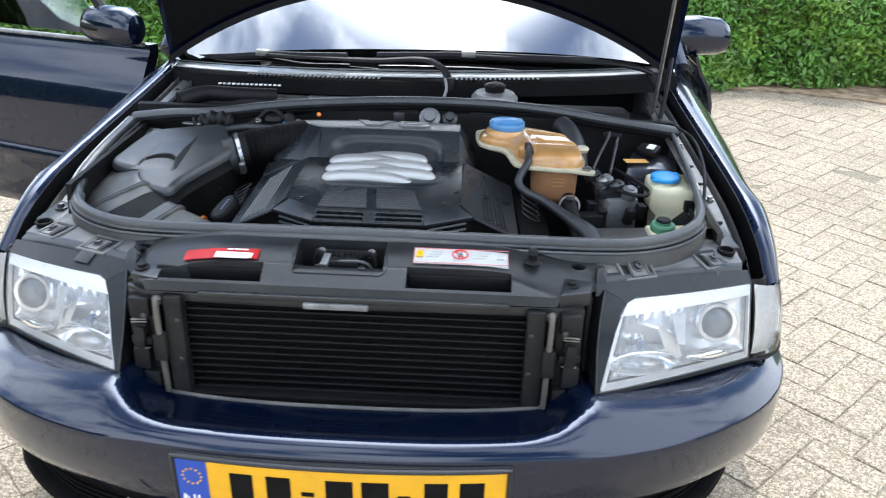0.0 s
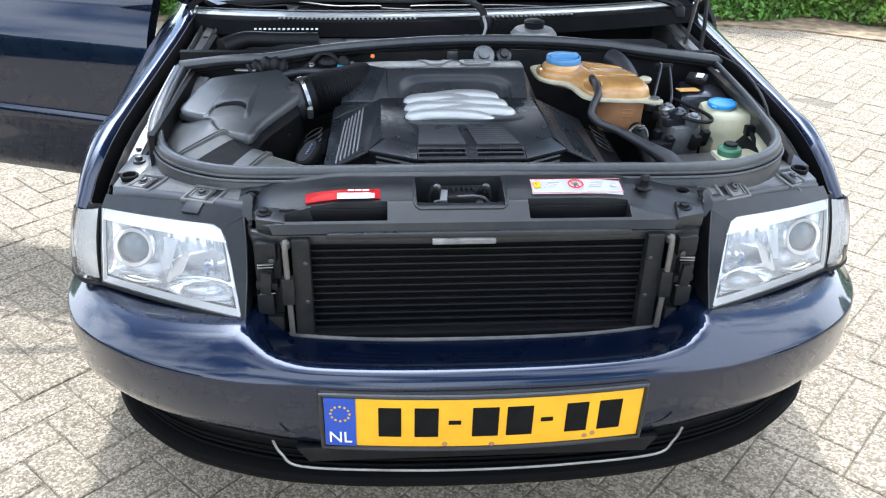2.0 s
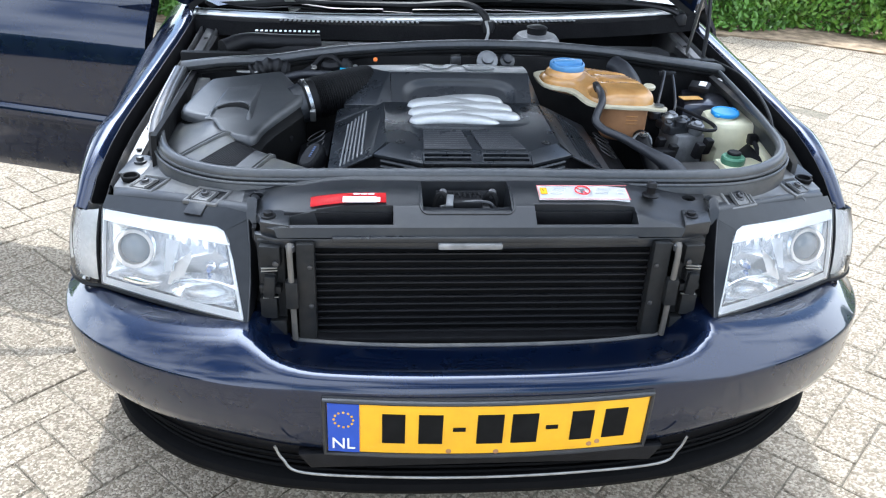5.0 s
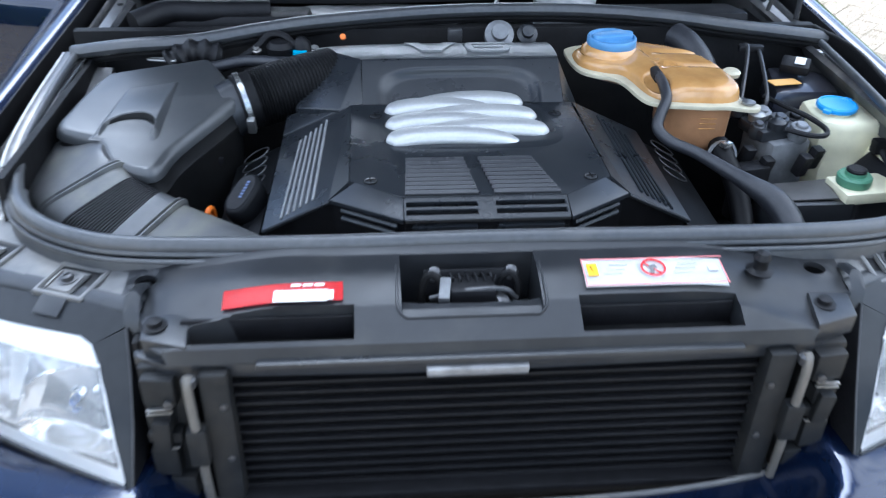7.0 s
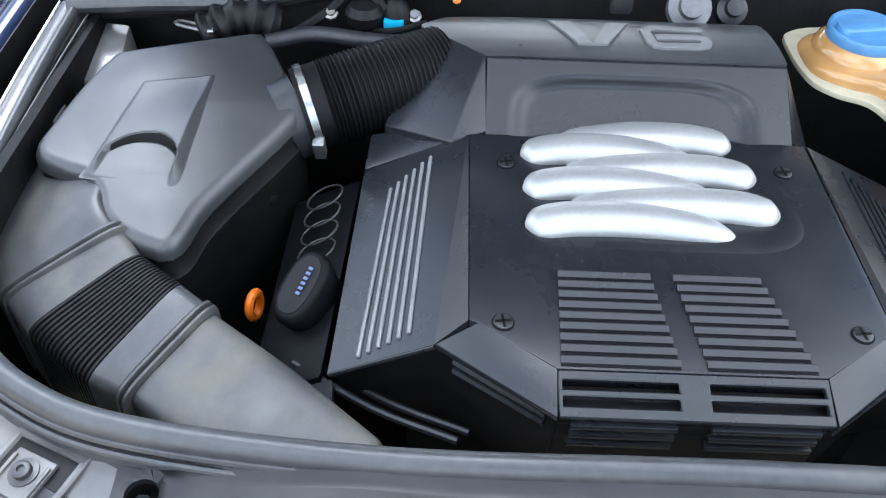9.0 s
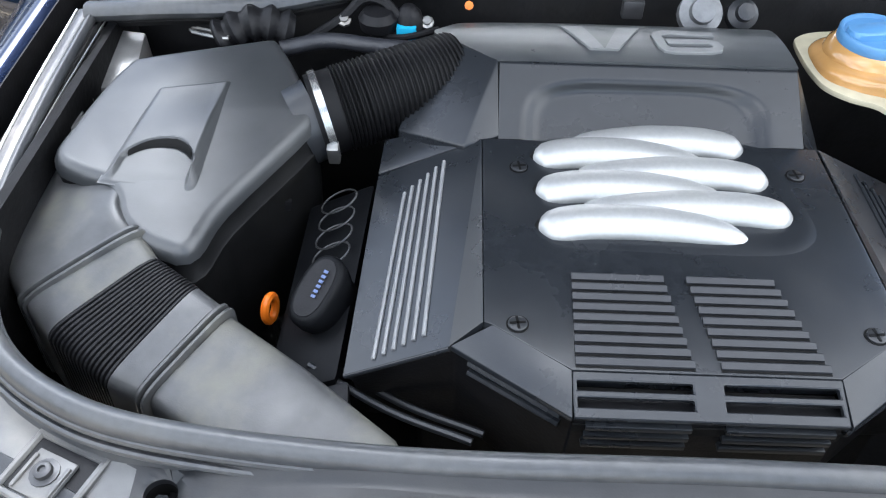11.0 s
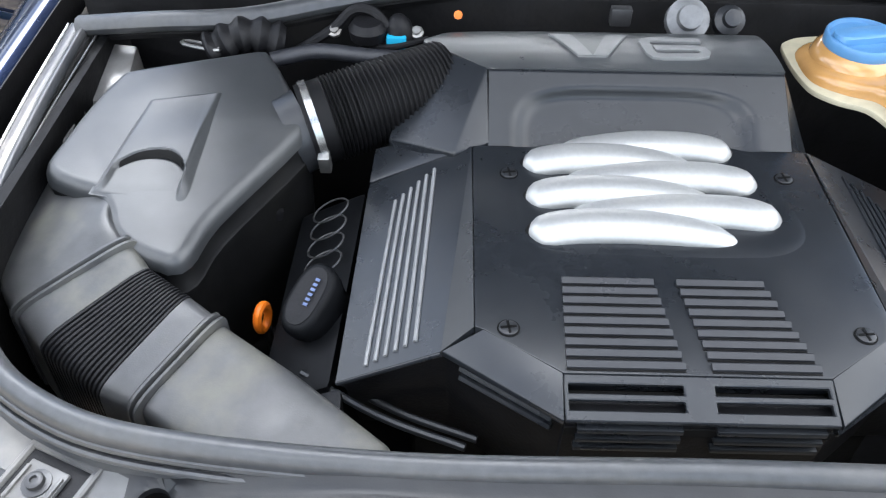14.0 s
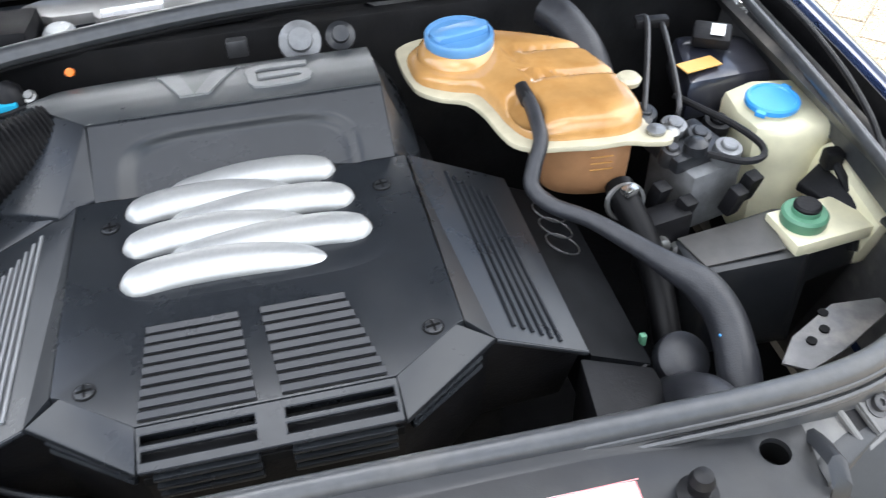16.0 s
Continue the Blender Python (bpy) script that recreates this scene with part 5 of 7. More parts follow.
for s in (-1, 1):
    # clip brackets in shallow sunk seats along the lamp
    for x, y in ((0.478, 0.311) if s < 0 else (0.453, 0.297), (0.598, 0.388) if s < 0 else (0.598, 0.376)):
        turn = on_panel(s * x + cx(y), y) @ Matrix.Rotation(radians(s * (24 if x < 0.5 else 34)), 4, 'Z') @ Matrix.Translation((0, 0, 0.0015))

        def seat(ring):
            return [[turn @ Vector((px, py, h)) for px, py in ((-w, -d), (w, -d), (w, d), (-w, d))] for w, d, h in ring]
        br = part("clip_bracket", loft(seat(((0.0335, 0.027, -0.004), (0.0335, 0.027, 0.0020), (0.0320, 0.0255, 0.0034), (0.0290, 0.0225, 0.0034), (0.0275, 0.0210, 0.0010), (0.0275, 0.0210, -0.003))), False), M_DUSTSHEEN, car, "sunk seat with a dusty clip bracket and a bolt", sharp=30)
        part("seat_floor", loft(seat(((0.027, 0.0205, -0.001), (0.027, 0.0205, 0.0008)))), M_DARK, br)
        plate_b = box((0.002 * s, -0.004, 0.0030), (0.036, 0.034, 0.004), 0.0015)
        bmesh.ops.transform(plate_b, matrix=turn, verts=plate_b.verts)
        part("bracket_plate", plate_b, M_DUSTSHEEN, br)
        tongue = box((0.002 * s, -0.034, -0.004), (0.034, 0.030, 0.005), 0.002, (22, 0, 0))
        bmesh.ops.transform(tongue, matrix=turn, verts=tongue.verts)
        part("bracket_leg", tongue, M_PLASTIC, br)
        for dx in (-0.0155, 0.0155):
            rib = box((dx + 0.002 * s, -0.006, 0.0052), (0.003, 0.028, 0.004), 0.001)
            bmesh.ops.transform(rib, matrix=turn, verts=rib.verts)
            part("bracket_rib", rib, M_DUSTSHEEN, br)
        part("bracket_bolt", lathe(turn @ Vector((0.002 * s, -0.002, 0.0045)), [(0.0112, 0), (0.0112, 0.0016), (0.0070, 0.0022), (0.0068, 0.0062), (0.0050, 0.0072), (0.0030, 0.0070), (0.0026, 0.0050), (0.0005, 0.0050)], turn.to_3x3() @ Vector((0, 0, 1)), 14), M_BOLT, br, "steel bolt with a socket head")
    # rounded rail over the lamp's rear edge
    part("lamp_rail", loft([[S(s, x, y, z) for y, z in ((yf - 0.012, zf - 0.016), (yf - 0.011, zf - 0.002), (yf - 0.006, zf + 0.003), (yf + 0.012, zf + 0.0035), (yf + 0.024, zf - 0.010))] for x, yf, zf in ((0.385, 0.246, 0.795), (0.46, 0.286, 0.787), (0.54, 0.325, 0.780), (0.60, 0.352, 0.774), (0.655, 0.376, 0.765))]), M_PLASTIC, car, "black rail behind the headlight", sharp=50)
    # upright fin between carrier and lamp
    part("lamp_fin", loft([[S(s, 0.392 + w, y, z) for w in (-0.008, 0.008)] + [S(s, 0.392 + w * 0.4, y + 0.004, z + h) for w, h in ((0.008, 0.004), (-0.008, 0.004))] for y, z in ((0.226, 0.775), (0.232, 0.801), (0.246, 0.812), (0.268, 0.806), (0.290, 0.792))]), M_PLASTIC, car, "black plastic fin beside the lamp", sharp=50)
    q = S(s, 0.639, 0.492, 0.776)
    part("corner_tab", box(q - Vector((0, 0.01, 0.006)), (0.05, 0.075, 0.008), 0.003, (6, 0, 12 * s)), M_PLASTIC, car, "black corner tab with a bolt")
    part("corner_bolt", lathe(q, [(0.012, -0.004), (0.012, 0.002), (0.007, 0.003), (0.007, 0.010), (0.003, 0.011)], n=12), M_BOLT, car)
    q = S(s, 0.640, 0.425, 0.774)
    part("corner_hole", lathe(q, [(0.015, -0.006), (0.017, 0.002), (0.0155, 0.0036), (0.0125, 0.0032), (0.0115, -0.004), (0.001, -0.004)], n=20), M_INKSHADE, car, "dark hole with a raised rim")
    # upright beside the radiator, with plugs and clips
    up = part("radiator_upright", box((s * 0.349 + 0.006, 0.196, 0.680), (0.044, 0.04, 0.19), 0.005), M_UPRIGHT, car, "grimy grey upright with plugs and clips")
    for z, w, dx, h in ((0.752, 0.034, 0.002, 0.036), (0.712, 0.026, 0.006, 0.022), (0.690, 0.036, 0.004, 0.014), (0.655, 0.028, 0.008, 0.040), (0.615, 0.040, 0.0, 0.030)):
        part("lug", box((s * (0.347 + dx) + 0.006, 0.170, z), (w, 0.018, h), 0.003, (0, 0, 6 * s)), M_UPRIGHT, up)
    for z in (0.728, 0.733, 0.678):
        part("spring_clip", box((s * 0.351 + 0.006, 0.1595, z), (0.026, 0.004, 0.0022), 0.0006, (0, 3 * s, 0)), M_STEEL, up, "thin steel clip")
    part("plug", box((s * 0.352 + 0.006, 0.158, 0.700), (0.018, 0.014, 0.040), 0.003, (0, 5, 0)), M_UPRIGHT, up)
    part("fixing_screw", lathe((s * 0.340 + 0.006, 0.158, 0.742), [(0.005, 0), (0.005, 0.004), (0.002, 0.005)], (0, -1, 0), 10), M_BOLT, up)
    part("cooler_pipe", tube([(s * 0.316 + 0.006, 0.158, 0.778), (s * 0.317 + 0.006, 0.152, 0.765), (s * 0.316 + 0.006, 0.150, 0.72), (s * 0.314 + 0.006, 0.152, 0.60)], 0.005, 10, 4), M_PIPE, car, "dirty beige metal cooler pipe")
    part("pipe_nut", lathe((s * 0.316 + 0.006, 0.158, 0.764), [(0.007, 0), (0.008, 0.004), (0.008, 0.010), (0.005, 0.013), (0.001, 0.014)], n=12), M_BOLT, car)
    part("pipe_bracket", box((s * 0.316 + 0.006, 0.152, 0.688), (0.020, 0.016, 0.050), 0.003), M_UPRIGHT, car, "grey plastic pipe holder")
    header_tank = part("side_tank", box((s * 0.293 + 0.006, 0.170, 0.682), (0.030, 0.026, 0.19), 0.005), M_UPRIGHT, car, "dusty grey end tank of the condenser")
    for z in (0.735, 0.662):
        part("tank_screw", lathe((s * 0.286 + 0.006, 0.158, z), [(0.004, 0), (0.004, 0.003), (0.001, 0.004)], (0, -1, 0), 10), M_BOLT, header_tank)
    # dark plate stands in for the shade in the gap beside the lamp
    part("gap_shadow_plate", box((s * 0.380 + 0.008, 0.27, 0.69), (0.008, 0.12, 0.18), 0.003), M_DARK, car)
    led = part("corner_ledge", prism([S(s, 0.322, 0.170, 0.8035), S(s, 0.372, 0.188, 0.8015), S(s, 0.377, 0.226, 0.8020), S(s, 0.330, 0.226, 0.8065)], [S(s, 0.322, 0.172, 0.776), S(s, 0.372, 0.190, 0.776), S(s, 0.377, 0.226, 0.776), S(s, 0.330, 0.226, 0.776)], 0.003), M_PLASTIC, carrier, "corner ledge with a bolt")
    part("carrier_bolt", lathe((s * 0.351 + 0.004, 0.206, 0.803), [(0.0125, 0), (0.0125, 0.002), (0.0075, 0.003), (0.0075, 0.008), (0.003, 0.009)], n=14), M_DARK, carrier)

# buffer on the carrier, labels
part("rubber_buffer", lathe((0.292, 0.240, 0.824), [(0.014, 0), (0.015, 0.003), (0.008, 0.006), (0.0075, 0.014), (0.0095, 0.018), (0.007, 0.025), (0.001, 0.027)], n=18), M_DARK, carrier, "black rubber buffer")


def label(name, x0, x1, y0, y1, material, text):
    bm = bmesh.new()
    vs = [[bm.verts.new((x, y, zc(x, y) + 0.0035)) for y in lin(y0, y1, 4)] for x in lin(x0, x1, 6)]
    for i in range(5):
        for j in range(3):
            bm.faces.new((vs[i][j], vs[i + 1][j], vs[i + 1][j + 1], vs[i][j + 1]))
    bmesh.ops.solidify(bm, geom=bm.faces[:], thickness=-0.001)
    return part(name, bm, material, car, text)


def on_label(x, y, w, h, material, parent, name="print_bar", rot=0):
    return part(name, box((x, y, zc(x, y) + 0.0048), (w, h, 0.0008), 0, (8, 0, rot)), material, parent)


red = label("red_label", -0.280, -0.157, 0.213, 0.236, M_RED, "red warning label with a white printed panel")
on_label(-0.200, 0.2185, 0.055, 0.016, M_WHITE, red)
on_label(-0.172, 0.2185, 0.011, 0.013, M_WHITE, red)
for k in range(3):
    on_label(-0.205 + 0.012 * k, 0.2315, 0.010, 0.003, M_WHITE, red)
white = label("white_label", 0.097, 0.252, 0.219, 0.257, M_WHITE, "white warning label with a red border and pictograms")
on_label(0.1745, 0.2555, 0.156, 0.0007, M_PINK, white)
on_label(0.0975, 0.238, 0.0008, 0.037, M_PINK, white)
on_label(0.2515, 0.238, 0.0008, 0.037, M_PINK, white)
on_label(0.1745, 0.2200, 0.156, 0.0007, M_PINK, white)
on_label(0.107, 0.240, 0.011, 0.018, M_YELLOW, white)
on_label(0.107, 0.240, 0.002, 0.010, M_INKSHADE, white, rot=20)
part("ban_ring", tube([(0.173 + 0.0125 * math.cos(a), 0.240 + 0.0125 * math.sin(a), zc(0.173, 0.24) + 0.006 + 0.0015 * math.sin(a)) for a in lin(0, 2 * math.pi, 25)[:-1]], 0.0011, 6, 0, closed=True), M_RED, white)
on_label(0.173, 0.240, 0.0016, 0.024, M_RED, white, rot=45)
on_label(0.173, 0.242, 0.008, 0.006, M_GREY, white, rot=20)
on_label(0.1715, 0.236, 0.004, 0.006, M_GREY, white, rot=-15)
on_label(0.239, 0.240, 0.010, 0.008, M_FAINT, white)
for k in range(3):
    on_label(0.128 + 0.004 * k, 0.240 + 0.006 * (k - 1), 0.020, 0.0006, M_FAINT, white)
    on_label(0.205 + 0.003 * k, 0.240 + 0.006 * (k - 1), 0.022, 0.0006, M_FAINT, white)

# radiator and condenser
radiator = part("condenser", box((0.006, 0.192, 0.680), (0.60, 0.022, 0.20), 0.004), M_FIN, car, "black air conditioning condenser with horizontal tubes")
for k in range(13):
    part("cooling_tube", box((0.006, 0.1775, 0.598 + 0.0137 * k), (0.575, 0.007, 0.0030), 0.0010), M_TUBE, radiator)
part("top_rail", box((0.006, 0.166, 0.782), (0.50, 0.014, 0.010), 0.003), M_PLASTIC, car, "dark grey rail above the condenser")
part("rail_cap", box((-0.022, 0.160, 0.772), (0.105, 0.012, 0.010), 0.003), M_ALU, car, "short pale metal clip")
part("lower_rail", box((0.006, 0.170, 0.590), (0.62, 0.03, 0.014), 0.004), M_DARK, car)

# ---- engine ----
part("engine_block", box((0.005, 0.62, 0.64), (0.42, 0.36, 0.26), 0.02), M_BAY, car, "grimy engine block")


def cover_z(y):
    """The level of the cover's flat middle."""
    return 0.8425 + 0.0235 * (0.664 - y)


def facets(top, drop, w=0.0015):
    """A moulded solid under a top outline, its faces cut into triangles so that they stay plain."""
    bm = prism(top, [(x, y, z - drop) for x, y, z in top])
    bmesh.ops.triangulate(bm, faces=[f for f in bm.faces if len(f.verts) > 4])
    return bevel(bm, w, 2, 14)


mid_line = [(-0.1525, 0.656), (-0.1525, 0.4185), (-0.146, 0.416), (-0.089, 0.375), (0.105, 0.375), (0.162, 0.416), (0.1685, 0.4185), (0.1665, 0.656)]
cover = part("engine_cover", prism([(x, y, cover_z(y)) for x, y in mid_line], [(x, y, cover_z(y) - 0.02) for x, y in mid_line], 0.0012), M_COVER, car, "dark grey plastic engine cover with raised letters and silver pipes")
FA, FB = Vector((0, 0.3745, cover_z(0.3745) - 0.0004)), Vector((0, 0.341, 0.8385))
for s in (-1, 1):
    X = lambda x: s * x + 0.008
    # wing of the cover that falls to the side
    inner = [Vector((X(0.1612), 0.656, cover_z(0.656) - 0.0006)), Vector((X(0.1860), 0.4105, 0.8275))]
    outer = [Vector((X(0.2615), 0.650, 0.796)), Vector((X(0.2700), 0.411, 0.7860))]

    def wing_sheet(k, v):
        return inner[0].lerp(inner[1], v).lerp(outer[0].lerp(outer[1], v), k)
    bm = grid(wing_sheet, lin(0, 1, 7), lin(0, 1, 9))
    bmesh.ops.recalc_face_normals(bm, faces=bm.faces)
    bmesh.ops.solidify(bm, geom=bm.faces[:], thickness=0.006)
    part("cover_wing", bm, M_COVER, cover, sharp=20)
    facet = [inner[0] + Vector((0, 0, 0.0002)), inner[1] + Vector((0, 0, 0.0002)), Vector((X(0.1612), 0.4185, cover_z(0.4185) - 0.0004))]
    part("wing_facet", prism(facet, [p - Vector((0, 0, 0.008)) for p in facet]), M_COVER, cover)
    # sloped cheek at the front corner
    part("cover_cheek", facets([(X(0.1853), 0.4108, 0.8278), (X(0.1535), 0.4165, cover_z(0.416) - 0.0002), (X(0.0972), 0.3752, FA.z - 0.0002), (X(0.0982), FB.y, FB.z)], 0.006, 0.001), M_COVER, cover)
    # dark hollow under the cheek and the wing, with two ribs
    part("cover_skirt", prism([(X(0.092), 0.349, 0.834), (X(0.182), 0.416, 0.822), (X(0.268), 0.420, 0.781), (X(0.268), 0.450, 0.781), (X(0.100), 0.440, 0.80)],
                              [(X(0.094), 0.362, 0.70), (X(0.178), 0.430, 0.70), (X(0.258), 0.436, 0.70), (X(0.258), 0.460, 0.70), (X(0.100), 0.450, 0.70)], 0.002), M_DARK, cover)
    for k in range(2):
        part("skirt_rib", tube([(X(0.104), 0.3535 + 0.001 * k, 0.823 - 0.011 * k), (X(0.170), 0.4035, 0.817 - 0.011 * k)], 0.0034, 6, 0), M_COVER, cover)
    part("wing_bead", tube([(X(0.186), 0.4110, 0.8245), (X(0.230), 0.4115, 0.8030), (X(0.2695), 0.412, 0.7835)], 0.0024, 8, 0), M_COVER, cover)
    # raised stripes on the wing
    for k in range(6):
        t = k / 5
        a, b = wing_sheet(0.34 + 0.35 * t, 0.06 + 0.11 * t), wing_sheet(0.26 + 0.46 * t, 0.93 + 0.04 * t)
        # left stripes are grey: their highlight is put into the colour
        part("stripe", tube([a + Vector((0, 0, 0.0006)), b + Vector((0, 0, 0.0006))], 0.0019, 6, 0), M_STRIPE if s < 0 else M_COVER, cover, "raised stripe, its highlight put into a grey colour" if s < 0 else "")
    # valve cover beside it
    vc = part("valve_cover", prism([(X(0.266), 0.66, 0.780), (X(0.335), 0.66, 0.745), (X(0.345), 0.425, 0.730), (X(0.279), 0.425, 0.762)],
                                   [(X(0.266), 0.66, 0.68), (X(0.335), 0.66, 0.68), (X(0.345), 0.425, 0.68), (X(0.279), 0.425, 0.68)], 0.006), M_VALVE, car, "black plastic valve cover with ring marks")
    for k in range(4):
        c = Vector((X(0.300), 0.565 + 0.023 * k, 0.7685 + 0.0022 * k))
        part("ring_mark", tube([c + Vector((s * 0.018 * math.cos(a), 0.015 * math.sin(a), -0.010 * math.cos(a))) for a in lin(0, 2 * math.pi, 21)[:-1]], 0.0010, 6, 0, closed=True), M_BOLT, vc)
    part("valve_step", prism([(X(0.268), 0.424, 0.764), (X(0.345), 0.424, 0.728), (X(0.350), 0.345, 0.715), (X(0.262), 0.345, 0.752)],
                             [(X(0.268), 0.424, 0.66), (X(0.345), 0.424, 0.66), (X(0.350), 0.345, 0.66), (X(0.262), 0.345, 0.66)], 0.005), M_DARK, car)
part("wing_tab", facets([(-0.162, 0.684, 0.842), (-0.250, 0.690, 0.812), (-0.254, 0.652, 0.797), (-0.164, 0.652, 0.840)], 0.05, 0.003), M_COVER, cover)


# rear shelf with the raised letters; the wall below it has a soft arch-shaped recess
def wall_at(x, t, d):
    """A point of the sloped wall below the letters, t from its foot to the shelf, d proud of it."""
    return Vector((x, lerp(0.664, 0.733, t) - 0.51 * d, lerp(0.8425, 0.8835, t) + 0.86 * d))


def wall_skin(x, t):
    r = (abs(x - 0.006) / 0.121) ** 4 + (max(0.0, t) / 0.76) ** 4
    return wall_at(x, t, -0.0095 * smooth(1.0, 0.50, r) - 0.003 * smooth(0.97, 1.0, t) ** 2)


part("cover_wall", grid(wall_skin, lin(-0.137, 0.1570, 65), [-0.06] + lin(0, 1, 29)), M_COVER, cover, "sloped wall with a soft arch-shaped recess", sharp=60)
def shelf_z(y):
    return pick(y, [(0.7325, 0.8840), (0.745, 0.8842), (0.765, 0.8830), (0.785, 0.8805), (0.805, 0.8768), (0.825, 0.8715), (0.838, 0.8660), (0.848, 0.8560)])


part("letter_shelf", grid(lambda u, y: Vector((lerp(pick(y, [(0.7325, -0.1385), (0.792, -0.2045), (0.800, -0.2040), (0.848, -0.165)]), 0.1580, u), y, shelf_z(y) - 0.0035 * (1 - u) ** 6)), lin(0, 1, 25), [0.7325, 0.7335] + lin(0.737, 0.848, 24), 0.010), M_SHELF, cover, "shelf that falls to its rear edge, dust and sky sheen in its colour", sharp=40)
part("left_slope", facets([(-0.206, 0.792, 0.874), (-0.1385, 0.732, 0.8833), (-0.1365, 0.662, 0.8422), (-0.170, 0.648, 0.8385), (-0.236, 0.690, 0.824)], 0.05, 0.002), M_COVER, cover)
part("right_slope", facets([(0.158, 0.836, 0.862), (0.1578, 0.780, 0.880), (0.1575, 0.733, 0.8828), (0.1575, 0.662, 0.8422), (0.172, 0.654, 0.8375), (0.190, 0.700, 0.812), (0.192, 0.82, 0.815)], 0.04, 0.002), M_COVER, cover)


def shelf_at(x, y, h):
    y += 0.8 * (0.8845 - shelf_z(y))
    return Vector((x, y, shelf_z(y) + 0.0006 + h))


def ribbon(points, wide, high):
    """A flat stroke of even width along a broken line, lying on the shelf."""
    p = [Vector((x, y)) for x, y in points]
    left, right = [], []
    for i, q in enumerate(p):
        a = (q - p[i - 1]).normalized() if i else (p[1] - p[0]).normalized()
        b = (p[i + 1] - q).normalized() if i + 1 < len(p) else a
        m = Vector((-(a.y + b.y), a.x + b.x)).normalized()
        m *= wide / 2 / max(0.35, m.dot(Vector((-a.y, a.x))))
        left.append(q + m)
        right.append(q - m)
    rings = [[shelf_at(u.x, u.y, -0.002), shelf_at(u.x, u.y, high), shelf_at(v.x, v.y, high), shelf_at(v.x, v.y, -0.002)] for u, v in zip(left, right)]
    return bevel(loft(rings), 0.0004, 1, 50)


def stroke(top0, top1, foot0, foot1):
    """One slanting stroke of the letter, between y 0.806 and 0.754."""
    rings = []
    for t in lin(0, 1, 9):
        y, a, b = lerp(0.806, 0.754, t), lerp(top0, foot0, t), lerp(top1, foot1, t)
        rings.append([shelf_at(a, y, -0.002), shelf_at(a, y, 0.0018), shelf_at(b, y, 0.0018), shelf_at(b, y, -0.002)])
    return loft(rings)


bm = stroke(-0.0710, -0.0485, -0.0460, -0.0312)
stroke_right = stroke(-0.0105, 0.0120, -0.0311, -0.0165)
part("raised_letter", merge(bm, stroke_right), M_GREY, cover, "raised grey letter V")
part("raised_numeral", ribbon([(0.087, 0.794), (0.040, 0.796), (0.030, 0.793), (0.0265, 0.787), (0.0290, 0.763), (0.0325, 0.7575), (0.040, 0.7555), (0.076, 0.757), (0.0835, 0.760), (0.0855, 0.766), (0.0835, 0.7725), (0.076, 0.7755), (0.0345, 0.7735)], 0.0105, 0.0022), M_GREY, cover, "raised grey numeral 6")

# low soft plinth, then the six pipes: fat and pointed where they start, tapering where they dive under the next
plinth = outline([(-0.112, 0.536), (-0.098, 0.512), (-0.05, 0.504), (0.05, 0.502), (0.105, 0.507), (0.131, 0.530), (0.131, 0.570), (0.122, 0.630), (0.098, 0.660), (-0.06, 0.662), (-0.105, 0.645), (-0.114, 0.60)], 4)
part("pipe_well", moulded(plinth, lambda x, y: cover_z(y), [(-0.016, -0.0014), (-0.010, -0.0013), (-0.004, -0.0008), (0.000, 0.0), (0.001, 0.003)]), M_COVER, cover, "low plinth under the pipes", sharp=60)


def pipe(x0, x1, y, bend):
    """A silver intake pipe, its open end pointed and its far end bent under the next."""
    d = 1 if x1 > x0 else -1
    z = cover_z(y)
    pts = [(x0, y - 0.001, z - 0.001), (x0 + 0.016 * d, y + 0.000, z + 0.001), (x0 + 0.048 * d, y + 0.003, z + 0.0040), (lerp(x0, x1, 0.55), y + 0.003, z + 0.0045), (lerp(x0, x1, 0.82), y - 0.002 * bend, z + 0.002), (x1, y - 0.010 * bend, z - 0.002)]
    r = lambda t: 0.0192 * pick(t, [(0, 0.10), (0.03, 0.34), (0.08, 0.60), (0.15, 0.84), (0.24, 0.98), (0.34, 1.0), (0.62, 0.97), (0.76, 0.86), (0.88, 0.66), (0.95, 0.42), (1, 0.10)])
    k = part("intake_pipe", tube(pts, r, 20, 8, flat=0.68), M_SILVER, cover, "satin silver intake pipe", sharp=60)
    # black collar puts the socket's shade round the pipe's end
    mouth = [Vector(p) + Vector((-0.0028 * d, 0.0016, -0.0015)) for p in pts[:3]]
    part("pipe_mouth_shade", tube(mouth, lambda t: 0.0205 * pick(t, [(0, 0.12), (0.2, 0.45), (0.6, 0.84), (1, 0.90)]), 16, 6, flat=0.66), M_INKSHADE, k, "black collar for the shade where the pipe leaves the cover")


for y, b in ((0.530, 0.074), (0.578, 0.068), (0.628, 0.060)):
    pipe(-0.107, b, y, 1)
for y, a in ((0.553, 0.117), (0.602, 0.108), (0.651, 0.096)):
    pipe(a, -0.066, y, -1)

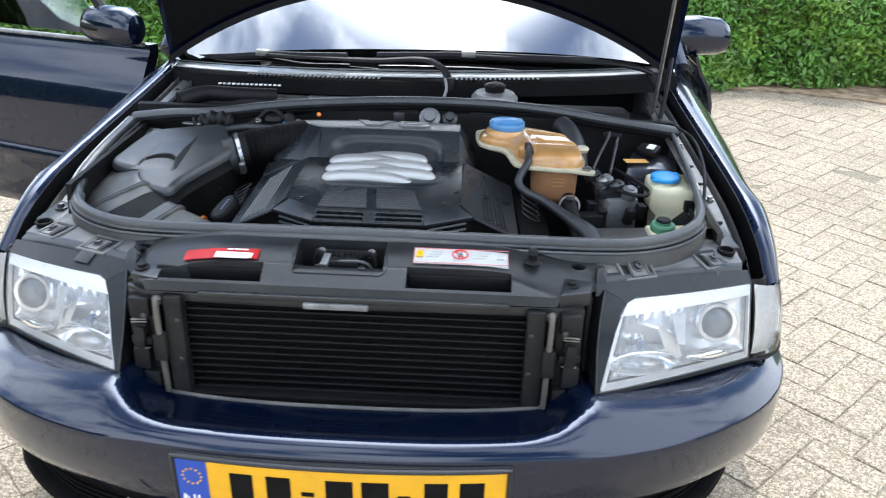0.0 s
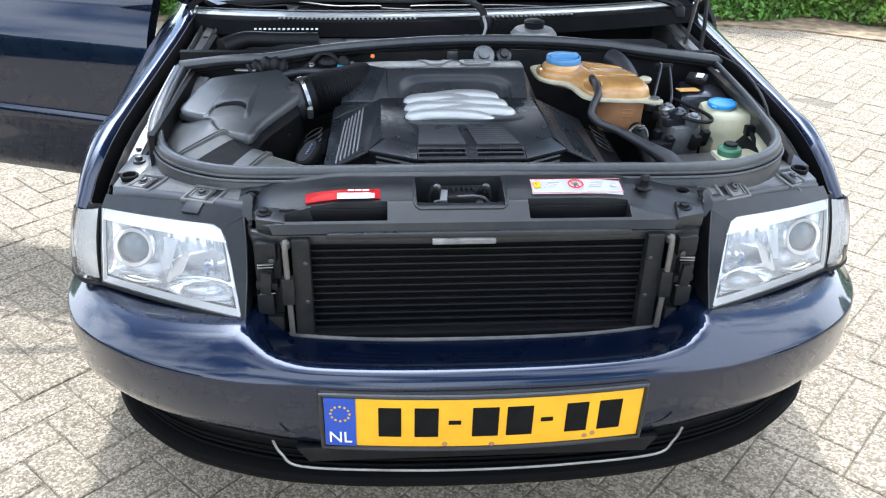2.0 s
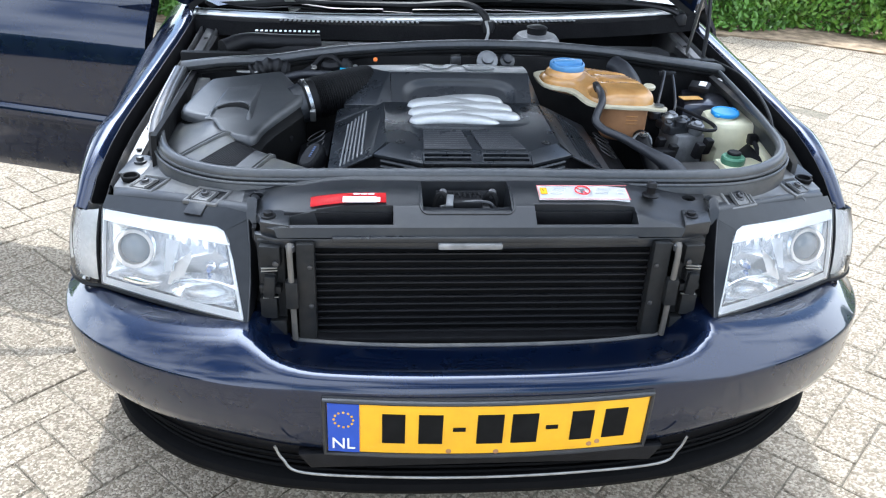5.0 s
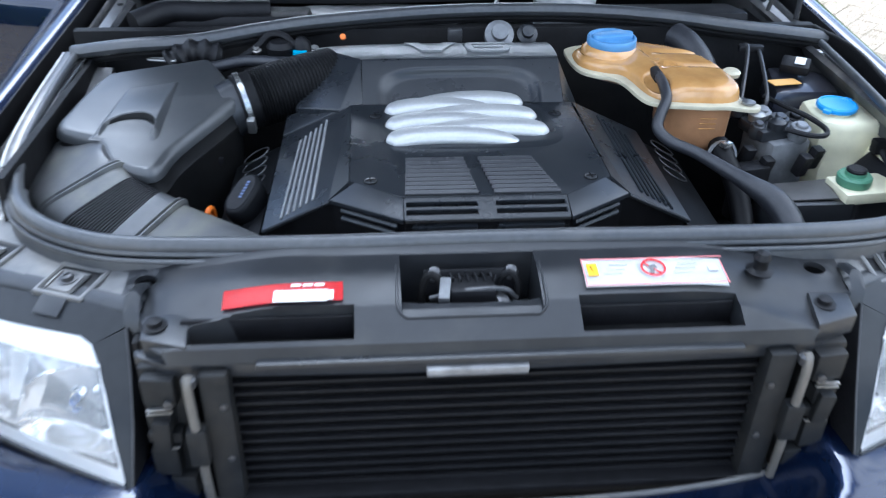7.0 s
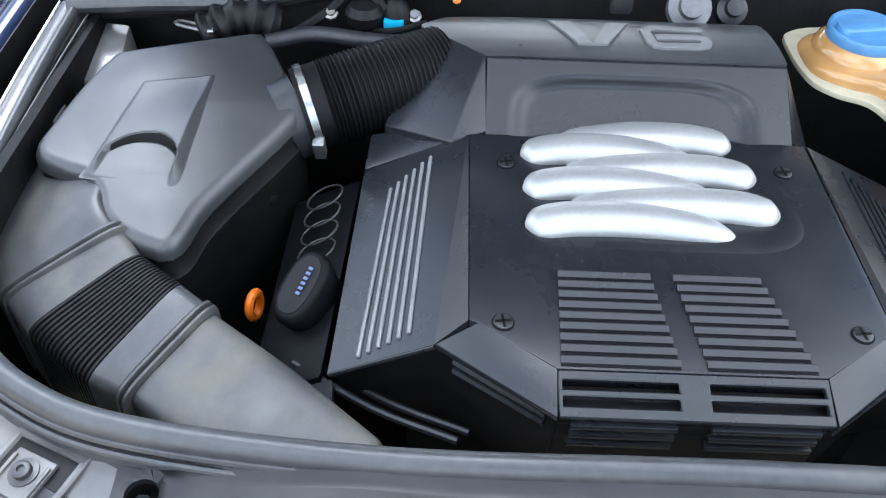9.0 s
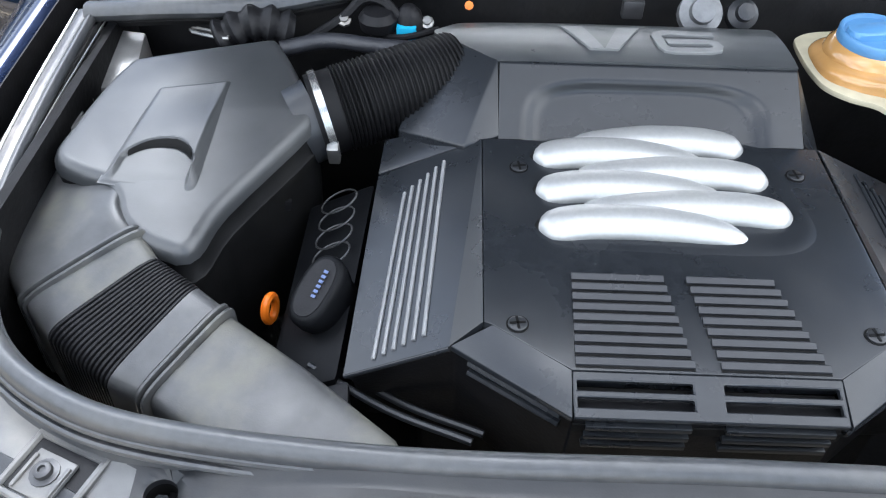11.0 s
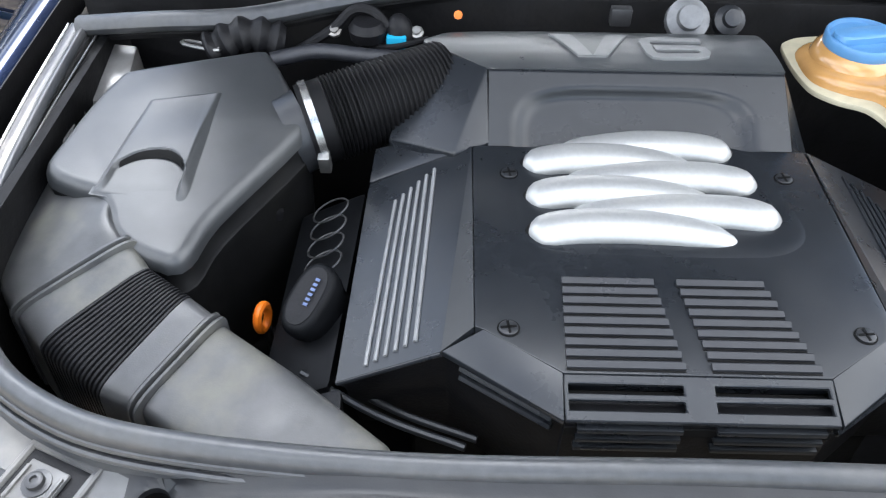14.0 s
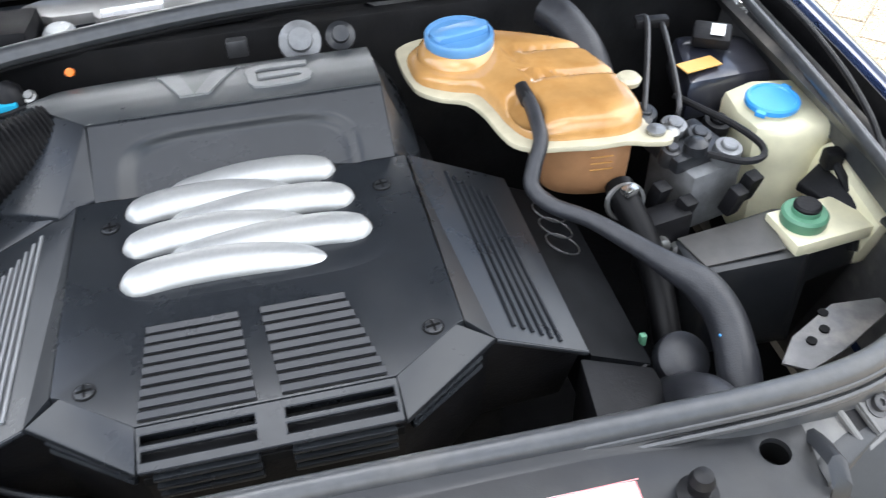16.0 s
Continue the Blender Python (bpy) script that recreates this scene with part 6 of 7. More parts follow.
# louvres: nine low wedges in each of two fields
for xa, xb, xc, xd in ((-0.0865, 0.0000, -0.0825, -0.0090), (0.0190, 0.0985, 0.0090, 0.0790)):
    for k in range(9):
        t = k / 8
        a, b, y = lerp(xa, xc, t), lerp(xb, xd, t), lerp(0.3830, 0.4700, t)
        z = cover_z(y)
        rings = [[(x, y - 0.0040, z - 0.001), (x, y - 0.0036, z + 0.0018), (x, y + 0.0012, z + 0.0036), (x, y + 0.0022, z + 0.0034), (x, y + 0.0026, z - 0.001)] for x in (a, a + 0.0006, b - 0.0006, b)]
        part("cover_slat", loft(rings), M_SLAT, cover, sharp=25)
        # the louvre's shadow, laid down as a black strip
        part("slat_shadow_strip", prism([(a, y - 0.0058, z + 0.0006), (b, y - 0.0058, z + 0.0006), (b, y - 0.0041, z + 0.0006), (a, y - 0.0041, z + 0.0006)], [(a, y - 0.0058, z - 0.001), (b, y - 0.0058, z - 0.001), (b, y - 0.0041, z - 0.001), (a, y - 0.0041, z - 0.001)]), M_INKSHADE, cover, "black strip for the shadow before the louvre")

# front frame of the cover: one plate with four slots
xs, ts = (-0.0890, -0.0862, -0.0030, 0.0190, 0.1015, 0.1050), (0.0, 0.19, 0.41, 0.54, 0.77, 1.0)
bm = bmesh.new()
net = [[bm.verts.new((x, *FA.lerp(FB, t).yz)) for t in ts] for x in xs]
for i in range(5):
    for j in range(5):
        if not (i in (1, 3) and j in (1, 3)):
            bm.faces.new((net[i][j], net[i + 1][j], net[i + 1][j + 1], net[i][j + 1]))
bmesh.ops.recalc_face_normals(bm, faces=bm.faces)
bmesh.ops.solidify(bm, geom=bm.faces[:], thickness=0.006)
part("front_frame", bevel(bm, 0.0009, 1, 40), M_COVER, cover, "front plate of the cover with four slots")
# black sheet in place of the shade inside the slots
part("slot_shade", prism([(-0.088, 0.372, 0.833), (0.104, 0.372, 0.833), (0.104, 0.346, 0.823), (-0.088, 0.346, 0.823)], [(-0.088, 0.372, 0.825), (0.104, 0.372, 0.825), (0.104, 0.346, 0.815), (-0.088, 0.346, 0.815)]), M_INKSHADE, cover, "black sheet for the shade behind the slots")
for xa, xb in ((-0.080, -0.004), (0.020, 0.098)):
    for k in range(3):
        part("lower_slat", box(((xa + xb) / 2, 0.3445 + 0.001 * k, 0.8265 - 0.012 * k), (xb - xa, 0.008, 0.005), 0.001), M_COVER, cover)
part("front_skirt", prism([(-0.088, 0.3465, 0.8335), (0.104, 0.3465, 0.8335), (0.104, 0.37, 0.832), (-0.088, 0.37, 0.832)], [(-0.088, 0.356, 0.70), (0.104, 0.356, 0.70), (0.104, 0.38, 0.70), (-0.088, 0.38, 0.70)], 0.001), M_DARK, cover)
for x, y in ((-0.127, 0.417), (0.143, 0.417), (-0.119, 0.612), (0.135, 0.612)):
    z = cover_z(y)
    part("screw_seat", lathe((x, y, z), [(0.0088, -0.001), (0.0088, 0.0006), (0.001, 0.0007)], n=24), M_INKSHADE, cover, "dark ring gap round the screw")
    sc = part("quarter_turn_screw", lathe((x, y, z), [(0.0074, 0), (0.0074, 0.0016), (0.0064, 0.0022), (0.001, 0.0022)], n=24), M_PLASTIC, cover, "round plastic screw")
    for rot in (0, 90):
        part("screw_slot", box((x, y, z + 0.0022), (0.0124, 0.0020, 0.0010), 0, (0, 0, rot + 8)), M_INKSHADE, cover)

# oil filler cap, dipstick
# oval cap, its long way from the front outwards to the rear
oil_turn = Matrix.Translation((-0.290, 0.510, 0.762)) @ Euler((radians(-6), radians(-20), radians(62))).to_matrix().to_4x4()


def oval(a, b, h, n=28):
    return [oil_turn @ Vector((a * math.copysign(abs(math.cos(t)) ** 0.75, math.cos(t)), b * math.copysign(abs(math.sin(t)) ** 0.85, math.sin(t)), h + 0.10 * a * math.cos(t))) for t in lin(0, 2 * math.pi, n + 1)[:-1]]


oil = part("oil_cap", loft([oval(0.030, 0.022, -0.02), oval(0.031, 0.023, 0.004), oval(0.034, 0.0215, 0.010), oval(0.035, 0.0205, 0.022), oval(0.033, 0.0185, 0.027), oval(0.030, 0.016, 0.0285)]), M_VALVE, car, "black oval oil filler cap", sharp=50)
part("cap_face", loft([oval(0.0285, 0.0145, 0.0275), oval(0.028, 0.014, 0.0292), oval(0.002, 0.001, 0.0292)]), M_DARK, oil, "flat dark face with blue print")
for k in range(6):
    p = oil_turn @ Vector((-0.008 + 0.0048 * k, -0.004, 0.0300 + 0.0006 * k))
    part("cap_print", box(p, (0.0026, 0.0042, 0.0006), 0, (0, -20, 62)), M_PRINT, oil)
part("dipstick_ring", tube([(-0.345 + 0.003 * math.cos(a), 0.519 + 0.0095 * math.cos(a), 0.741 + 0.014 * math.sin(a)) for a in lin(0, 2 * math.pi, 17)[:-1]], 0.0042, 8, 0, closed=True), M_ORANGE, car, "orange dipstick ring")
part("dipstick_tube", tube([(-0.343, 0.522, 0.724), (-0.342, 0.524, 0.68), (-0.335, 0.53, 0.60)], 0.004, 8, 4), M_DARK, car)

# ---- air filter box, intake duct and hose ----
def box_top(x, y):
    return 0.832 + 0.172 * (y - 0.615) + 0.05 * max(0.0, x + 0.42)


air = outline([(-0.548, 0.626), (-0.541, 0.660), (-0.528, 0.705), (-0.512, 0.744), (-0.495, 0.756), (-0.390, 0.782), (-0.371, 0.774), (-0.334, 0.700), (-0.331, 0.674), (-0.395, 0.575), (-0.412, 0.530), (-0.424, 0.529), (-0.446, 0.538), (-0.468, 0.556), (-0.478, 0.580), (-0.497, 0.602), (-0.525, 0.612)], 4)
airbox = part("air_filter_box", moulded(air, box_top, [(0, 0), (0.0035, 0.0007), (0.0070, 0.0026), (0.0098, 0.0062), (0.0114, 0.0110), (0.0124, 0.0180), (0.0095, 0.0200)]), M_BOX, car, "black plastic air filter box", sharp=50)
# darker than the lid because the side's shade is put into its colour
part("filter_body", moulded(air, box_top, [(0.0100, 0.0170), (0.0125, 0.0380), (0.0145, 0.0395), (0.0145, 0.0450), (0.010, 0.0470), (0.009, 0.080), (0.004, 0, 0.62)]), M_BODY, airbox, "lower half of the filter box, shade put into its dark colour", sharp=50)
# raised panel, highest along its inner flank, with a scooped finger notch at its foot
def panel_xy(k, v):
    left, right = Vector((-0.494, 0.610)).lerp(Vector((-0.474, 0.712)), v), Vector((-0.421, 0.602)).lerp(Vector((-0.411, 0.722)), v)
    return left.lerp(right, k)


def notch_v(k):
    return 0.10 + 0.20 * (1 - abs(2 * min(1.0, max(0.0, k)) - 1) ** 2.6)


def raised(k, v):
    p = panel_xy(k, v)
    h = 0.0118 * (0.42 + 0.58 * min(1.0, max(0.0, k))) * smooth(-0.10, 0.02, k) * smooth(1.13, 1.0, k) * lerp(1.0, 0.30, smooth(0.3, 1.0, v)) * smooth(1.03, 0.99, v)
    scoop = smooth(notch_v(k), notch_v(k) - 0.03, v) * smooth(-0.02, 0.06, k) * smooth(1.02, 0.94, k)
    h *= 1 - scoop * 0.88
    h *= smooth(-0.20, 0.0, v)
    return Vector((p.x, p.y, box_top(p.x, p.y) + 0.0002 - 0.0012 * max(smooth(-0.06, -0.10, k), smooth(1.13, 1.17, k), smooth(-0.17, -0.20, v), smooth(1.0, 1.03, v)) + h))


part("raised_wedge", grid(raised, lin(-0.12, 1.20, 67), lin(-0.21, 1.06, 90)), M_BOX, airbox, "raised panel on the lid with a finger scoop", sharp=40)
# the undercut's shade, drawn as a black strip along the notch
lipline = [raised(k, notch_v(k) + 0.002) for k in lin(0.07, 0.93, 25)]
part("grip_notch_shade", loft([[p + Vector((0, 0.001, -0.0006)) for p in lipline], [p + Vector((0, -0.0045, -0.0036)) for p in lipline], [p + Vector((0, -0.0070, -0.0078)) for p in lipline]], False, False), M_INKSHADE, airbox, "black strip for the shade under the finger notch")
part("box_outlet", tube([(-0.338, 0.703, 0.814), (-0.318, 0.712, 0.821)], 0.042, 20, 0), M_PLASTIC, airbox)

# duct: sections across its way from the box towards the front
sec = [((-0.575, 0.640, 0.795), (-0.478, 0.600, 0.822)), ((-0.585, 0.560, 0.785), (-0.480, 0.572, 0.823)), ((-0.576, 0.515, 0.782), (-0.470, 0.553, 0.820)), ((-0.550, 0.483, 0.780), (-0.457, 0.540, 0.815))]


def duct_ring(a, b, grow=0.0, depth=0.09):
    a, b = Vector(a), Vector(b)
    d = (b - a).normalized()
    a, b = a - d * grow, b + d * grow
    mid, half = (a + b) / 2, (b - a) / 2
    ring = [a - Vector((0, 0, depth))]
    for t in lin(math.pi, 0, 17):
        c, h = math.cos(t), math.sin(t)
        ring.append(mid + half * math.copysign(abs(c) ** 0.42, c) + Vector((0, 0, -0.012 + (0.018 + grow) * h ** 0.42)))
    ring.append(b - Vector((0, 0, depth)))
    return ring


ea, eb = spline([a for a, b in sec], 4), spline([b for a, b in sec], 4)
duct = part("intake_duct", loft([duct_ring(a, b) for a, b in zip(ea, eb)]), M_DUCT, car, "black plastic intake duct with a ribbed bellows", sharp=50)
P0, P1 = ((-0.547, 0.480, 0.780), (-0.455, 0.538, 0.814)), ((-0.515, 0.447, 0.778), (-0.434, 0.512, 0.808))
P2, P3 = ((-0.452, 0.402, 0.774), (-0.393, 0.486, 0.800)), ((-0.412, 0.383, 0.778), (-0.358, 0.458, 0.798))
part("duct_collar", loft([duct_ring(*P0, 0.0015), duct_ring(*P1, 0.0015)]), M_DUCT, duct)
n = 15
for k in range(n):
    mid = lambda t, i: tuple(lerp(P1[i][j], P2[i][j], t) for j in range(3))
    t0, t1 = k / n, (k + 1) / n
    e = 0.26 / n
    part("bellows_rib", loft([duct_ring(mid(t0, 0), mid(t0, 1), -0.004), duct_ring(mid(t0 + e, 0), mid(t0 + e, 1), 0.002), duct_ring(mid(t1 - e, 0), mid(t1 - e, 1), 0.002), duct_ring(mid(t1, 0), mid(t1, 1), -0.004)]), M_DARK, duct)
part("duct_collar", loft([duct_ring(*P2, 0.0015), duct_ring((-0.425, 0.390, 0.777), (-0.370, 0.468, 0.799), 0.0015)]), M_DUCT, duct)


def bead(a, b, step, first=0.0):
    """Two thin ridges round the duct."""
    for k in range(2):
        o = Vector(step) * (k + first)
        part("duct_bead", loft([duct_ring(Vector(a) + o, Vector(b) + o, 0.001), duct_ring(Vector(a) + o * 1.0 + Vector(step) * 0.2, Vector(b) + o + Vector(step) * 0.2, 0.0045), duct_ring(Vector(a) + o + Vector(step) * 0.55, Vector(b) + o + Vector(step) * 0.55, 0.0045), duct_ring(Vector(a) + o + Vector(step) * 0.75, Vector(b) + o + Vector(step) * 0.75, 0.001)]), M_DUCT, duct)


bead((-0.424, 0.389, 0.777), (-0.369, 0.467, 0.799), (0.0058, -0.0045, 0))
bead((-0.553, 0.486, 0.780), (-0.460, 0.543, 0.815), (0.0058, -0.0055, 0))
for o in (0.0, 1.0):
    part("duct_ledge", tube([Vector(p) + Vector((0.010, 0.016, -0.012)) * o for p in ((-0.298, 0.448, 0.750), (-0.227, 0.404, 0.750), (-0.157, 0.376, 0.750))], 0.0035, 8, 5), M_PLASTIC, car, "thin black ledge beside the duct")
part("duct_snout", loft([duct_ring(*P3), duct_ring((-0.36, 0.345, 0.786), (-0.290, 0.408, 0.798)), duct_ring((-0.30, 0.318, 0.786), (-0.215, 0.345, 0.798)), duct_ring((-0.28, 0.30, 0.78), (-0.19, 0.31, 0.79))]), M_DUCT, duct, sharp=50)

# corrugated hose and its clamp
H0, H1, H2, H3 = Vector((-0.322, 0.711, 0.822)), Vector((-0.290, 0.722, 0.828)), Vector((-0.235, 0.745, 0.836)), Vector((-0.180, 0.775, 0.838))
hose = part("intake_hose", tube([H0, H1, H2, H3], lambda t: 0.0435 + (0.0017 * math.sin(t * 76 * math.pi) if t > 0.27 else 0), 24, 96), M_BLACKHOSE, car, "black corrugated intake hose", sharp=80)
clamp = part("hose_clamp", tube([H0.lerp(H1, 0.14), H0.lerp(H1, 0.36)], 0.0460, 32, 0), M_CLAMP, car, "bright steel hose clamp")
part("clamp_screw", box((-0.300, 0.674, 0.805), (0.012, 0.012, 0.026), 0.002, (20, 0, 0)), M_STEEL, clamp)

# odds and ends behind and beside the box
part("breather_pipe", tube([(-0.37, 0.800, 0.845), (-0.32, 0.812, 0.850), (-0.26, 0.80, 0.852), (-0.20, 0.80, 0.850)], 0.009, 10, 6), M_HOSE, car, "black breather pipe")
plug = part("sensor_plug", box((-0.236, 0.838, 0.850), (0.022, 0.016, 0.016), 0.002), M_CYAN, car, "bright blue sensor plug")
part("plug_body", lathe((-0.234, 0.850, 0.850), [(0.018, 0), (0.014, 0.016), (0.007, 0.024), (0.001, 0.026)], n=14), M_DARK, plug)
part("vacuum_unit", lathe((-0.268, 0.845, 0.850), [(0.020, 0), (0.022, 0.012), (0.016, 0.020), (0.002, 0.022)], n=18), M_DARK, car, "black vacuum unit")
for x in (-0.306, -0.214):
    part("hex_bolt", lathe((x, 0.850, 0.853), [(0.008, 0), (0.008, 0.004), (0.005, 0.005), (0.005, 0.008)], (0, -0.6, 1), 8), M_STEEL, car)
part("vacuum_hose", tube([(-0.36, 0.83, 0.83), (-0.31, 0.85, 0.855), (-0.285, 0.858, 0.876), (-0.262, 0.856, 0.875), (-0.245, 0.846, 0.862)], 0.006, 8, 6), M_DARK, car)
part("cable", tube([(-0.30, 0.83, 0.835), (-0.27, 0.835, 0.842), (-0.235, 0.822, 0.852), (-0.20, 0.83, 0.858)], 0.0035, 8, 6), M_DARK, car)
part("corrugated_boot", tube([(-0.44, 0.815, 0.845), (-0.40, 0.825, 0.860), (-0.36, 0.83, 0.850)], lambda t: 0.020 + 0.003 * math.sin(t * 30), 14, 14), M_DARK, car, "black corrugated boot")
part("orange_cap", lathe((-0.168, 0.866, 0.868), [(0.005, 0), (0.005, 0.006), (0.001, 0.007)], (0, -0.8, 0.5), 8), M_ORANGE, car)
for x, r, m in ((0.086, 0.024, M_UNIT), (0.132, 0.017, M_PLASTIC)):
    k = part("round_knob", lathe((x, 0.862, 0.868), [(r * 0.5, -0.01), (r, 0), (r, 0.012), (r * 0.6, 0.016), (r * 0.55, 0.024), (0.001, 0.025)], (0, -0.75, 0.65), 20), m, car, "round pale knob" if r > 0.02 else "small dark knob")
part("bulkhead_bracket", box((0.015, 0.872, 0.868), (0.024, 0.012, 0.022), 0.003), M_BOLT, car)
# painted sheet made pale: dust, plus sun and mirrored sky in the colour
part("strut_tower_sheet", prism([(-0.596, 0.775, 0.800), (-0.555, 0.775, 0.806), (-0.534, 0.815, 0.818), (-0.538, 0.862, 0.824), (-0.588, 0.872, 0.822)], [(-0.60, 0.775, 0.76), (-0.556, 0.775, 0.76), (-0.530, 0.815, 0.76), (-0.534, 0.862, 0.76), (-0.594, 0.875, 0.76)], 0.004), M_SHEET, car, "dusty inner wing sheet, made pale for the sun and sky on it")
part("wing_block", box((-0.583, 0.715, 0.800), (0.030, 0.060, 0.030), 0.004, (0, 8, 14)), M_SHEET, car, "pale metal block by the wing")
part("wing_bracket", box((-0.588, 0.758, 0.806), (0.036, 0.026, 0.008), 0.002, (0, 8, 14)), M_SHEET, car)
part("wire_clip", tube([(-0.470, 0.822, 0.850), (-0.430, 0.800, 0.856), (-0.428, 0.806, 0.856), (-0.466, 0.829, 0.850)], 0.0022, 6, 3, closed=True), M_STEEL, car)
part("dark_hose_behind", tube([(-0.52, 0.95, 0.865), (-0.47, 0.99, 0.872), (-0.40, 1.0, 0.868), (-0.30, 1.02, 0.862)], 0.020, 10, 6), M_DARK, car)
part("lead_clip", box((-0.352, 0.640, 0.768), (0.018, 0.020, 0.014), 0.003, (0, 15, 25)), M_DARK, car)

# ---- coolant tank ----
flange = [(0.199, 0.852), (0.192, 0.838), (0.192, 0.800), (0.195, 0.775), (0.202, 0.752), (0.222, 0.733), (0.247, 0.720), (0.259, 0.692), (0.265, 0.660), (0.274, 0.634), (0.294, 0.620), (0.324, 0.615), (0.352, 0.610), (0.386, 0.609), (0.406, 0.602), (0.428, 0.599), (0.434, 0.616), (0.416, 0.634), (0.420, 0.690), (0.407, 0.755), (0.350, 0.830), (0.280, 0.864), (0.225, 0.864)]
tank = part("coolant_tank", slab(outline(flange, 3), 0.8450, 0.8515, 0.0018), M_FLANGE, car, "ochre-brown coolant tank with a cream seam")
ctr = Vector((0.325, 0.735, 0))


def inset(poly, k, z, c=ctr):
    return [Vector((c.x + (x - c.x) * k, c.y + (y - c.y) * k, z)) for x, y in poly]


dome = [(0.205, 0.830), (0.200, 0.795), (0.207, 0.764), (0.234, 0.743), (0.260, 0.731), (0.270, 0.705), (0.277, 0.668), (0.289, 0.640), (0.312, 0.628), (0.352, 0.622), (0.388, 0.621), (0.411, 0.634), (0.415, 0.660), (0.413, 0.700), (0.402, 0.750), (0.388, 0.788), (0.345, 0.822), (0.285, 0.850), (0.232, 0.851)]
dome_line = outline(dome, 8)


def groove(x, y):
    """Depth of the narrow valleys that part the tank's top into pads, and of the pocket where the hose plugs in."""
    a = y + 0.10 * (x - 0.36)
    cross = max(math.exp(-((a - 0.712) / 0.0045) ** 2), math.exp(-((a - 0.772) / 0.0045) ** 2)) * smooth(0.312, 0.324, x)
    long = math.exp(-((x - 0.316 + 0.10 * (y - 0.72)) / 0.006) ** 2) * smooth(0.700, 0.715, y) * smooth(0.80, 0.78, y)
    pocket = smooth(0.022, 0.014, math.hypot((x - 0.296) * 1.15, (y - 0.668) * 0.62))
    return max(cross * 1.2, long * 0.9, 1.7 * pocket)


def pleated(k, z, amp):
    """A ring of the tank's upper half: the pads stand higher than the neck under the cap."""
    ring = inset(dome_line, k, z)
    for p in ring:
        low = smooth(0.305, 0.262, p.x + 0.25 * (p.y - 0.76)) * 0.35
        p.z = 0.852 + (p.z - 0.852) * (1 - low) - amp * groove(p.x, p.y) - 0.035 * max(0.0, p.y - 0.70) * smooth(0.853, 0.866, z)
    return ring


bm = loft([pleated(1.0, 0.851, 0), pleated(0.990, 0.859, 0), pleated(0.972, 0.8660, 0.002), pleated(0.945, 0.8705, 0.004), pleated(0.905, 0.8730, 0.006)] + [pleated(k, z, 0.0065) for k, z in ((0.86, 0.8742), (0.82, 0.8748), (0.77, 0.8752), (0.72, 0.8755), (0.66, 0.8757), (0.60, 0.8759), (0.54, 0.876), (0.47, 0.8761), (0.40, 0.8762), (0.33, 0.8763), (0.25, 0.8764), (0.16, 0.8764), (0.06, 0.8764))])
part("tank_dome", bm, M_TANK, tank, "ochre upper half parted into pads", sharp=60)
belly = outline([(0.310, 0.668), (0.318, 0.640), (0.348, 0.624), (0.388, 0.620), (0.403, 0.636), (0.404, 0.690), (0.386, 0.740), (0.345, 0.765), (0.318, 0.730)], 4)
bc = Vector((0.352, 0.690, 0))
bm = loft([inset(belly, 1.03, 0.849, bc), inset(belly, 1.0, 0.838, bc), inset(belly, 0.97, 0.788, bc), inset(belly, 0.93, 0.775, bc), inset(belly, 0.80, 0.768, bc)])
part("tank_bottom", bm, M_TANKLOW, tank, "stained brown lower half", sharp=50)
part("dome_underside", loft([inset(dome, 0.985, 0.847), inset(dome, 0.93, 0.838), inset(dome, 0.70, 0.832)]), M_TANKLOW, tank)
for k in range(3):
    part("level_mark", box((0.365, 0.6195, 0.828 - 0.008 * k), (0.024, 0.002, 0.0008), 0, (0, 0, -4)), M_TANK, tank)
part("filler_neck", lathe((0.258, 0.803, 0.856), [(0.048, -0.006), (0.0475, 0.006), (0.0445, 0.014), (0.039, 0.019), (0.034, 0.022)], n=36), M_TANK, tank)
bm = lathe((0.2595, 0.804, 0.8725), [(0.0375, 0), (0.0390, 0.002), (0.0390, 0.0135), (0.0375, 0.0155), (0.0350, 0.0155), (0.0335, 0.0120), (0.001, 0.0115)], n=44)
cap = part("tank_cap", bm, M_BLUECAP, tank, "blue screw cap")
part("cap_bar", loft([[Vector((0.2595, 0.804, 0.8840)) + Euler((0, 0, radians(12))).to_matrix() @ Vector((0.0345 * math.cos(a), wd * (1 + 0.9 * abs(math.cos(a)) ** 3) * math.sin(a) * 0.9, hh)) for a in lin(0, 2 * math.pi, 33)[:-1]] for wd, hh in ((0.015, 0), (0.014, 0.0065), (0.011, 0.0085))]), M_BLUECAP, tank)
part("nipple", tube([(0.303, 0.706, 0.868), (0.303, 0.680, 0.867)], 0.0085, 12, 0), M_DARK, tank)
part("flange_eye", lathe((0.418, 0.616, 0.853), [(0.010, 0), (0.010, 0.003), (0.005, 0.003), (0.001, 0.004)], n=14), M_STEEL, tank)
part("rear_stub", lathe((0.415, 0.688, 0.866), [(0.012, 0), (0.014, 0.006), (0.010, 0.010), (0.001, 0.011)], n=16), M_FLANGE, tank)

